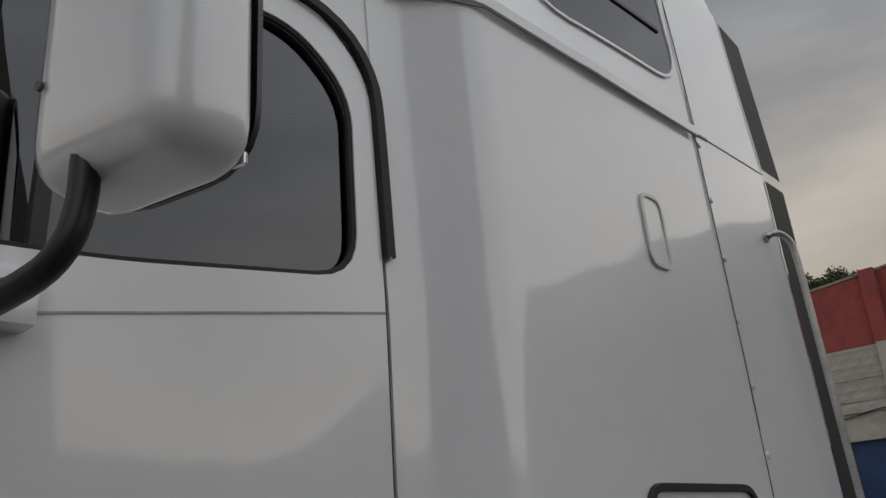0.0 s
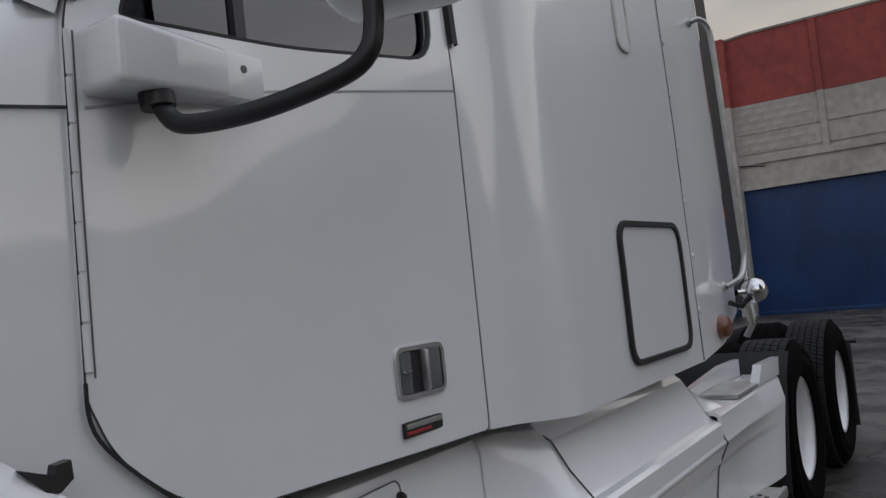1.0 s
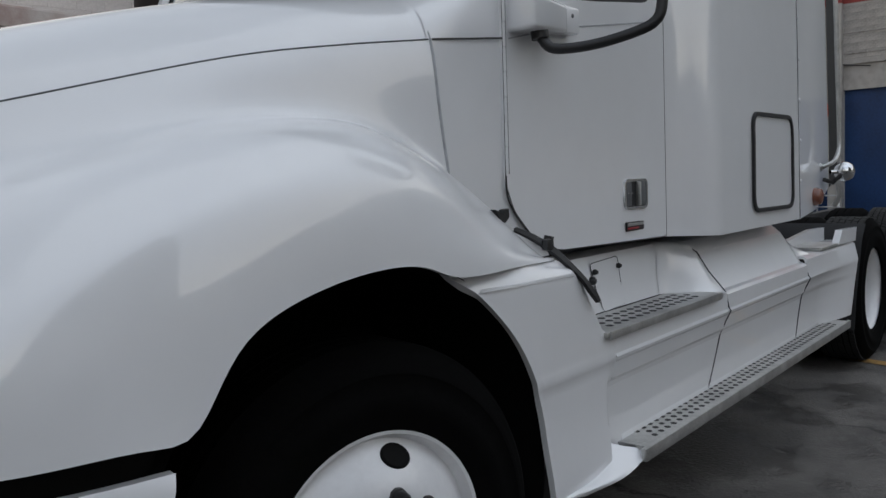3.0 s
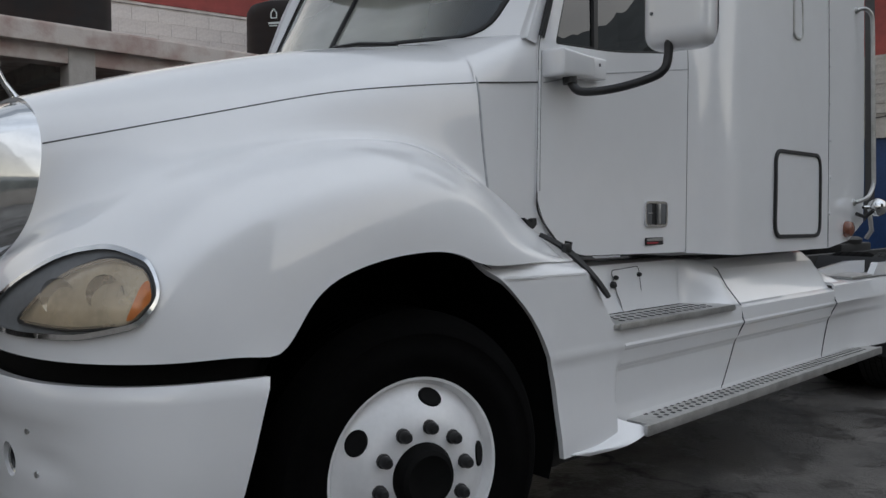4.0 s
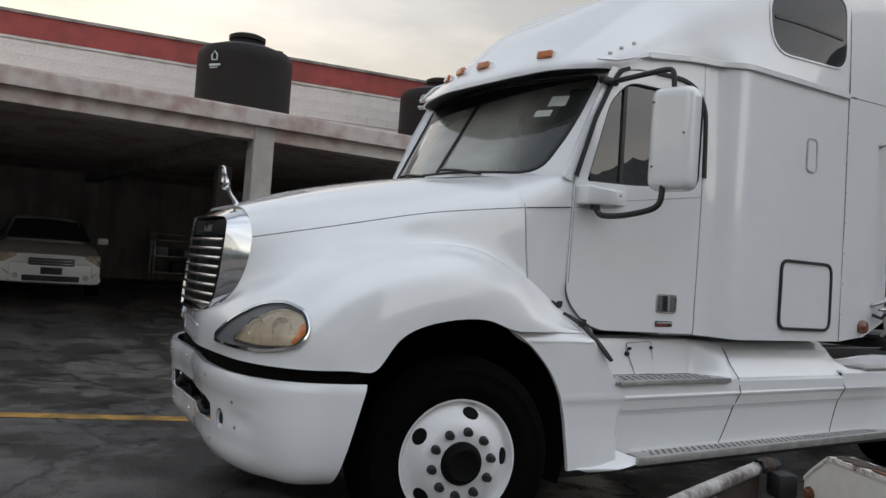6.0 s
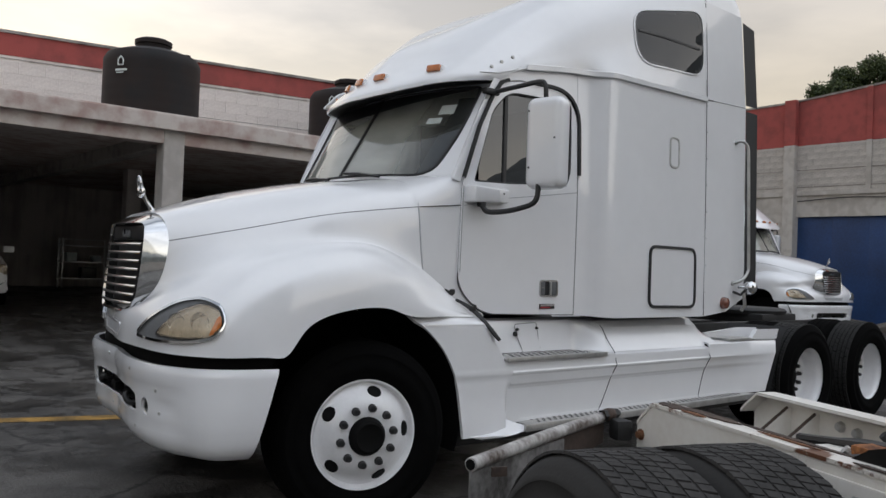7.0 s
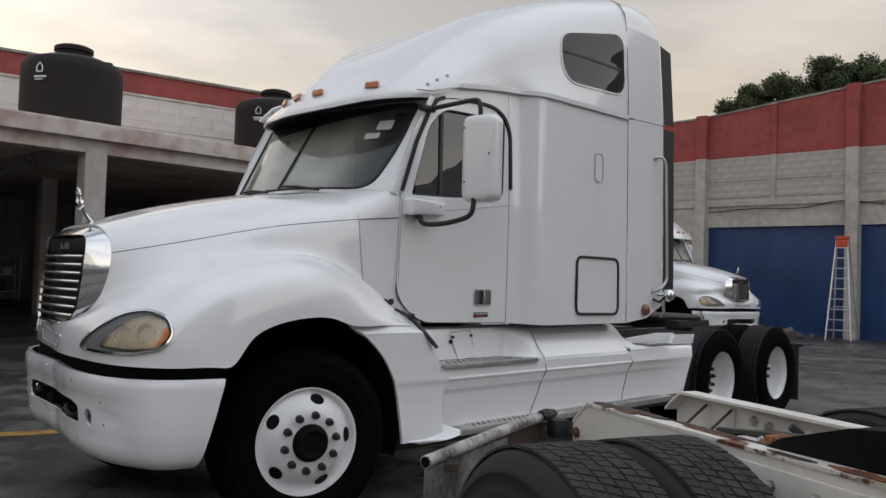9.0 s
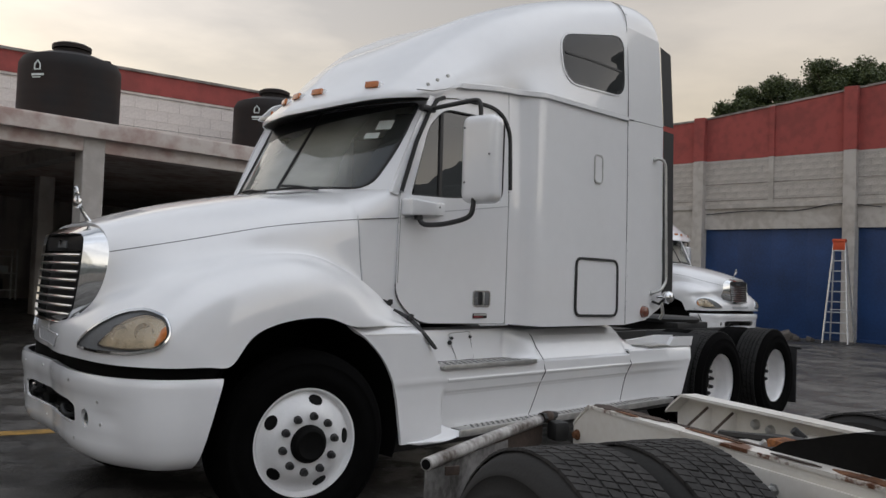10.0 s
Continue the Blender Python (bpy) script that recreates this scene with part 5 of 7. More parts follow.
        # rounded fairing under the door
        uf = part("upper_fairing", f(sweep_x(prof_upper, 0.80, 2.04, 8)), PAINT, t)
        lidp = rounded([(1.245, 1.062), (1.455, 1.072), (1.50, 0.885), (1.33, 0.878)], 0.02)
        lid = part("battery_hatch", f(sheet(lidp, [], lambda x, z: Vector((x, -0.9775 + (-0.008 if z < 0.93 else 0), z)), 0.06)), PAINT, uf, "white hatch with black catches")
        part("hatch_gap", f(ring(lidp, 0.004, 0.001, lambda d: (lambda x, z: Vector((x, -0.978 + (-0.006 if z < 0.93 else 0) - d, z))))), TRIM_GREY, lid)
        for x, z, rr_ in ((1.275, 1.03, 0.010), (1.258, 1.0, 0.015), (1.455, 1.035, 0.010)):
            part("catch", f(lathe([(rr_, 0), (rr_, 0.012), (rr_ * 0.6, 0.02), (0, 0.021)], 12, Matrix.Translation((x, -0.975, z)))), BLACK, lid)
        # upper step
        tread = part("upper_step", f(block((0.98, 0.20, 0.018), (1.47, -1.085, 0.868), 0.004)), STEEL, t, "scuffed perforated aluminium step")
        part("step_edge", f(block((0.95, 0.012, 0.028), (1.475, -1.187, 0.866), 0.004)), STEEL, tread)
        # dark discs on the uncut plate paint the shade of its perforations
        for row in range(3):
            for k in range(14):
                x, y = 1.10 + k * 0.055 + (0.027 if row % 2 else 0), -1.04 - row * 0.045
                part("tread_hole", f(lathe([(0.0, 0), (0.013, 0.0), (0.015, -0.002), (0.016, -0.006)], 10, Matrix.Translation((x, y, 0.8785)) @ Matrix.Rotation(radians(-90), 4, "X"))), DARK, tread)
        # band, recess and lower panel: two lengths with a joint between them
        band = [(-0.985, 0.875), (-1.15, 0.868), (-1.168, 0.862), (-1.172, 0.795), (-1.177, 0.785), (-1.174, 0.775), (-1.166, 0.765), (-1.158, 0.725), (-1.156, 0.712), (-1.146, 0.698), (-1.140, 0.68), (-1.134, 0.60), (-1.128, 0.50), (-1.125, 0.465)]
        b1 = part("side_fairing", f(sweep_x(band, 1.058, 2.064, 6)), PAINT, t, "white side fairing with step recess")
        thick(b1, 0.015, 14)
        band2 = [(-0.90, 1.095), (-0.975, 1.075), (-1.03, 1.03), (-1.075, 0.96), (-1.115, 0.895), (-1.135, 0.872), (-1.155, 0.865), (-1.17, 0.855), (-1.172, 0.795), (-1.177, 0.785), (-1.174, 0.775), (-1.166, 0.765), (-1.158, 0.725), (-1.156, 0.712), (-1.146, 0.698), (-1.140, 0.68), (-1.134, 0.60), (-1.128, 0.50), (-1.125, 0.465)]
        b2 = part("side_fairing", f(sweep_x(band2, 2.064, 3.226, 6)), PAINT, t, "white side fairing over the tank")
        thick(b2, 0.015, 14)
        low_p = curve_through([(-0.90, 1.10, 0), (-0.955, 1.085, 0), (-0.973, 1.05, 0), (-0.975, 0.96, 0), (-0.985, 0.879, 0)], 18)
        high_p = curve_through([(-0.90, 1.095, 0), (-0.975, 1.075, 0), (-1.03, 1.03, 0), (-1.075, 0.96, 0), (-1.115, 0.895, 0), (-1.15, 0.868, 0)], 18)
        rows_e = []
        for x in np.linspace(1.80, 2.063, 16):
            k = ease(x, 1.80, 2.05)
            rows_e.append([(x, *(a.lerp(b, k) + Vector((-0.002, 0, 0)))[:2]) for a, b in zip(low_p, high_p)])
        part("fairing_end", f(grid_bm(rows_e)), PAINT, b2)
        part("fairing_joint", f(tube([(2.062, -0.97, 1.07), (2.062, -1.04, 1.03), (2.062, -1.09, 0.95), (2.063, -1.16, 0.868), (2.064, -1.175, 0.80), (2.062, -1.184, 0.786), (2.055, -1.163, 0.74), (2.045, -1.143, 0.69), (2.01, -1.135, 0.60), (1.96, -1.129, 0.50), (1.945, -1.126, 0.475)], 0.003, 6)), RUBBER_GREY, b2)
        def rear_shape(x, y, z):
            k = ease(x, 3.55, 3.98)
            yy = y - (max(0, y + 1.20)) * k * (0.0 if z > 0.86 else 0.9)
            return (x + (0.10 + (z - 0.45) * 0.62) * k * 0.75, yy, z)
        band3 = [(-1.0, 0.905), (-1.15, 0.90), (-1.168, 0.885), (-1.172, 0.795), (-1.177, 0.785), (-1.174, 0.775), (-1.166, 0.765), (-1.158, 0.725), (-1.156, 0.712), (-1.146, 0.698), (-1.140, 0.68), (-1.134, 0.60), (-1.128, 0.50), (-1.125, 0.465)]
        b3 = part("side_fairing", f(sweep_x(band3, 3.226, 3.98, 14, rear_shape)), PAINT, t, "white rear end of the side fairing")
        thick(b3, 0.015)
        part("fairing_joint", f(tube([(3.228, -1.155, 0.868), (3.228, -1.174, 0.80), (3.226, -1.185, 0.786), (3.215, -1.165, 0.74), (3.205, -1.144, 0.69), (3.18, -1.136, 0.60), (3.155, -1.127, 0.475)], 0.003, 6)), RUBBER_GREY, b3)
        part("fairing_ramp", f(skin([[(3.22, -0.975, 1.075), (3.22, -1.03, 1.03), (3.22, -1.125, 0.885)], [(3.32, -0.975, 0.985), (3.33, -1.03, 0.96), (3.36, -1.14, 0.902)]], 8, 6)), PAINT, b3)
        part("rear_step", f(block((0.40, 0.17, 0.016), (3.72, -1.08, 0.912), 0.003)), STEEL, b3, "small perforated rear step")
        part("rear_upstand", f(prism([(3.86, 0.91), (3.95, 0.99), (4.30, 0.985), (4.27, 0.90)], -1.17, -1.13, lambda u, v, w: (u, w, v))), PAINT, b3)
        part("rear_upstand_inner", f(prism([(3.40, 0.90), (3.45, 0.955), (3.95, 0.99), (4.25, 0.985), (4.25, 0.90)], -0.99, -0.96, lambda u, v, w: (u, w, v))), PAINT, b3)
        part("fairing_slot", f(block((0.06, 0.01, 0.012), (3.57, -1.085, 0.70), 0.002)), DARK, b3)
        # lower step
        ls = part("lower_step", f(block((2.66, 0.13, 0.014), (2.48, -1.165, 0.462), 0.003)), STEEL, t, "long perforated aluminium running step")
        part("step_lip", f(block((2.72, 0.02, 0.045), (2.48, -1.232, 0.447), 0.006)), STEEL, ls)
        part("step_back", f(block((2.62, 0.02, 0.03), (2.48, -1.118, 0.475), 0.005)), PAINT, ls)
        # the running step's perforations are dark discs too, shade put into colour
        for row in range(3):
            for k in range(46):
                x, y = 1.28 + k * 0.0525 + (0.026 if row % 2 else 0), -1.13 - row * 0.034
                part("tread_hole", f(lathe([(0.0, 0), (0.011, 0.0), (0.013, -0.003)], 8, Matrix.Translation((x, y, 0.4705)) @ Matrix.Rotation(radians(-90), 4, "X"))), DARK, ls)
        part("under_skirt", f(block((3.4, 0.02, 0.12), (2.4, -1.06, 0.41), 0.004)), FRAME_BLACK, t)
        # hood latch strap and guide
        st = part("hood_latch", f(skin([[(0.675, -1.06, 1.234), (0.727, -1.09, 1.208), (0.785, -1.125, 1.165), (0.842, -1.175, 1.088), (0.892, -1.192, 1.031), (0.934, -1.19, 0.992)], [(0.668, -1.06, 1.224), (0.715, -1.095, 1.194), (0.768, -1.132, 1.148), (0.824, -1.182, 1.076), (0.870, -1.198, 1.019), (0.915, -1.195, 0.985)]], 24, 5)), RUBBER, t, "black rubber hood latch")
        thick(st, 0.012)
        part("latch_knob", f(tube([(0.775, -1.10, 1.165), (0.782, -1.105, 1.20)], 0.015, 10)), BLACK, st)
        part("latch_base", f(block((0.04, 0.025, 0.035), (0.756, -1.115, 1.176), 0.010)), BLACK, st)
        part("hood_guide", f(prism([(0.622, 1.288), (0.665, 1.272), (0.668, 1.285), (0.690, 1.288), (0.692, 1.262), (0.672, 1.247), (0.652, 1.252)], -1.025, -1.005, lambda u, v, w: (u, w, v))), BLACK, t, "small black hood guide hook")
        # wheel well
        arcp = [(0.02 + 0.66 * math.cos(a), 0.56 + 0.635 * math.sin(a)) for a in np.linspace(radians(-20), radians(165), 30)]
        part("wheel_well", f(grid_bm([[(x, -1.13, z) for x, z in arcp], [(x, -0.55, z) for x, z in arcp]])), HUB, t)
        part("well_inner", f(sheet([(-0.6, 0.45), (-0.6, 1.16), (0.7, 1.16), (0.7, 0.45)], [], lambda x, z: Vector((x, -0.55, z)), 0.3)), HUB, t)
        # quarter fender in front of the drive wheels
        qf = [(4.40, 1.0), (4.30, 0.90), (4.16, 0.55), (4.12, 0.36)]
        part("mud_guard", f(grid_bm([[(x, -1.20, z) for x, z in qf], [(x + 0.02, -0.62, z) for x, z in qf]])), RUBBER, t, "black quarter mud guard")
        part("mud_flap", f(block((0.02, 0.52, 0.62), (6.86, -0.88, 0.47), 0.006)), RUBBER, t, "black rubber mud flap")
        part("flap_hanger", f(tube([(6.82, -0.4, 0.81), (6.87, -0.5, 0.79), (6.87, -1.18, 0.79)], 0.016, 8)), FRAME_BLACK, t)
        # wheels
    for s in (-1, 1):
        wheel_thing(t, (0.03, 1.075 * s, 0.497), -13, False, s)
        for x in (4.98, 6.30):
            wheel_thing(t, (x, 1.12 * s, 0.503), 0, True, s)
            wheel_thing(t, (x, 0.80 * s, 0.503), 0, True, s, low=True)

    # frame, axles and what sits on it
    for s in (-1, 1):
        part("frame_rail", block((7.6, 0.08, 0.26), (3.2, 0.43 * s, 0.85), 0.01), FRAME_BLACK, t, "black steel frame rail")
    for x in (4.98, 6.30):
        part("axle", tube([(x, -0.93, 0.515), (x, 0.93, 0.515)], 0.075, 14), FRAME_BLACK, t)
        part("axle_housing", lathe([(0.0, 0.22), (0.14, 0.2), (0.22, 0.1), (0.24, 0), (0.22, -0.1), (0.14, -0.2), (0, -0.22)], 24, Matrix.Translation((x, 0, 0.53))), FRAME_BLACK, t)
    part("front_axle", tube([(0, -1.0, 0.47), (0, -0.8, 0.40), (0, 0.8, 0.40), (0, 1.0, 0.47)], 0.06, 10), FRAME_BLACK, t)
    part("fifth_wheel", lathe([(0.0, 0.03), (0.44, 0.03), (0.47, 0.01), (0.46, -0.03), (0, -0.03)], 36, Matrix.Translation((5.7, 0, 1.07)) @ Matrix.Rotation(radians(-90), 4, "X")), FRAME_BLACK, t, "greasy black fifth wheel plate")
    part("fifth_wheel_base", block((0.7, 0.9, 0.10), (5.7, 0, 1.00), 0.02), FRAME_BLACK, t)
    part("deck_plate", block((0.9, 0.86, 0.02), (4.0, 0, 0.992), 0.004), FRAME_BLACK, t)
    for y in (-0.5, 0.5):
        part("fuel_tank", lathe([(0.0, 1.0), (0.22, 1.0), (0.25, 0.97), (0.25, -0.97), (0.22, -1.0), (0, -1.0)], 36, Matrix.Translation((2.3, 0.66 * (1 if y > 0 else -1), 0.76)) @ Matrix.Rotation(radians(90), 4, "Z")), FRAME_BLACK, t)
    part("engine", block((1.5, 0.7, 0.7), (-0.1, 0, 1.1), 0.08), FRAME_BLACK, t)
    part("radiator", block((0.12, 0.70, 0.70), (-0.62, 0, 1.2), 0.02), FRAME_BLACK, t)
    part("sleeper_back", block((0.03, 2.1, 2.6), (3.20, 0, 2.4), 0.01), PAINT, t)
    # the whole front end is sheared back on its far side to fit the camera's view
    view_sheared = ("hood", "nose_", "grille", "bumper", "headlight", "lens", "bezel", "reflector", "turn_signal", "fog_lamp", "tow_hook", "slot_", "ornament_", "intake_", "lamp_bowl", "emblem_")
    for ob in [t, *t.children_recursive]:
        if ob.type == "MESH" and ob.name.startswith(view_sheared) and not ob.name.startswith(("hood_latch", "hood_guide", "hood_gasket")):
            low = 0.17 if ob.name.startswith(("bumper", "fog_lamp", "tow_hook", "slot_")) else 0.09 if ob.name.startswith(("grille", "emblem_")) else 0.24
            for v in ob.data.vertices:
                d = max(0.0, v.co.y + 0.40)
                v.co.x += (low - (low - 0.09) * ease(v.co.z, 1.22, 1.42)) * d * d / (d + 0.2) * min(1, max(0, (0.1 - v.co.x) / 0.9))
    # visor and roof lamps are bent back likewise, to fit the camera's view
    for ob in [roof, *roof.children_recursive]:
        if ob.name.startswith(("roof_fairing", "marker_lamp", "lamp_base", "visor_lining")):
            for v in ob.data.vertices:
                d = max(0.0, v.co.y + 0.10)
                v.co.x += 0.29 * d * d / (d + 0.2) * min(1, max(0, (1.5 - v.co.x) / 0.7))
    return t


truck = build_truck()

truck_far = copy_thing(truck, Matrix.Translation((14.72, 4.06, 0.0)) @ Matrix.Rotation(radians(90), 4, "Z"))
tagged(truck_far, "white sleeper semi truck with chrome grille, parked before the blue doors", "truck")


# ---- materials of the yard ----
def ground_material():
    m = bpy.data.materials.new("worn_yard_concrete")
    m.use_nodes = True
    n, l = m.node_tree.nodes, m.node_tree.links
    b = n["Principled BSDF"]
    co = n.new("ShaderNodeTexCoord")
    def tex(scale, detail, rough=0.55):
        q = n.new("ShaderNodeTexNoise")
        q.inputs["Scale"].default_value, q.inputs["Detail"].default_value, q.inputs["Roughness"].default_value = scale, detail, rough
        l.new(co.outputs["Object"], q.inputs["Vector"])
        return q
    big, mid, fine = tex(0.35, 6), tex(2.2, 7, 0.65), tex(45, 3)
    r1 = n.new("ShaderNodeValToRGB")
    r1.color_ramp.elements[0].position, r1.color_ramp.elements[0].color = 0.32, (0.058, 0.054, 0.050, 1)
    r1.color_ramp.elements[1].position, r1.color_ramp.elements[1].color = 0.66, (0.150, 0.139, 0.127, 1)
    l.new(mid.outputs["Fac"], r1.inputs[0])
    r2 = n.new("ShaderNodeValToRGB")
    r2.color_ramp.elements[0].position, r2.color_ramp.elements[0].color = 0.38, (0.42, 0.42, 0.42, 1)
    r2.color_ramp.elements[1].position, r2.color_ramp.elements[1].color = 0.58, (1.0, 1.0, 1.0, 1)
    l.new(big.outputs["Fac"], r2.inputs[0])
    mx = n.new("ShaderNodeMix")
    mx.data_type, mx.blend_type = "RGBA", "MULTIPLY"
    mx.inputs[0].default_value = 1.0
    l.new(r1.outputs[0], mx.inputs[6])
    l.new(r2.outputs[0], mx.inputs[7])
    wet = tex(1.3, 10, 0.72)
    wr = n.new("ShaderNodeValToRGB")
    wr.color_ramp.elements[0].position, wr.color_ramp.elements[0].color = 0.485, (0.34, 0.33, 0.32, 1)
    wr.color_ramp.elements[1].position, wr.color_ramp.elements[1].color = 0.535, (1, 1, 1, 1)
    l.new(wet.outputs["Fac"], wr.inputs[0])
    m3 = n.new("ShaderNodeMix")
    m3.data_type, m3.blend_type = "RGBA", "MULTIPLY"
    m3.inputs[0].default_value = 0.45
    l.new(mx.outputs[2], m3.inputs[6])
    l.new(wr.outputs[0], m3.inputs[7])
    mx = m3
    warp = n.new("ShaderNodeVectorMath")
    warp.operation = "MULTIPLY_ADD"
    warp.inputs[1].default_value = (0.5, 0.5, 0.0)
    l.new(mid.outputs["Color"], warp.inputs[0])
    l.new(co.outputs["Object"], warp.inputs[2])
    vor = n.new("ShaderNodeTexVoronoi")
    vor.feature = "DISTANCE_TO_EDGE"
    vor.inputs["Scale"].default_value = 0.75
    l.new(warp.outputs[0], vor.inputs["Vector"])
    cr = n.new("ShaderNodeValToRGB")
    cr.color_ramp.elements[0].position, cr.color_ramp.elements[0].color = 0.004, (0.25, 0.25, 0.25, 1)
    cr.color_ramp.elements[1].position, cr.color_ramp.elements[1].color = 0.016, (1, 1, 1, 1)
    l.new(vor.outputs["Distance"], cr.inputs[0])
    m2 = n.new("ShaderNodeMix")
    m2.data_type, m2.blend_type = "RGBA", "MULTIPLY"
    m2.inputs[0].default_value = 0.9
    l.new(mx.outputs[2], m2.inputs[6])
    l.new(cr.outputs[0], m2.inputs[7])
    l.new(m2.outputs[2], b.inputs["Base Color"])
    rr = n.new("ShaderNodeMapRange")
    rr.inputs[1].default_value, rr.inputs[2].default_value, rr.inputs[3].default_value, rr.inputs[4].default_value = 0.47, 0.55, 0.34, 0.85
    l.new(wet.outputs["Fac"], rr.inputs[0])
    l.new(rr.outputs[0], b.inputs["Roughness"])
    add = n.new("ShaderNodeMath")
    l.new(mid.outputs["Fac"], add.inputs[0])
    l.new(fine.outputs["Fac"], add.inputs[1])
    bp = n.new("ShaderNodeBump")
    bp.inputs["Strength"].default_value, bp.inputs["Distance"].default_value = 0.5, 0.012
    l.new(add.outputs[0], bp.inputs["Height"])
    l.new(bp.outputs[0], b.inputs["Normal"])
    return m


def stained_wall(name, base, stain=(0.12, 0.11, 0.10), amount=0.5, run=0.25):
    """Painted block wall with streaks that run down and patches of dirt."""
    m = bpy.data.materials.new(name)
    m.use_nodes = True
    n, l = m.node_tree.nodes, m.node_tree.links
    b = n["Principled BSDF"]
    co = n.new("ShaderNodeTexCoord")
    mp = n.new("ShaderNodeMapping")
    mp.inputs["Scale"].default_value = (2.2, 2.2, 2.2 if run > 0.9 else run)
    l.new(co.outputs["Object"], mp.inputs[0])
    streak = n.new("ShaderNodeTexNoise")
    streak.inputs["Scale"].default_value, streak.inputs["Detail"].default_value = 2.0, 6
    l.new(mp.outputs[0], streak.inputs["Vector"])
    patch = n.new("ShaderNodeTexNoise")
    patch.inputs["Scale"].default_value, patch.inputs["Detail"].default_value = 0.9, 8
    l.new(co.outputs["Object"], patch.inputs["Vector"])
    mul = n.new("ShaderNodeMath")
    mul.operation = "MULTIPLY"
    l.new(streak.outputs["Fac"], mul.inputs[0])
    l.new(patch.outputs["Fac"], mul.inputs[1])
    rp = n.new("ShaderNodeValToRGB")
    rp.color_ramp.elements[0].position, rp.color_ramp.elements[0].color = 0.16, (amount, amount, amount, 1)
    rp.color_ramp.elements[1].position, rp.color_ramp.elements[1].color = 0.30, (0, 0, 0, 1)
    l.new(mul.outputs[0], rp.inputs[0])
    mx = n.new("ShaderNodeMix")
    mx.data_type = "RGBA"
    l.new(rp.outputs[0], mx.inputs[0])
    mx.inputs[6].default_value, mx.inputs[7].default_value = (*base, 1), (*stain, 1)
    l.new(mx.outputs[2], b.inputs["Base Color"])
    b.inputs["Roughness"].default_value = 0.85
    fine = n.new("ShaderNodeTexNoise")
    fine.inputs["Scale"].default_value, fine.inputs["Detail"].default_value = 40, 4
    l.new(co.outputs["Object"], fine.inputs["Vector"])
    bp = n.new("ShaderNodeBump")
    bp.inputs["Strength"].default_value, bp.inputs["Distance"].default_value = 0.5, 0.006
    l.new(fine.outputs["Fac"], bp.inputs["Height"])
    l.new(bp.outputs[0], b.inputs["Normal"])
    return m


GROUND = ground_material()
CONCRETE = stained_wall("stained_concrete", (0.36, 0.335, 0.31), (0.13, 0.11, 0.10), 0.6, 1.0)
BEAM = stained_wall("peeling_painted_beam", (0.62, 0.56, 0.52), (0.30, 0.15, 0.12), 0.6, 1.0)
ROOF_WALL = stained_wall("white_painted_wall", (0.80, 0.75, 0.71), (0.46, 0.40, 0.35), 0.5, 1.0)
WHITE_WALL = stained_wall("dirty_white_wall", (0.54, 0.515, 0.485), (0.27, 0.235, 0.205), 0.45, 1.0)
RED_WALL = stained_wall("faded_red_paint", (0.38, 0.085, 0.075), (0.22, 0.06, 0.055), 0.6, 1.0)
BLUE_DOOR = material("blue_door_paint", (0.014, 0.052, 0.168), 0.55, vary=0.22, scale=0.8, fine=20, bump=0.002, tint=(0.010, 0.037, 0.12))
INNER_WALL = stained_wall("grey_inner_wall", (0.44, 0.41, 0.38), (0.18, 0.165, 0.15), 0.6)
LINE = material("worn_yellow_line", (0.34, 0.19, 0.04), 0.8, vary=0.5, scale=5, fine=40, bump=0.002, tint=(0.16, 0.11, 0.04))
TANK = material("black_tank_plastic", (0.010, 0.010, 0.011), 0.6, vary=0.4, scale=2.0, fine=40, bump=0.002, tint=(0.038, 0.022, 0.017), spec=0.3)
ALU = material("ladder_aluminium", (0.62, 0.63, 0.64), 0.4, 0.8, vary=0.2, scale=9)
ORANGE = material("orange_plastic", (0.62, 0.09, 0.03), 0.45, vary=0.15)
BARK = material("bark", (0.10, 0.075, 0.055), 0.9, vary=0.4, scale=9, bump=0.02)
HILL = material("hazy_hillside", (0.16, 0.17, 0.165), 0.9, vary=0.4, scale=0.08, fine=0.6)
# faint glow put in as haze, lifting the hills' reflection in the paint
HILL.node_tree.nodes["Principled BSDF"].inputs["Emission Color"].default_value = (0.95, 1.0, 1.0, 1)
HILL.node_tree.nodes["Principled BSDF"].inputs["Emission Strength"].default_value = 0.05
WOODS = material("dark_woods", (0.11, 0.12, 0.11), 0.9, vary=0.5, scale=0.1, fine=0.6)


def leaf_material():
    m = bpy.data.materials.new("leaves")
    m.use_nodes = True
    n, l = m.node_tree.nodes, m.node_tree.links
    b = n["Principled BSDF"]
    g = n.new("ShaderNodeNewGeometry")
    rp = n.new("ShaderNodeValToRGB")
    rp.color_ramp.elements[0].color = (0.024, 0.040, 0.013, 1)
    rp.color_ramp.elements[1].color = (0.105, 0.135, 0.045, 1)
    l.new(g.outputs["Random Per Island"], rp.inputs[0])
    l.new(rp.outputs[0], b.inputs["Base Color"])
    b.inputs["Roughness"].default_value = 0.6
    return m


LEAF = leaf_material()


# ---- ground and what closes the yard ----
def ground_z(x, y):
    return 0.42 * ease(y, 3.5, 16.0) if y < 60 else 0.42


def struct(name, bm, mat, label, smooth=False):
    return tagged(part(name, bm, mat, None, label, smooth), kind="structure")


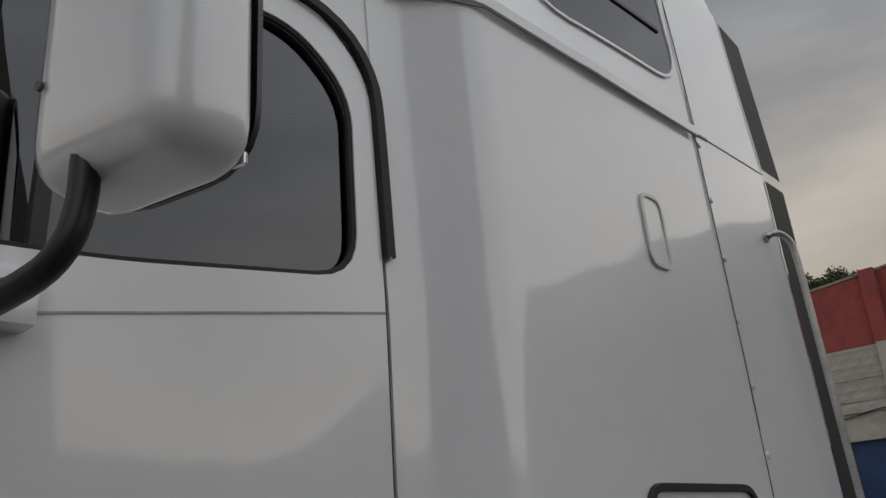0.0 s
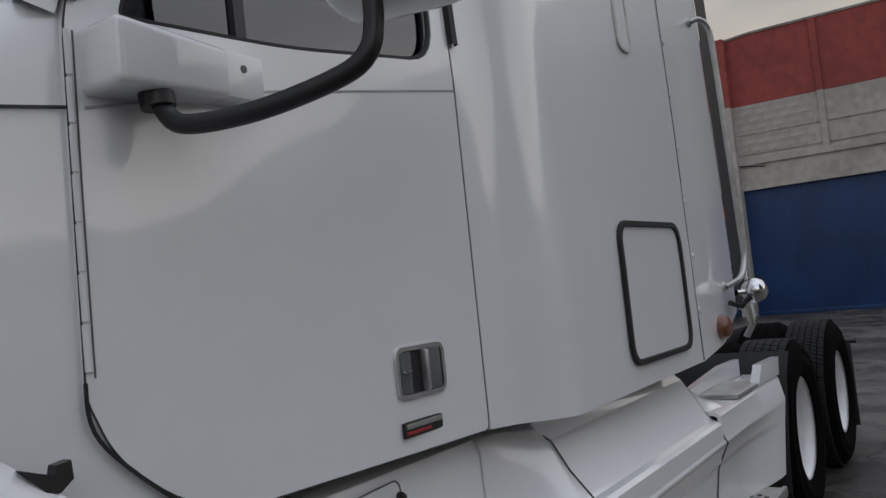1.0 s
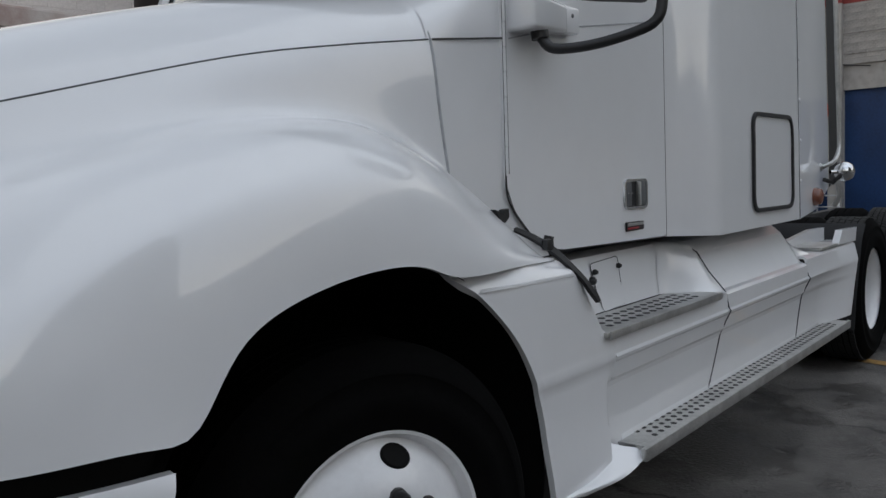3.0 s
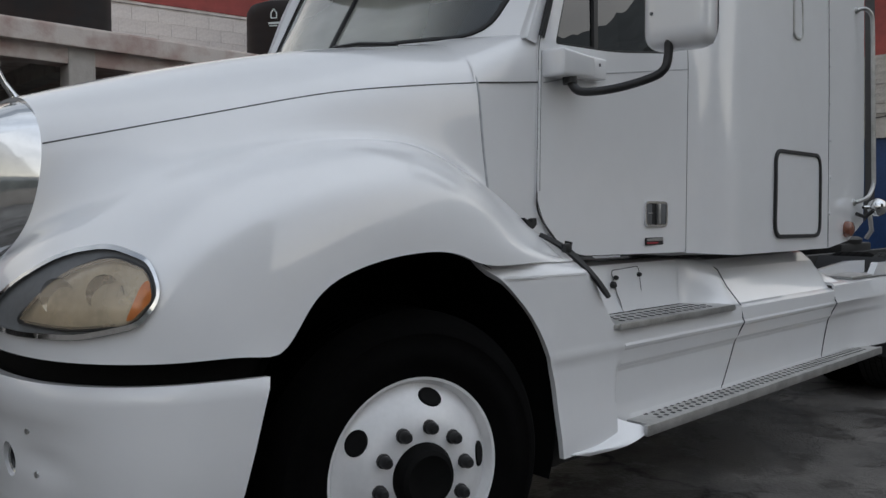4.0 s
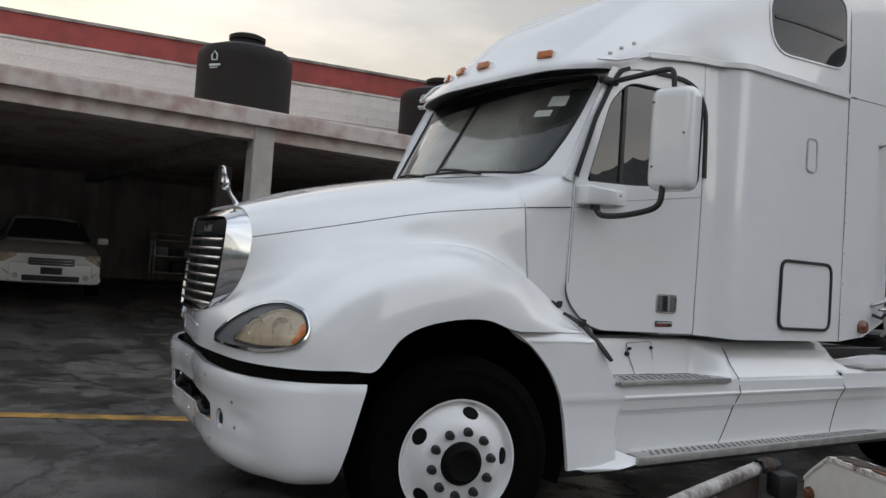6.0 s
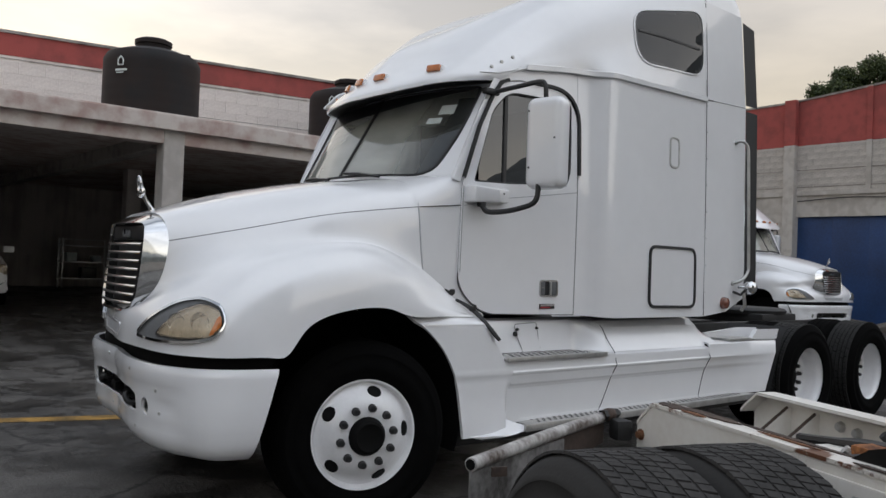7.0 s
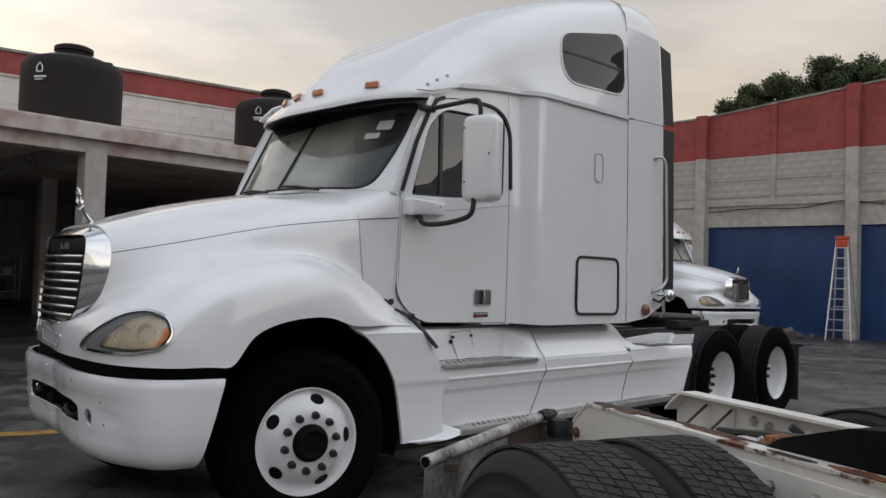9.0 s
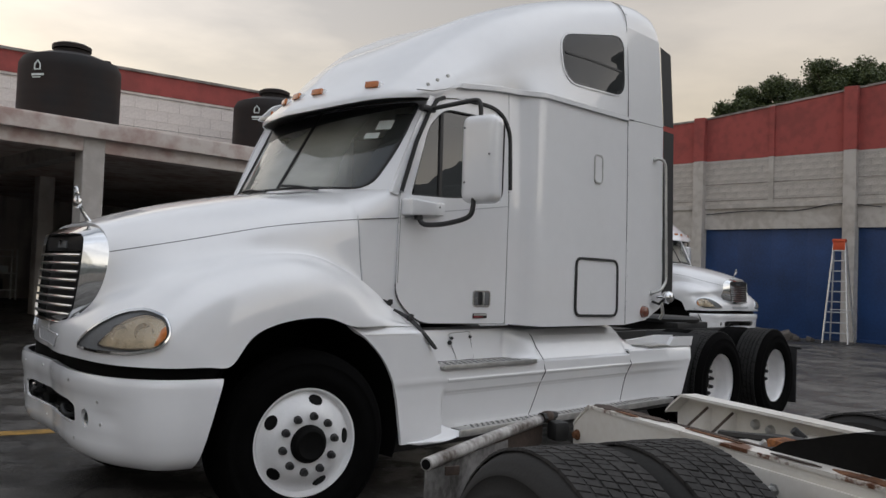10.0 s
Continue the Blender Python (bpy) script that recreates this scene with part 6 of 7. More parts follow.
xs = [-900, -300, -120, -60, -30] + list(np.arange(-20, 40.1, 2.0)) + [60, 120, 300, 900]
ys = [-900, -300, -120, -60, -30, -20, -14] + list(np.arange(-10, 24.1, 1.0)) + [40, 60, 120, 300, 900]
struct("ground", grid_bm([[(x, y, ground_z(x, y)) for x in xs] for y in ys]), GROUND, "dark worn concrete yard with stains", True)
ln = grid_bm([[(x, 2.44 - 0.345 * x + w_ + 0.01 * math.sin(x * 3.1), ground_z(x, 2.44 - 0.345 * x + w_) + 0.004) for x in np.arange(-6.0, 1.6, 0.25)] for w_ in (-0.10, 0.0, 0.10)])
struct("road_marking", ln, LINE, "worn yellow line painted on the yard")
ln = grid_bm([[(x + 0.25 * (y + 3), y, 0.004) for y in np.arange(-4.5, -0.4, 0.25)] for x in (4.35, 4.47)])
struct("road_marking", ln, LINE, "worn yellow bay line beside the truck")

# carport along the far side
FY = 6.85
SLAB_Z, BEAM_Z = 3.43, 3.03
struct("carport_roof", block((32.5, 13.2, 0.22), (-1.75, FY + 6.5, SLAB_Z - 0.10), 0.01), BEAM, "stained concrete carport roof slab")
struct("carport_beam", block((32.5, 0.30, 0.36), (-1.75, FY + 0.16, BEAM_Z + 0.18), 0.012), BEAM, "long stained concrete beam with peeling paint")
struct("carport_fascia", block((32.6, 0.10, 0.12), (-1.75, FY - 0.03, SLAB_Z - 0.03), 0.012), BEAM, "concrete slab edge")
for cx in (-12.6, -5.35, 1.98, 9.3, 14.2):
    for cy in (FY + 0.15, FY + 6.2):
        if cy > 9:
            cx += 1.5
        g = ground_z(cx, cy)
        struct("carport_column", block((0.31, 0.30, BEAM_Z - g + (0.42 if cy < 9 else 0.2)), (cx, cy - 0.006, (BEAM_Z + g) / 2 + (0.21 if cy < 9 else 0.1)), 0.02), WHITE_WALL, "square concrete carport column")
for cx in (-12.6, -5.35, 1.98, 9.3, 14.2):
    struct("carport_cross_beam", block((0.26, 12.2, 0.30), (cx, FY + 6.6, BEAM_Z + 0.12), 0.01), CONCRETE, "concrete cross beam")
struct("wall_north", block((32.5, 0.25, 3.4), (-1.75, FY + 12.9, 1.7), 0), INNER_WALL, "stained grey carport back wall")
struct("wall_west", block((0.25, 13, 3.3), (-18, FY + 6.4, 1.65), 0), INNER_WALL, "grey carport end wall")
struct("wall_partition", block((0.25, 13, 3.0), (8.6, FY + 6.6, 1.5), 0), INNER_WALL, "grey carport partition wall")


def upper_wall(x0, x1, y0, y1):
    """The wall that stands back on the carport roof: white courses under a red band."""
    a, b = Vector((x0, y0, 0)), Vector((x1, y1, 0))
    d = (b - a).normalized()
    nrm = Vector((d.y, -d.x, 0))
    length = (b - a).length
    mm = Matrix.Translation((a + b) / 2) @ Matrix.Rotation(math.atan2(d.y, d.x), 4, "Z")
    struct("wall_parapet", block((length, 0.24, 1.17), (0, 0, SLAB_Z + 0.59), 0.0, mm), ROOF_WALL, "dirty white block wall on the roof")
    struct("wall_red_band", block((length, 0.26, 0.38), (0, 0, SLAB_Z + 1.17 + 0.19), 0.006, mm), RED_WALL, "faded red band along the wall top")
    struct("wall_cap", block((length, 0.32, 0.05), (0, 0, SLAB_Z + 1.17 + 0.39), 0.006, mm), CONCRETE, "concrete wall cap")
    for k in (1, 3):
        struct("trim", block((length, 0.012, 0.010), (0, -0.128, SLAB_Z + 0.25 + k * 0.29), 0.0, mm), CONCRETE, "block course joint")


upper_wall(-17, 14, 13.2, 7.95)


def water_tank(at, r_=0.72, h=0.98):
    e = empty("water_tank", Matrix.Translation(at))
    prof = [(0.0, 0.0), (r_, 0.0), (r_ + 0.01, 0.03)]
    for k in range(5):
        z = 0.12 + k * (h - 0.2) / 5
        prof += [(r_, z), (r_ + 0.002, z + 0.05), (r_ + 0.002, z + 0.10), (r_, z + 0.14)]
    prof += [(r_, h - 0.02), (r_ * 0.93, h + 0.07), (r_ * 0.6, h + 0.16), (0.26, h + 0.20), (0.25, h + 0.20)]
    up = Matrix.Rotation(radians(-90), 4, "X")
    body = part("tank_body", lathe(prof, 48, up), TANK, e)
    part("tank_lid", lathe([(0.25, h + 0.18), (0.25, h + 0.26), (0.28, h + 0.27), (0.28, h + 0.33), (0.22, h + 0.36), (0, h + 0.37)], 32, up), TANK, e)
    part("pipe_stub", lathe([(0.07, h + 0.05), (0.07, h + 0.17), (0, h + 0.17)], 16, Matrix.Translation((0.45, -0.2, 0)) @ up), TANK, e)
    a = radians(213)
    mm = Matrix.Rotation(a + math.pi / 2, 4, "Z")
    for pts in ([(-0.045, 0.66), (-0.045, 0.735), (0, 0.79), (0.045, 0.735), (0.045, 0.66), (-0.045, 0.66)],):
        part("printed_mark", tube([mm @ Vector((x, -r_ - 0.016, z + h * 0.12)) for x, z in pts], 0.010, 6), STICKER, body, "white printed house-shaped mark")
    part("printed_bar", block((0.20, 0.006, 0.03), (0.01, -r_ - 0.012, 0.655 + h * 0.05), 0, mm), STICKER, body, "white printed bar")
    part("printed_bar", block((0.13, 0.006, 0.014), (-0.01, -r_ - 0.012, 0.615 + h * 0.05), 0, mm), STICKER, body, "white printed bar")
    return tagged(e, "large black plastic water tank standing on the carport roof", "water tank", "tanks on the roof")


water_tank((2.02, 8.0, SLAB_Z + 0.01))
water_tank((5.68, 8.0, SLAB_Z + 0.01))

# building with blue doors on the far right
WX = 22.9
def wall_top(y):
    return lerp_at(y, [2.6, 8.3], [7.62, 7.12])


def slab_x(x0, x1, outline):
    return prism(outline, x0, x1, lambda u, v, w: (w, u, v))


struct("wall_east", slab_x(WX, WX + 0.4, [(-2.2, 3.4), (14, 3.4), (14, 5.70), (-2.2, 5.70)]), WHITE_WALL, "dirty white block wall over the blue doors")
struct("wall_east_low", slab_x(WX, WX + 0.4, [(8.3, 0), (14, 0), (14, 3.4), (8.3, 3.4)]), WHITE_WALL, "dirty white wall")
struct("wall_east_band", slab_x(WX - 0.01, WX + 0.41, [(-2.2, 5.70), (14, 5.70), (14, 7.0), (8.3, 7.10), (2.6, 7.60), (-2.2, 7.60)]), RED_WALL, "faded red band along the building")
struct("wall_east_cap", slab_x(WX - 0.04, WX + 0.44, [(14, 7.0), (8.3, 7.10), (2.6, 7.60), (-2.2, 7.60), (-2.2, 7.66), (2.6, 7.66), (8.3, 7.16), (14, 7.06)]), CONCRETE, "concrete wall cap")
struct("lintel_east", block((0.5, 16.2, 0.16), (WX + 0.19, 5.9, 4.15), 0.02), WHITE_WALL, "concrete lintel over the blue doors")
for k, z in enumerate((4.35, 4.9)):
    struct("trim", block((0.02, 16.2, 0.03), (WX - 0.012, 5.9, z), 0), CONCRETE, "block course joint")
y = 8.25
k = 0
while y > -2:
    struct("pillar", block((0.34, 0.36, wall_top(y) + 0.04), (WX - 0.06, y, wall_top(y) / 2 + 0.02), 0.02), WHITE_WALL, "wall pillar")
    struct("pillar_band", block((0.352, 0.372, wall_top(y) - 5.65), (WX - 0.062, y, wall_top(y) / 2 + 2.875), 0.012), RED_WALL, "red top of the wall pillar")
    struct("wall_rib", block((0.06, 0.16, wall_top(y - 2.4) - 4.2), (WX - 0.03, y - 2.4, wall_top(y - 2.4) / 2 + 2.1), 0.01), WHITE_WALL, "thin wall rib")
    struct("rib_band", block((0.07, 0.17, wall_top(y - 2.4) - 5.72), (WX - 0.03, y - 2.4, wall_top(y - 2.4) / 2 + 2.85), 0.01), RED_WALL, "red top of the wall rib")
    if k < 6:
        d = empty("shop_door", Matrix.Translation((WX + 0.12, y - 2.4, 0)))
        for j in range(4):
            part("door_panel", block((0.03, 1.106, 3.42), (0, -1.66 + j * 1.107, 1.72), 0.0008), BLUE_DOOR, d)
        part("door_rail", block((0.06, 4.44, 0.10), (-0.01, 0, 0.05), 0.01), BLUE_DOOR, d)
        tagged(d, "wide dark blue metal shop door, shut", "door", "blue doors", "structure")
    y -= 4.8
    k += 1
cab = part("cable", tube([(WX - 0.05, 8.0, 3.9), (WX - 0.06, 6.5, 3.98), (WX - 0.06, 5.0, 3.95), (WX - 0.06, 3.8, 4.12), (WX - 0.06, 2.6, 3.98)], 0.015, 6, 30), BLACK)
tagged(cab, "thin black cable strung along the wall", "cable")


def step_ladder(at, turn):
    e = empty("step_ladder", Matrix.Translation(at) @ Matrix.Rotation(radians(turn), 4, "Z"))
    H = 2.95
    for s in (-1, 1):
        part("side_rail", tube([(0.45, 0.33 * s, 0), (0.02, 0.14 * s, H)], 0.026, 6), ALU, e)
        part("rear_rail", tube([(-0.75, 0.33 * s, 0), (-0.06, 0.15 * s, H)], 0.022, 6), ALU, e)
    for k in range(9):
        z = 0.3 + k * 0.295
        f = z / H
        part("rung", block((0.09, 2 * (0.33 - 0.19 * f), 0.03), (0.45 - 0.43 * f, 0, z), 0.005), ALU, e)
    part("rear_brace", tube([(-0.5, -0.31, 0.95), (-0.5, 0.31, 0.95)], 0.015, 6), ALU, e)
    part("top_cap", block((0.22, 0.36, 0.10), (0, 0, H), 0.02), ORANGE, e, "orange plastic top cap")
    part("cap_skirt", block((0.05, 0.32, 0.24), (0.07, 0, H - 0.15), 0.01), ORANGE, e)
    return tagged(e, "tall aluminium step ladder with an orange top by the doors", "ladder")


step_ladder((22.0, 3.46, 0.0), 189)


RUBBLE = material("dirty_rubble", (0.13, 0.115, 0.10), 0.9, vary=0.4, scale=4, fine=30, bump=0.006, tint=(0.07, 0.06, 0.05))


def rubble():
    rng = random.Random(4)
    bm = bmesh.new()
    for k in range(26):
        s = rng.uniform(0.15, 0.55)
        block((s, s * rng.uniform(0.6, 1.3), s * rng.uniform(0.4, 0.8)), (0, 0, 0), s * 0.12, Matrix.Translation((21.6 + rng.uniform(-0.5, 0.8), 5.6 + rng.uniform(-1.5, 2.3), s * 0.22)) @ Euler([rng.uniform(-0.4, 0.4) for _ in range(3)]).to_matrix().to_4x4(), bm)
    tagged(part("rubble_heap", bm, RUBBLE, None, "low heap of grey rubble before the blue door"), category="rubble", kind="stuff")


rubble()


# ---- the bare chassis beside the truck ----
def rusty_paint(name, level):
    """Old white paint flaking off to rust."""
    m = material(name, (0.74, 0.72, 0.68), 0.42, vary=0.06, scale=2, fine=30, bump=0.001, tint=(0.70, 0.66, 0.60))
    n, l = m.node_tree.nodes, m.node_tree.links
    b = n["Principled BSDF"]
    old = b.inputs["Base Color"].links[0].from_socket
    co = n.new("ShaderNodeTexCoord")
    no = n.new("ShaderNodeTexNoise")
    no.inputs["Scale"].default_value, no.inputs["Detail"].default_value, no.inputs["Roughness"].default_value = 5.0, 9, 0.68
    l.new(co.outputs["Object"], no.inputs["Vector"])
    rp = n.new("ShaderNodeValToRGB")
    rp.color_ramp.elements[0].position, rp.color_ramp.elements[0].color = level, (0, 0, 0, 1)
    rp.color_ramp.elements[1].position, rp.color_ramp.elements[1].color = level + 0.05, (1, 1, 1, 1)
    l.new(no.outputs["Fac"], rp.inputs[0])
    mx = n.new("ShaderNodeMix")
    mx.data_type = "RGBA"
    mx.inputs[7].default_value = (0.13, 0.055, 0.028, 1)
    l.new(rp.outputs[0], mx.inputs[0])
    l.new(old, mx.inputs[6])
    l.new(mx.outputs[2], b.inputs["Base Color"])
    return m


ORANGE_RUST = material("orange_rust", (0.34, 0.13, 0.04), 0.85, vary=0.6, scale=14, fine=70, bump=0.004, tint=(0.09, 0.035, 0.02))
RAIL_PAINT = rusty_paint("rail_paint", 0.66)
FLANGE_PAINT = rusty_paint("flaking_flange_paint", 0.535)
GRIME = material("brown_grime", (0.06, 0.04, 0.03), 0.8, vary=0.5, scale=9, fine=60, bump=0.003)

HANGER = material("worn_hanger_paint", (0.42, 0.41, 0.40), 0.5, vary=0.5, scale=9, fine=50, bump=0.002, tint=(0.14, 0.10, 0.08))
GREASE = material("black_grease", (0.006, 0.0055, 0.005), 0.75, spec=0.15, vary=0.4, scale=12, fine=60, bump=0.004)
FLAP_GREY = material("dirty_grey_flap", (0.16, 0.155, 0.15), 0.7, vary=0.45, scale=5, fine=40, bump=0.002, tint=(0.05, 0.045, 0.04))


def flake(x0, x1, ya, yb, z, seed, rough=0.35):
    """Thin scale of rust with an uneven outline."""
    rnd = random.Random(seed)
    n = max(6, int(abs(x1 - x0) / 0.018))
    mid, half = (ya + yb) / 2, abs(yb - ya) / 2
    up, dn = [], []
    for k in range(n + 1):
        u = k / n
        x = x0 + (x1 - x0) * u
        e = min(1, 4 * u + 0.15, 4 * (1 - u) + 0.15)
        up.append((x, mid + half * e * (1 - rough * rnd.random())))
        dn.append((x, mid - half * e * (1 - rough * rnd.random())))
    bm = bmesh.new()
    for (xa, a1), (_, a0), (xb, c1), (_, c0) in zip(up, dn, up[1:], dn[1:]):
        v = [bm.verts.new(p) for p in ((xa, a0, z), (xb, c0, z), (xb, c1, z), (xa, a1, z), (xa, a0, z + 0.003), (xb, c0, z + 0.003), (xb, c1, z + 0.003), (xa, a1, z + 0.003))]
        for c in ((4, 5, 6, 7), (0, 1, 5, 4), (2, 3, 7, 6), (3, 0, 4, 7), (1, 2, 6, 5)):
            bm.faces.new([v[i] for i in c])
    return bm


def build_chassis():
    """A tractor chassis seen from its rear end; local +x points to its rear, +y to its left."""
    e = empty("truck_chassis", Matrix.Translation((0.085, -2.825, 0)) @ Matrix.Rotation(radians(68.5), 4, "Z"))
    tagged(e, "bare white rusty truck chassis with worn dual tyres", "truck chassis")
    TOP, FAR = 0.95, -0.715
    for y0, s in ((0.0, -1), (FAR, 1)):
        o = 0.0 if s < 0 else 0.20                          # far rail shifted rearward to fit the camera's view
        web = [(-5.5, TOP - 0.27), (o - 0.05, TOP - 0.27), (o, TOP - 0.22), (o, TOP - 0.085), (o - 0.03, TOP - 0.06), (o - 0.10, TOP - 0.005), (-5.5, TOP - 0.005)]
        rail = part("frame_rail", prism(web, y0, y0 + 0.012 * s, lambda u, v, w: (u, w, v)), RAIL_PAINT, e, "white channel frame rail with rusty edges", smooth=False)
        fl = bmesh.new()
        top_e = [(-5.5, 0.0), (-0.62, 0.0), (o - 0.10, 0.0), (o - 0.03, -0.055), (o, -0.085)]
        for (xa, za), (xb, zb) in zip(top_e, top_e[1:]):
            q = [fl.verts.new((x, y0 + yy * s, TOP + z + h)) for x, z in ((xa, za), (xb, zb)) for yy in (-0.004, 0.085) for h in (-0.012, 0.0)]
            for c in ((0, 1, 5, 4), (2, 3, 7, 6), (1, 3, 7, 5), (0, 2, 6, 4), (0, 1, 3, 2), (4, 5, 7, 6)):
                fl.faces.new([q[k] for k in c])
        part("top_flange", fl, FLANGE_PAINT if s < 0 else RAIL_PAINT, rail, "flange with paint flaking to rust" if s < 0 else "", smooth=False)
        part("bottom_flange", block((5.4, 0.085, 0.012), (-2.75, y0 + 0.043 * s, TOP - 0.27), 0.002), RAIL_PAINT, rail)
        if s < 0:
            for k, (xa, xb, ya, yb, mat) in enumerate(((-0.10, -0.26, 0.0, -0.075, GRIME), (-0.20, -0.52, -0.028, -0.085, GRIME), (-0.26, -0.40, 0.002, -0.022, RUST), (-0.50, -0.98, -0.058, -0.084, GRIME), (-0.62, -0.88, -0.030, -0.046, RUST), (-1.02, -1.20, 0.0, -0.022, GRIME), (-1.22, -1.48, 0.0, -0.06, RUST), (-1.40, -1.75, -0.02, -0.085, GRIME), (-1.60, -1.95, 0.0, -0.05, RUST))):
                part("rail_rust", flake(xa, xb, ya, yb, TOP + 0.0005 + 0.0012 * (k % 3), 40 + k), mat, rail)
        part("splice_plate", block((1.5, 0.012, 0.22), (-1.64, y0 - 0.008 * s, TOP - 0.15), 0.004), RAIL_PAINT, rail)
        for x, z in ((-0.92, 0.09), (-0.88, 0.16), (-0.94, 0.15), (-1.06, 0.09), (-1.08, 0.18), (-1.22, 0.09), (-1.24, 0.19), (-1.38, 0.09)):
            part("flange_nut", lathe([(0.019, 0), (0.019, 0.004), (0.0135, 0.006), (0.0125, 0.017), (0.007, 0.021), (0, 0.021)], 6, Matrix.Translation((x, y0 - 0.014 * s, TOP - z)) @ Matrix.Rotation(0 if s > 0 else math.pi, 4, "Z")), GRIME if z > 0.1 else STEEL, rail)
        for k, (x, z) in enumerate(((-0.03, 0.13), (-0.50, 0.10), (-0.72, 0.17), (-1.9, 0.12), (-2.3, 0.18))):
            part("bolt", lathe([(0.022, 0), (0.022, 0.005), (0.014, 0.007), (0.014, 0.018), (0, 0.019)], 8, Matrix.Translation((x, y0 + 0.001 * -s, TOP - z)) @ Matrix.Rotation(0 if s > 0 else math.pi, 4, "Z")), STEEL if k % 3 else RUST, rail)
    for x in (-0.62, -1.3, -2.6):
        part("cross_member", block((0.10, -FAR - 0.03, 0.17), (x, FAR / 2, TOP - 0.14), 0.01), RAIL_PAINT, e)
    for x in (-0.02, -0.17):
        g = part("gusset", prism([(FAR + 0.012, TOP - 0.25), (FAR + 0.27, TOP - 0.25), (FAR + 0.25, TOP - 0.20), (FAR + 0.03, TOP - 0.045), (FAR + 0.012, TOP - 0.045)], x, x + 0.009, lambda u, v, w: (w, u, v)), RAIL_PAINT, e, smooth=False)
        part("rusty_edge", tube([(x + 0.004, FAR + 0.25, TOP - 0.198), (x + 0.004, FAR + 0.03, TOP - 0.043)], 0.006, 6), GRIME, g)
    for k, (x, z) in enumerate(((-0.28, 0.07), (-0.36, 0.08), (-0.72, 0.10), (-0.86, 0.06), (-1.1, 0.12), (-1.35, 0.09))):
        part("inner_bolt", lathe([(0.022, 0), (0.022, 0.006), (0.014, 0.02), (0, 0.021)], 8, Matrix.Translation((x, FAR + 0.013, TOP - z)) @ Matrix.Rotation(math.pi, 4, "Z")), STEEL, e)
    part("air_line", tube([(-0.45, -0.35, TOP - 0.06), (-0.8, -0.40, TOP - 0.03), (-1.1, -0.50, TOP - 0.05), (-1.6, -0.52, TOP - 0.02)], 0.014, 6, 24), BLACK, e)
    part("air_line", tube([(-0.5, -0.55, TOP - 0.10), (-0.9, -0.58, TOP - 0.05), (-1.3, -0.62, TOP - 0.08)], 0.012, 6, 20), BLACK, e)
    part("air_line", tube([(-0.7, -0.15, TOP - 0.07), (-0.95, -0.30, TOP - 0.02), (-1.25, -0.25, TOP - 0.05)], 0.012, 6, 20), BLACK, e)
    for k, (x, y) in enumerate(((-0.62, -0.62), (-0.9, -0.56), (-1.15, -0.60), (-0.78, -0.30))):
        part("fitting", tube([(x, y, TOP - 0.08), (x + 0.03, y + 0.05, TOP - 0.03)], 0.016, 8), STEEL if k % 2 else FRAME_BLACK, e)
    # brown plate added between the rails to darken the gap
    part("grease_mat", block((1.1, 0.62, 0.02), (-1.35, FAR / 2, TOP - 0.22), 0.005), GRIME, e)
    part("valve", block((0.08, 0.09, 0.08), (-0.80, -0.30, TOP - 0.05), 0.018), ORANGE_RUST, e, "rusty orange valve block")
    part("rust_bed", block((0.26, 0.10, 0.03), (-1.20, -0.14, TOP + 0.012), 0.012), ORANGE_RUST, e, "rusty bed under the fifth wheel")
    part("hose", tube([(-0.30, -0.58, TOP - 0.13), (-0.55, -0.54, TOP - 0.08), (-0.85, -0.50, TOP - 0.06), (-1.25, -0.46, TOP - 0.08)], 0.028, 10, 30), BLACK, e, "thick black hose")
    part("air_tank", tube([(-1.0, -0.10, TOP - 0.17), (-1.0, -0.62, TOP - 0.17)], 0.09, 16), FRAME_BLACK, e)
    fw = part("fifth_wheel", prism(rounded([(-2.6, FAR - 0.12), (-2.6, 0.10), (-1.75, 0.08), (-1.42, -0.10), (-1.65, -0.36), (-1.35, -0.62), (-1.75, FAR - 0.1)], 0.08), 0.05, 0.09, lambda u, v, w: (u, v, TOP + w + (u + 1.3) * -0.05)), GREASE, e, "greasy black fifth wheel")
    part("fifth_wheel_stand", block((0.55, 0.80, 0.06), (-1.72, FAR / 2, TOP + 0.035), 0.015), GRIME, fw)
    part("fifth_wheel_ramp", prism([(-0.95, 0.94), (-1.02, 0.985), (-1.25, 1.055), (-1.9, 1.12), (-1.9, 0.94)], -0.34, -0.06, lambda u, v, w: (u, w - 0.25 * (u + 0.97) * -0.2, v)), GREASE, e, "greasy black ramp of the fifth wheel")
    part("fifth_wheel_ramp", prism([(-0.90, 0.94), (-0.98, 0.985), (-1.2, 1.055), (-1.9, 1.11), (-1.9, 0.94)], FAR + 0.02, -0.42, lambda u, v, w: (u, w, v)), GREASE, e, "greasy black ramp of the fifth wheel")
    # mud flap hangers
    for s, y0 in ((1, 0.0), (-1, FAR)):
        if s < 0:
            continue
        h = part("flap_hanger", block((0.075, 0.07, 0.08), (0.045, y0 + 0.045, TOP - 0.125), 0.018), FRAME_BLACK, e)
        part("hanger_clamp", lathe([(0.0, -0.03), (0.016, -0.028), (0.024, -0.018), (0.025, 0.0), (0.023, 0.02), (0.017, 0.028), (0.0, 0.03)], 14, Matrix.Translation((0.085, y0 + 0.075, TOP - 0.075)) @ Matrix.Rotation(radians(25), 4, "Z")), GRIME, h)
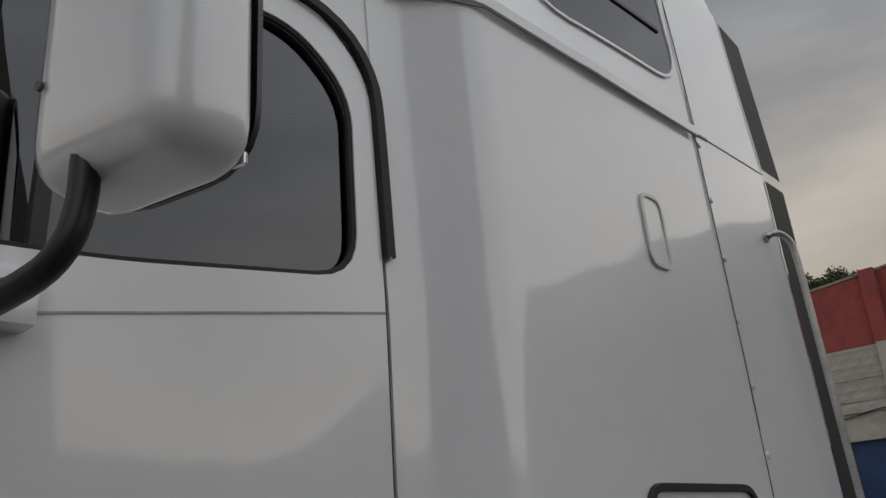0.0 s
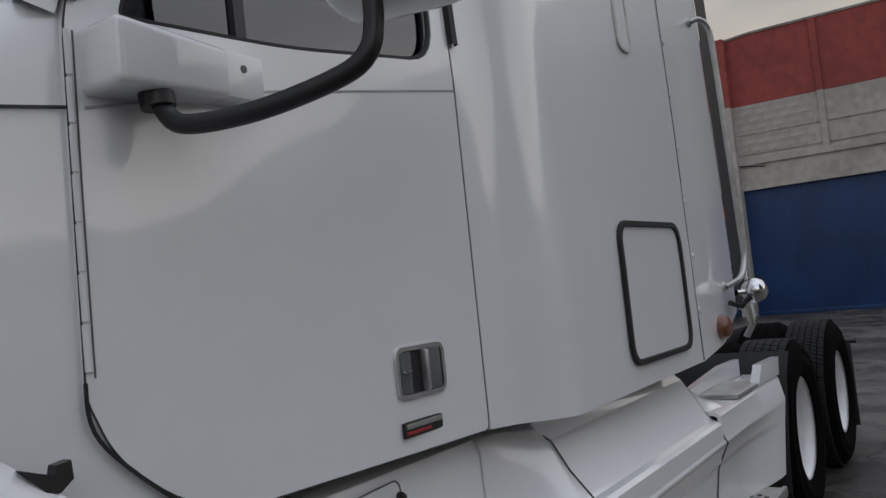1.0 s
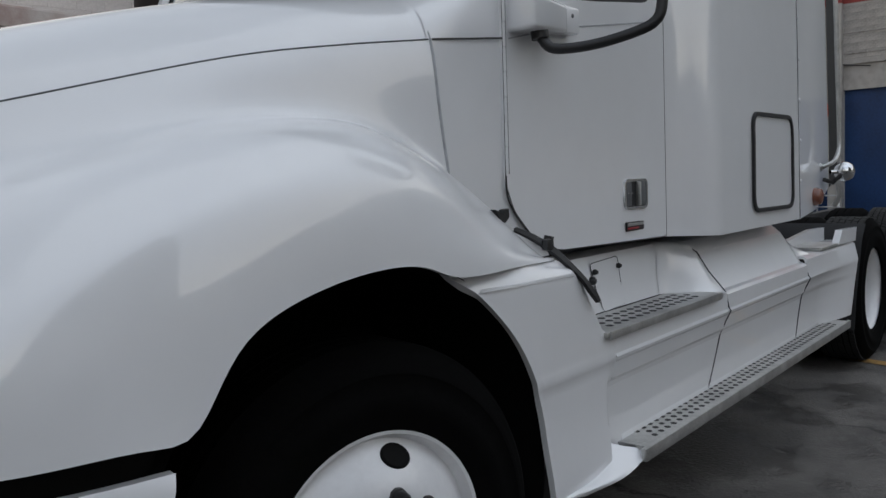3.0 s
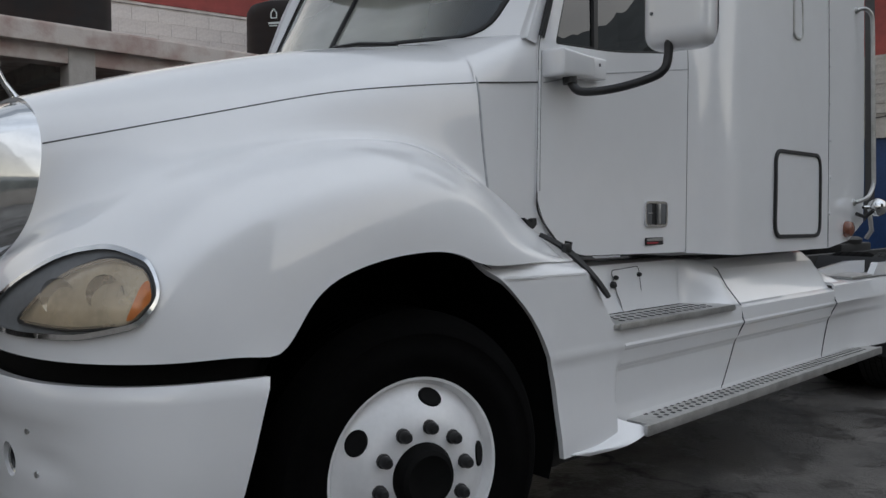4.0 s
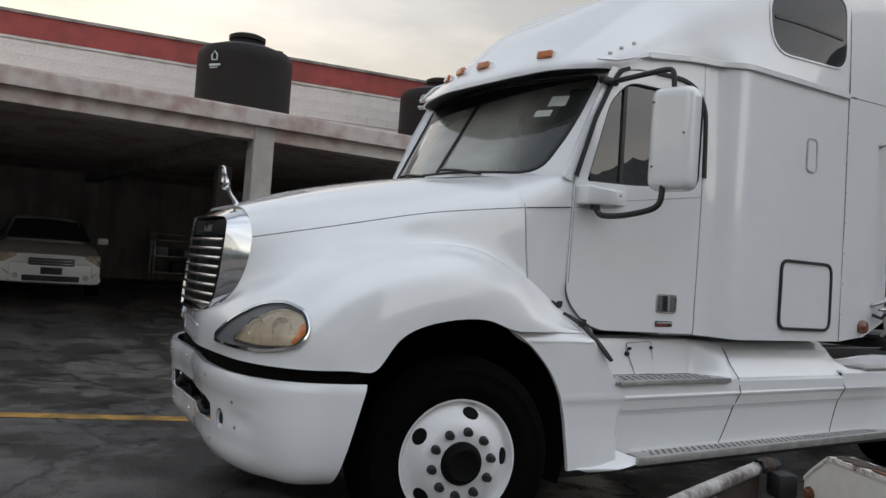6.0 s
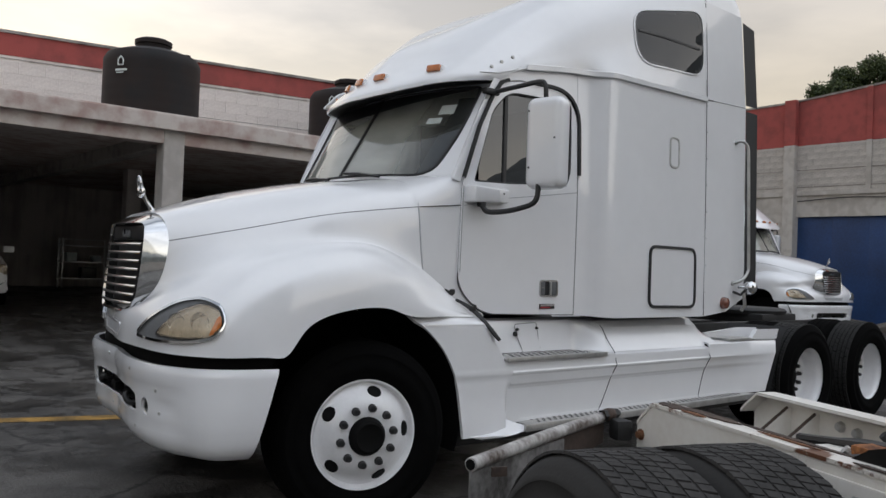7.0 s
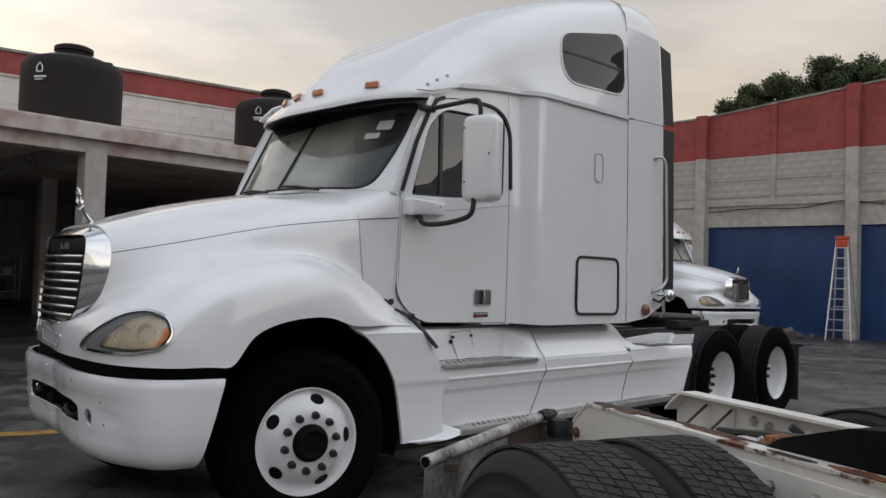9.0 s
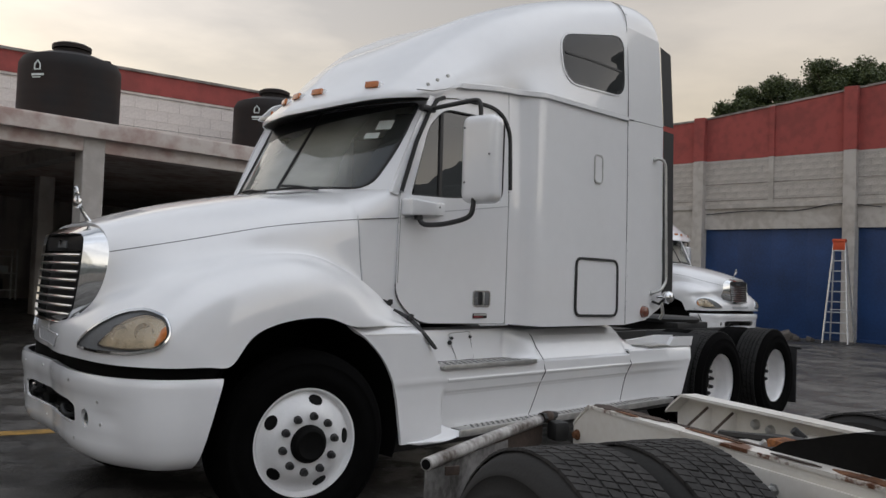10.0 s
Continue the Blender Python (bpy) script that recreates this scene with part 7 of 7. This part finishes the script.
        part("hanger_nut", lathe([(0.022, -0.045), (0.022, 0.045), (0.014, 0.05), (0.012, 0.066), (0, 0.067)], 6, Matrix.Translation((0.085, y0 + 0.075, TOP - 0.075)) @ Matrix.Rotation(radians(25), 4, "Z")), FRAME_BLACK, h)
        a, b = Vector((0.10, y0 + 0.09, TOP - 0.085)), Vector((-0.455, y0 + 0.845, TOP - 0.105))
        side = (b - a).normalized()
        part("hanger_bar", tube([a, a + (b - a) * 0.5 + Vector((0, 0, 0.004)), b], 0.021, 14), HANGER, h, "white tubular hanger bar with worn paint")
        # black disc on the closed tube end, painting the shade of its bore
        part("hanger_hollow", lathe([(0.0, -0.001), (0.0165, 0.0), (0.0165, 0.002), (0, 0.002)], 14, Matrix.Translation(b + side * 0.001) @ (-side).to_track_quat("Y", "Z").to_matrix().to_4x4()), HUB, h)
        plate = [(0.0, 0.0), (0.50, -0.016), (0.60, -0.05), (0.50, -0.085), (0.18, -0.10), (0.0, -0.09)]
        part("hanger_arm", prism([(u, v) for u, v in plate], -0.010, 0.010, lambda u, v, w: tuple(a + side * u + Vector((side.y * -w + 0.012, side.x * w, v - 0.012)))), GRIME, h, "brown grimy hanger arm", smooth=False)
        part("flap_clip", block((0.012, 0.05, 0.03), (0, 0, 0), 0.004, Matrix.Translation(b + Vector((0.02, -0.10, -0.03)))), GRIME, h)
        part("mud_flap", block((0.010, 0.60, 0.62), (0, 0, -0.33), 0.003, Matrix.Translation((a + b) / 2 + side * 0.17) @ Matrix.Rotation(math.atan2(side.y, side.x) - math.pi / 2, 4, "Z")), FLAP_GREY, h, "dirty grey mud flap")
    for x in (-0.95, -2.27):
        for s, y0 in ((1, 0.0), (-1, FAR)):
            for off in (0.775, 0.45):
                wheel_thing(e, (x + (0.30 if s < 0 else 0.0), y0 + off * s, 0.478 if s > 0 else 0.47), 0, True, s, TYRE_DUSTY, 0.28)
        part("axle", tube([(x, FAR - 0.9, 0.5), (x, 0.9, 0.5)], 0.07, 12), FRAME_BLACK, e)
    # its cab, added out of view further along the yard, also blocks low sky light
    cab = part("cab", block((2.3, 2.2, 1.9), (-6.6, FAR / 2, 2.05), 0.25, None, None, 4), PAINT, e, "white cab added out of view")
    part("cab_window", block((0.8, 2.23, 0.6), (-6.9, FAR / 2, 2.4), 0.03), DARK, cab)
    part("cab_hood", block((1.5, 1.9, 0.9), (-8.5, FAR / 2, 1.3), 0.2, None, None, 4), PAINT, cab)
    part("cab_base", block((3.0, 1.9, 0.5), (-6.8, FAR / 2, 0.95), 0.05), FRAME_BLACK, cab)
    for y in (FAR / 2 - 1.1, FAR / 2 + 1.1):
        wheel_thing(e, (-8.4, y, 0.505), 0, False, 1 if y > 0 else -1)
    return e


build_chassis()


# ---- parked car in the carport ----
CAR_PAINT = material("white_car_paint", (0.84, 0.84, 0.83), 0.3, vary=0.04, coat=1.0)


def parked_car(at, turn):
    e = empty("parked_car", Matrix.Translation(at) @ Matrix.Rotation(radians(turn), 4, "Z"))
    # nose at local -x
    body_rows = []
    for x, zt, w in ((-2.2, 0.55, 0.62), (-2.1, 0.74, 0.78), (-1.6, 0.86, 0.86), (-1.0, 0.95, 0.88), (0.0, 0.97, 0.89), (1.2, 0.98, 0.88), (1.9, 0.99, 0.84), (2.15, 0.9, 0.74)):
        sec = [(x, 0, zt), (x, -w * 0.6, zt - 0.005), (x, -w * 0.92, zt - 0.06), (x, -w, zt - 0.2), (x, -w, 0.40), (x, -w * 0.95, 0.25), (x, 0, 0.22)]
        body_rows.append(curve_through(sec, 24))
    part("body", both(grid_bm(body_rows)), CAR_PAINT, e)
    part("front_end", block((0.10, 1.3, 0.34), (-2.17, 0, 0.42), 0.05), CAR_PAINT, e)
    cab_rows = []
    for x, z, w in ((-0.95, 0.94, 0.72), (-0.25, 1.38, 0.58), (0.2, 1.46, 0.57), (0.8, 1.44, 0.57), (1.35, 1.28, 0.6), (1.85, 0.98, 0.68)):
        cab_rows.append(curve_through([(x, 0, z), (x, -w * 0.8, z - 0.015), (x, -w, z - 0.07), (x, -w - 0.18 * max(0, z - 0.95) / 0.5, min(z - 0.08, 0.93))], 14))
    part("roof", both(grid_bm(cab_rows)), CAR_PAINT, e)
    part("windscreen", skin([[(-0.86, -0.68, 0.99), (-0.95, 0, 1.0), (-0.86, 0.68, 0.99)], [(-0.30, -0.54, 1.35), (-0.34, 0, 1.38), (-0.30, 0.54, 1.35)]], 10, 5), DARK, e, "dark windscreen")
    for s in (-1, 1):
        part("side_window", sheet(rounded([(-0.62, 0.98), (-0.12, 1.34), (0.75, 1.36), (1.35, 1.0)], 0.06), [], lambda x, z: Vector((x, s * (0.80 - (z - 0.93) * 0.42), z)), 0.2), DARK, e)
        hl = part("headlight", block((0.16, 0.26, 0.19), (-2.05, 0.66 * s, 0.66), 0.05, None), LENS, e)
        part("fog_lamp", lathe([(0.0, 0.02), (0.05, 0.015), (0.055, 0)], 16, Matrix.Translation((-2.21, 0.55 * s, 0.36)) @ Matrix.Rotation(radians(-90), 4, "Z")), STEEL, e)
        part("wing_mirror", block((0.14, 0.2, 0.13), (-0.62, 0.98 * s, 1.02), 0.04), CAR_PAINT, e)
        for x in (-1.35, 1.3):
            w = part("wheel", lathe([(0, 0.03), (0.2, 0.04), (0.22, 0.0), (0.30, 0.01), (0.315, -0.03), (0.315, -0.17), (0.28, -0.2)], 36, Matrix.Translation((x, 0.84 * s, 0.315)) @ Matrix.Rotation(0 if s < 0 else math.pi, 4, "Z")), TYRE, e)
    part("radiator_grille", block((0.05, 0.72, 0.13), (-2.2, 0, 0.61), 0.02), BLACK, e)
    for z in (0.585, 0.635):
        part("grille_bar", block((0.02, 0.68, 0.012), (-2.23, 0, z), 0.003), CHROME, e)
    part("lower_grille", block((0.04, 0.9, 0.10), (-2.215, 0, 0.33), 0.02), BLACK, e)
    part("plate", block((0.01, 0.34, 0.12), (-2.235, 0, 0.46), 0.004), BLACK, e)
    return tagged(e, "white compact sedan parked inside the dark carport", "car")


parked_car((0.1, 13.2, 0.39), 86)


def shelf_rack(at):
    e = empty("metal_rack", Matrix.Translation(at))
    for x in (-0.6, 0.6):
        for y in (-0.2, 0.2):
            part("post", block((0.04, 0.04, 1.34), (x, y, 0.67), 0.004), STEEL, e)
    for z in (0.25, 0.7, 1.15):
        part("shelf", block((1.25, 0.45, 0.03), (0, 0, z), 0.004), STEEL, e)
    part("bin", block((0.4, 0.35, 0.3), (0.1, 0, 0.42), 0.03), BLACK, e)
    part("bin", block((0.26, 0.3, 0.24), (-0.36, -0.02, 0.84), 0.02), STICKER, e, "pale bin")
    part("bin", block((0.22, 0.3, 0.18), (0.30, -0.02, 0.81), 0.02), STICKER, e, "pale bin")
    part("back_rail", block((1.2, 0.02, 0.03), (0, 0.2, 1.32), 0.003), STEEL, e)
    return tagged(e, "small grey metal rack against the carport wall", "rack")


shelf_rack((4.15, 18.62, 0.42))


# ---- trees and distance ----
def tree(at, height, spread, seed, leaves=62000):
    rng = random.Random(seed)
    e = empty("tree", Matrix.Translation(at))
    trunk = tube([(0, 0, 0), (0.1, 0.05, height * 0.35), (0.0, 0.1, height * 0.6)], [0.32, 0.24, 0.16], 10)
    part("trunk", trunk, BARK, e)
    tips = []
    for k in range(64):
        a, r_ = rng.uniform(0, 6.28), spread * rng.uniform(0.35, 0.9)
        tip = Vector((math.cos(a) * r_, math.sin(a) * r_, height * rng.uniform(0.60, 0.96)))
        part("limb", tube([(0, 0.05, height * rng.uniform(0.3, 0.55)), tip * 0.55 + Vector((0, 0, height * 0.28)), tip], [0.11, 0.07, 0.03], 6), BARK, e)
        tips.append(tip)
    gen = np.random.default_rng(seed)
    centre = np.array([tuple(q) for q in tips])[gen.integers(0, len(tips), leaves)]
    size = np.array([rng.uniform(0.18, 0.32) for _ in tips])
    way = gen.normal(size=(leaves, 3))
    way /= np.linalg.norm(way, axis=1)[:, None]
    at_ = centre + way * (spread * gen.choice(size, leaves) * gen.random(leaves) ** 0.45)[:, None] * (1, 1, 0.75)
    u = gen.normal(size=(leaves, 3))
    u /= np.linalg.norm(u, axis=1)[:, None]
    v = np.cross(u, gen.normal(size=(leaves, 3)))
    v /= np.linalg.norm(v, axis=1)[:, None]
    long_ = gen.uniform(0.07, 0.15, leaves)[:, None]
    quads = np.stack([at_ - u * long_, at_ - v * long_ * 0.55, at_ + u * long_, at_ + v * long_ * 0.55], 1).reshape(-1, 3)
    me = bpy.data.meshes.new("crown")
    me.from_pydata(quads.tolist(), [], np.arange(leaves * 4).reshape(-1, 4).tolist())
    me.materials.append(LEAF)
    c = new("crown", me)
    c.parent = e
    tagged(c, kind="stuff")
    return tagged(e, "leafy green tree behind the red-topped wall", "tree", "trees behind the wall")


for k, (az, h, s) in enumerate(((25.2, 17.0, 3.2), (23.6, 19.0, 3.8), (21.9, 20.8, 4.2), (20.1, 21.6, 4.4), (18.3, 22.0, 4.4), (17.0, 21.5, 4.0))):
    tree((-2.7 + 80 * math.cos(radians(az)), -4.8 + 80 * math.sin(radians(az)), 0), h, s, 20 + k)

# low ridge and plain walls that close the yard behind the camera
def ridge_bm(far, az0, az1, azs, els):
    """A skyline round the yard, as heights in degrees over bearings."""
    rows = []
    for r_, hs in ((far, 0.0), (far + 2, 1.0), (far * 1.5, 1.25)):
        row = []
        for k in range(2 * int(az1 - az0) + 1):
            az = az0 + k / 2
            a = radians(az)
            el = lerp_at(az, azs, els)
            el += 0.5 * noise.noise((math.cos(a) * 5, math.sin(a) * 5, 1.0)) + 0.6 * noise.noise((math.cos(a) * 19, math.sin(a) * 19, 5.0)) + 0.4 * noise.noise((math.cos(a) * 70, math.sin(a) * 70, 2.0))
            row.append((r_ * math.cos(a), r_ * math.sin(a), -0.5 if hs == 0 else r_ * math.tan(radians(el)) * hs))
        rows.append(row)
    return grid_bm(rows)


HILL_AZ = [-205, -150, -122, -84, -77, -67, -62, -58, -54, -49, -44, -38, -30, -24, -16, -8, 4, 20, 35]
HILL_EL = [6, 8, 9, 7, 6, 5.5, 5.5, 7, 8.8, 11, 13, 15, 16, 17, 16.5, 15, 10, 6, 5]
struct("backdrop", ridge_bm(150, -205, 35, HILL_AZ, HILL_EL), HILL, "built-up hills round the yard with a faint haze glow", True)
struct("backdrop_woods", ridge_bm(110, -122, -77, [-122, -112, -102, -90, -84, -80, -77], [5, 28, 37, 39, 35, 22, 4]), WOODS, "tall dark trees behind the yard", True)
struct("wall_south", block((60, 0.3, 3.2), (5, -24, 1.6), 0), WHITE_WALL, "plain yard wall")
struct("wall_yard_west", block((0.3, 34, 3.0), (-24, -7, 1.5), 0), WHITE_WALL, "plain yard wall")


# ---- blocks of the two walls ----
BLOCK = material("painted_wall_block", (0.56, 0.53, 0.495), 0.85, vary=0.25, scale=2.0, fine=30, bump=0.004, tint=(0.40, 0.37, 0.34), per_piece=0.05)
BLOCK_WHITE = material("white_painted_block", (0.80, 0.75, 0.71), 0.85, vary=0.12, scale=1.2, fine=30, bump=0.004, tint=(0.70, 0.64, 0.60), per_piece=0.02)
block_mesh = {}


def wall_block(at, turn, parent, mat, size):
    """One block proud of the wall; blocks alike share a mesh."""
    if mat.name not in block_mesh:
        bm = block(size, (0, 0, 0), 0.003, None, None, 1)
        me = bpy.data.meshes.new("wall_block")
        bm.to_mesh(me)
        bm.free()
        me.materials.append(mat)
        block_mesh[mat.name] = me
    ob = new("wall_block", block_mesh[mat.name])
    ob.matrix_world = Matrix.Translation(at) @ Matrix.Rotation(turn, 4, "Z")
    ob.parent = parent


rng = random.Random(9)
host = bpy.data.objects["wall_parapet"]
wa, wb = Vector((-17, 13.2, 0)), Vector((14, 7.95, 0))
wd = (wb - wa).normalized()
wn_ = Vector((wd.y, -wd.x, 0))
for row in range(5):
    for k in range(22):
        p = wa + wd * (16.0 + k * 0.405 + (0.2 if row % 2 else 0)) + wn_ * (0.118 + rng.uniform(0, 0.003))
        wall_block((p.x, p.y, SLAB_Z + 0.18 + row * 0.20), math.atan2(wd.y, wd.x), host, BLOCK_WHITE, (0.4035, 0.02, 0.1985))
host = bpy.data.objects["wall_east"]
for row in range(7):
    for k in range(23):
        y = 10.6 - k * 0.405 - (0.2 if row % 2 else 0)
        wall_block((WX + 0.002 - rng.uniform(0, 0.004), y, 4.34 + row * 0.2), radians(-90), host, BLOCK, (0.4025, 0.02, 0.1975))
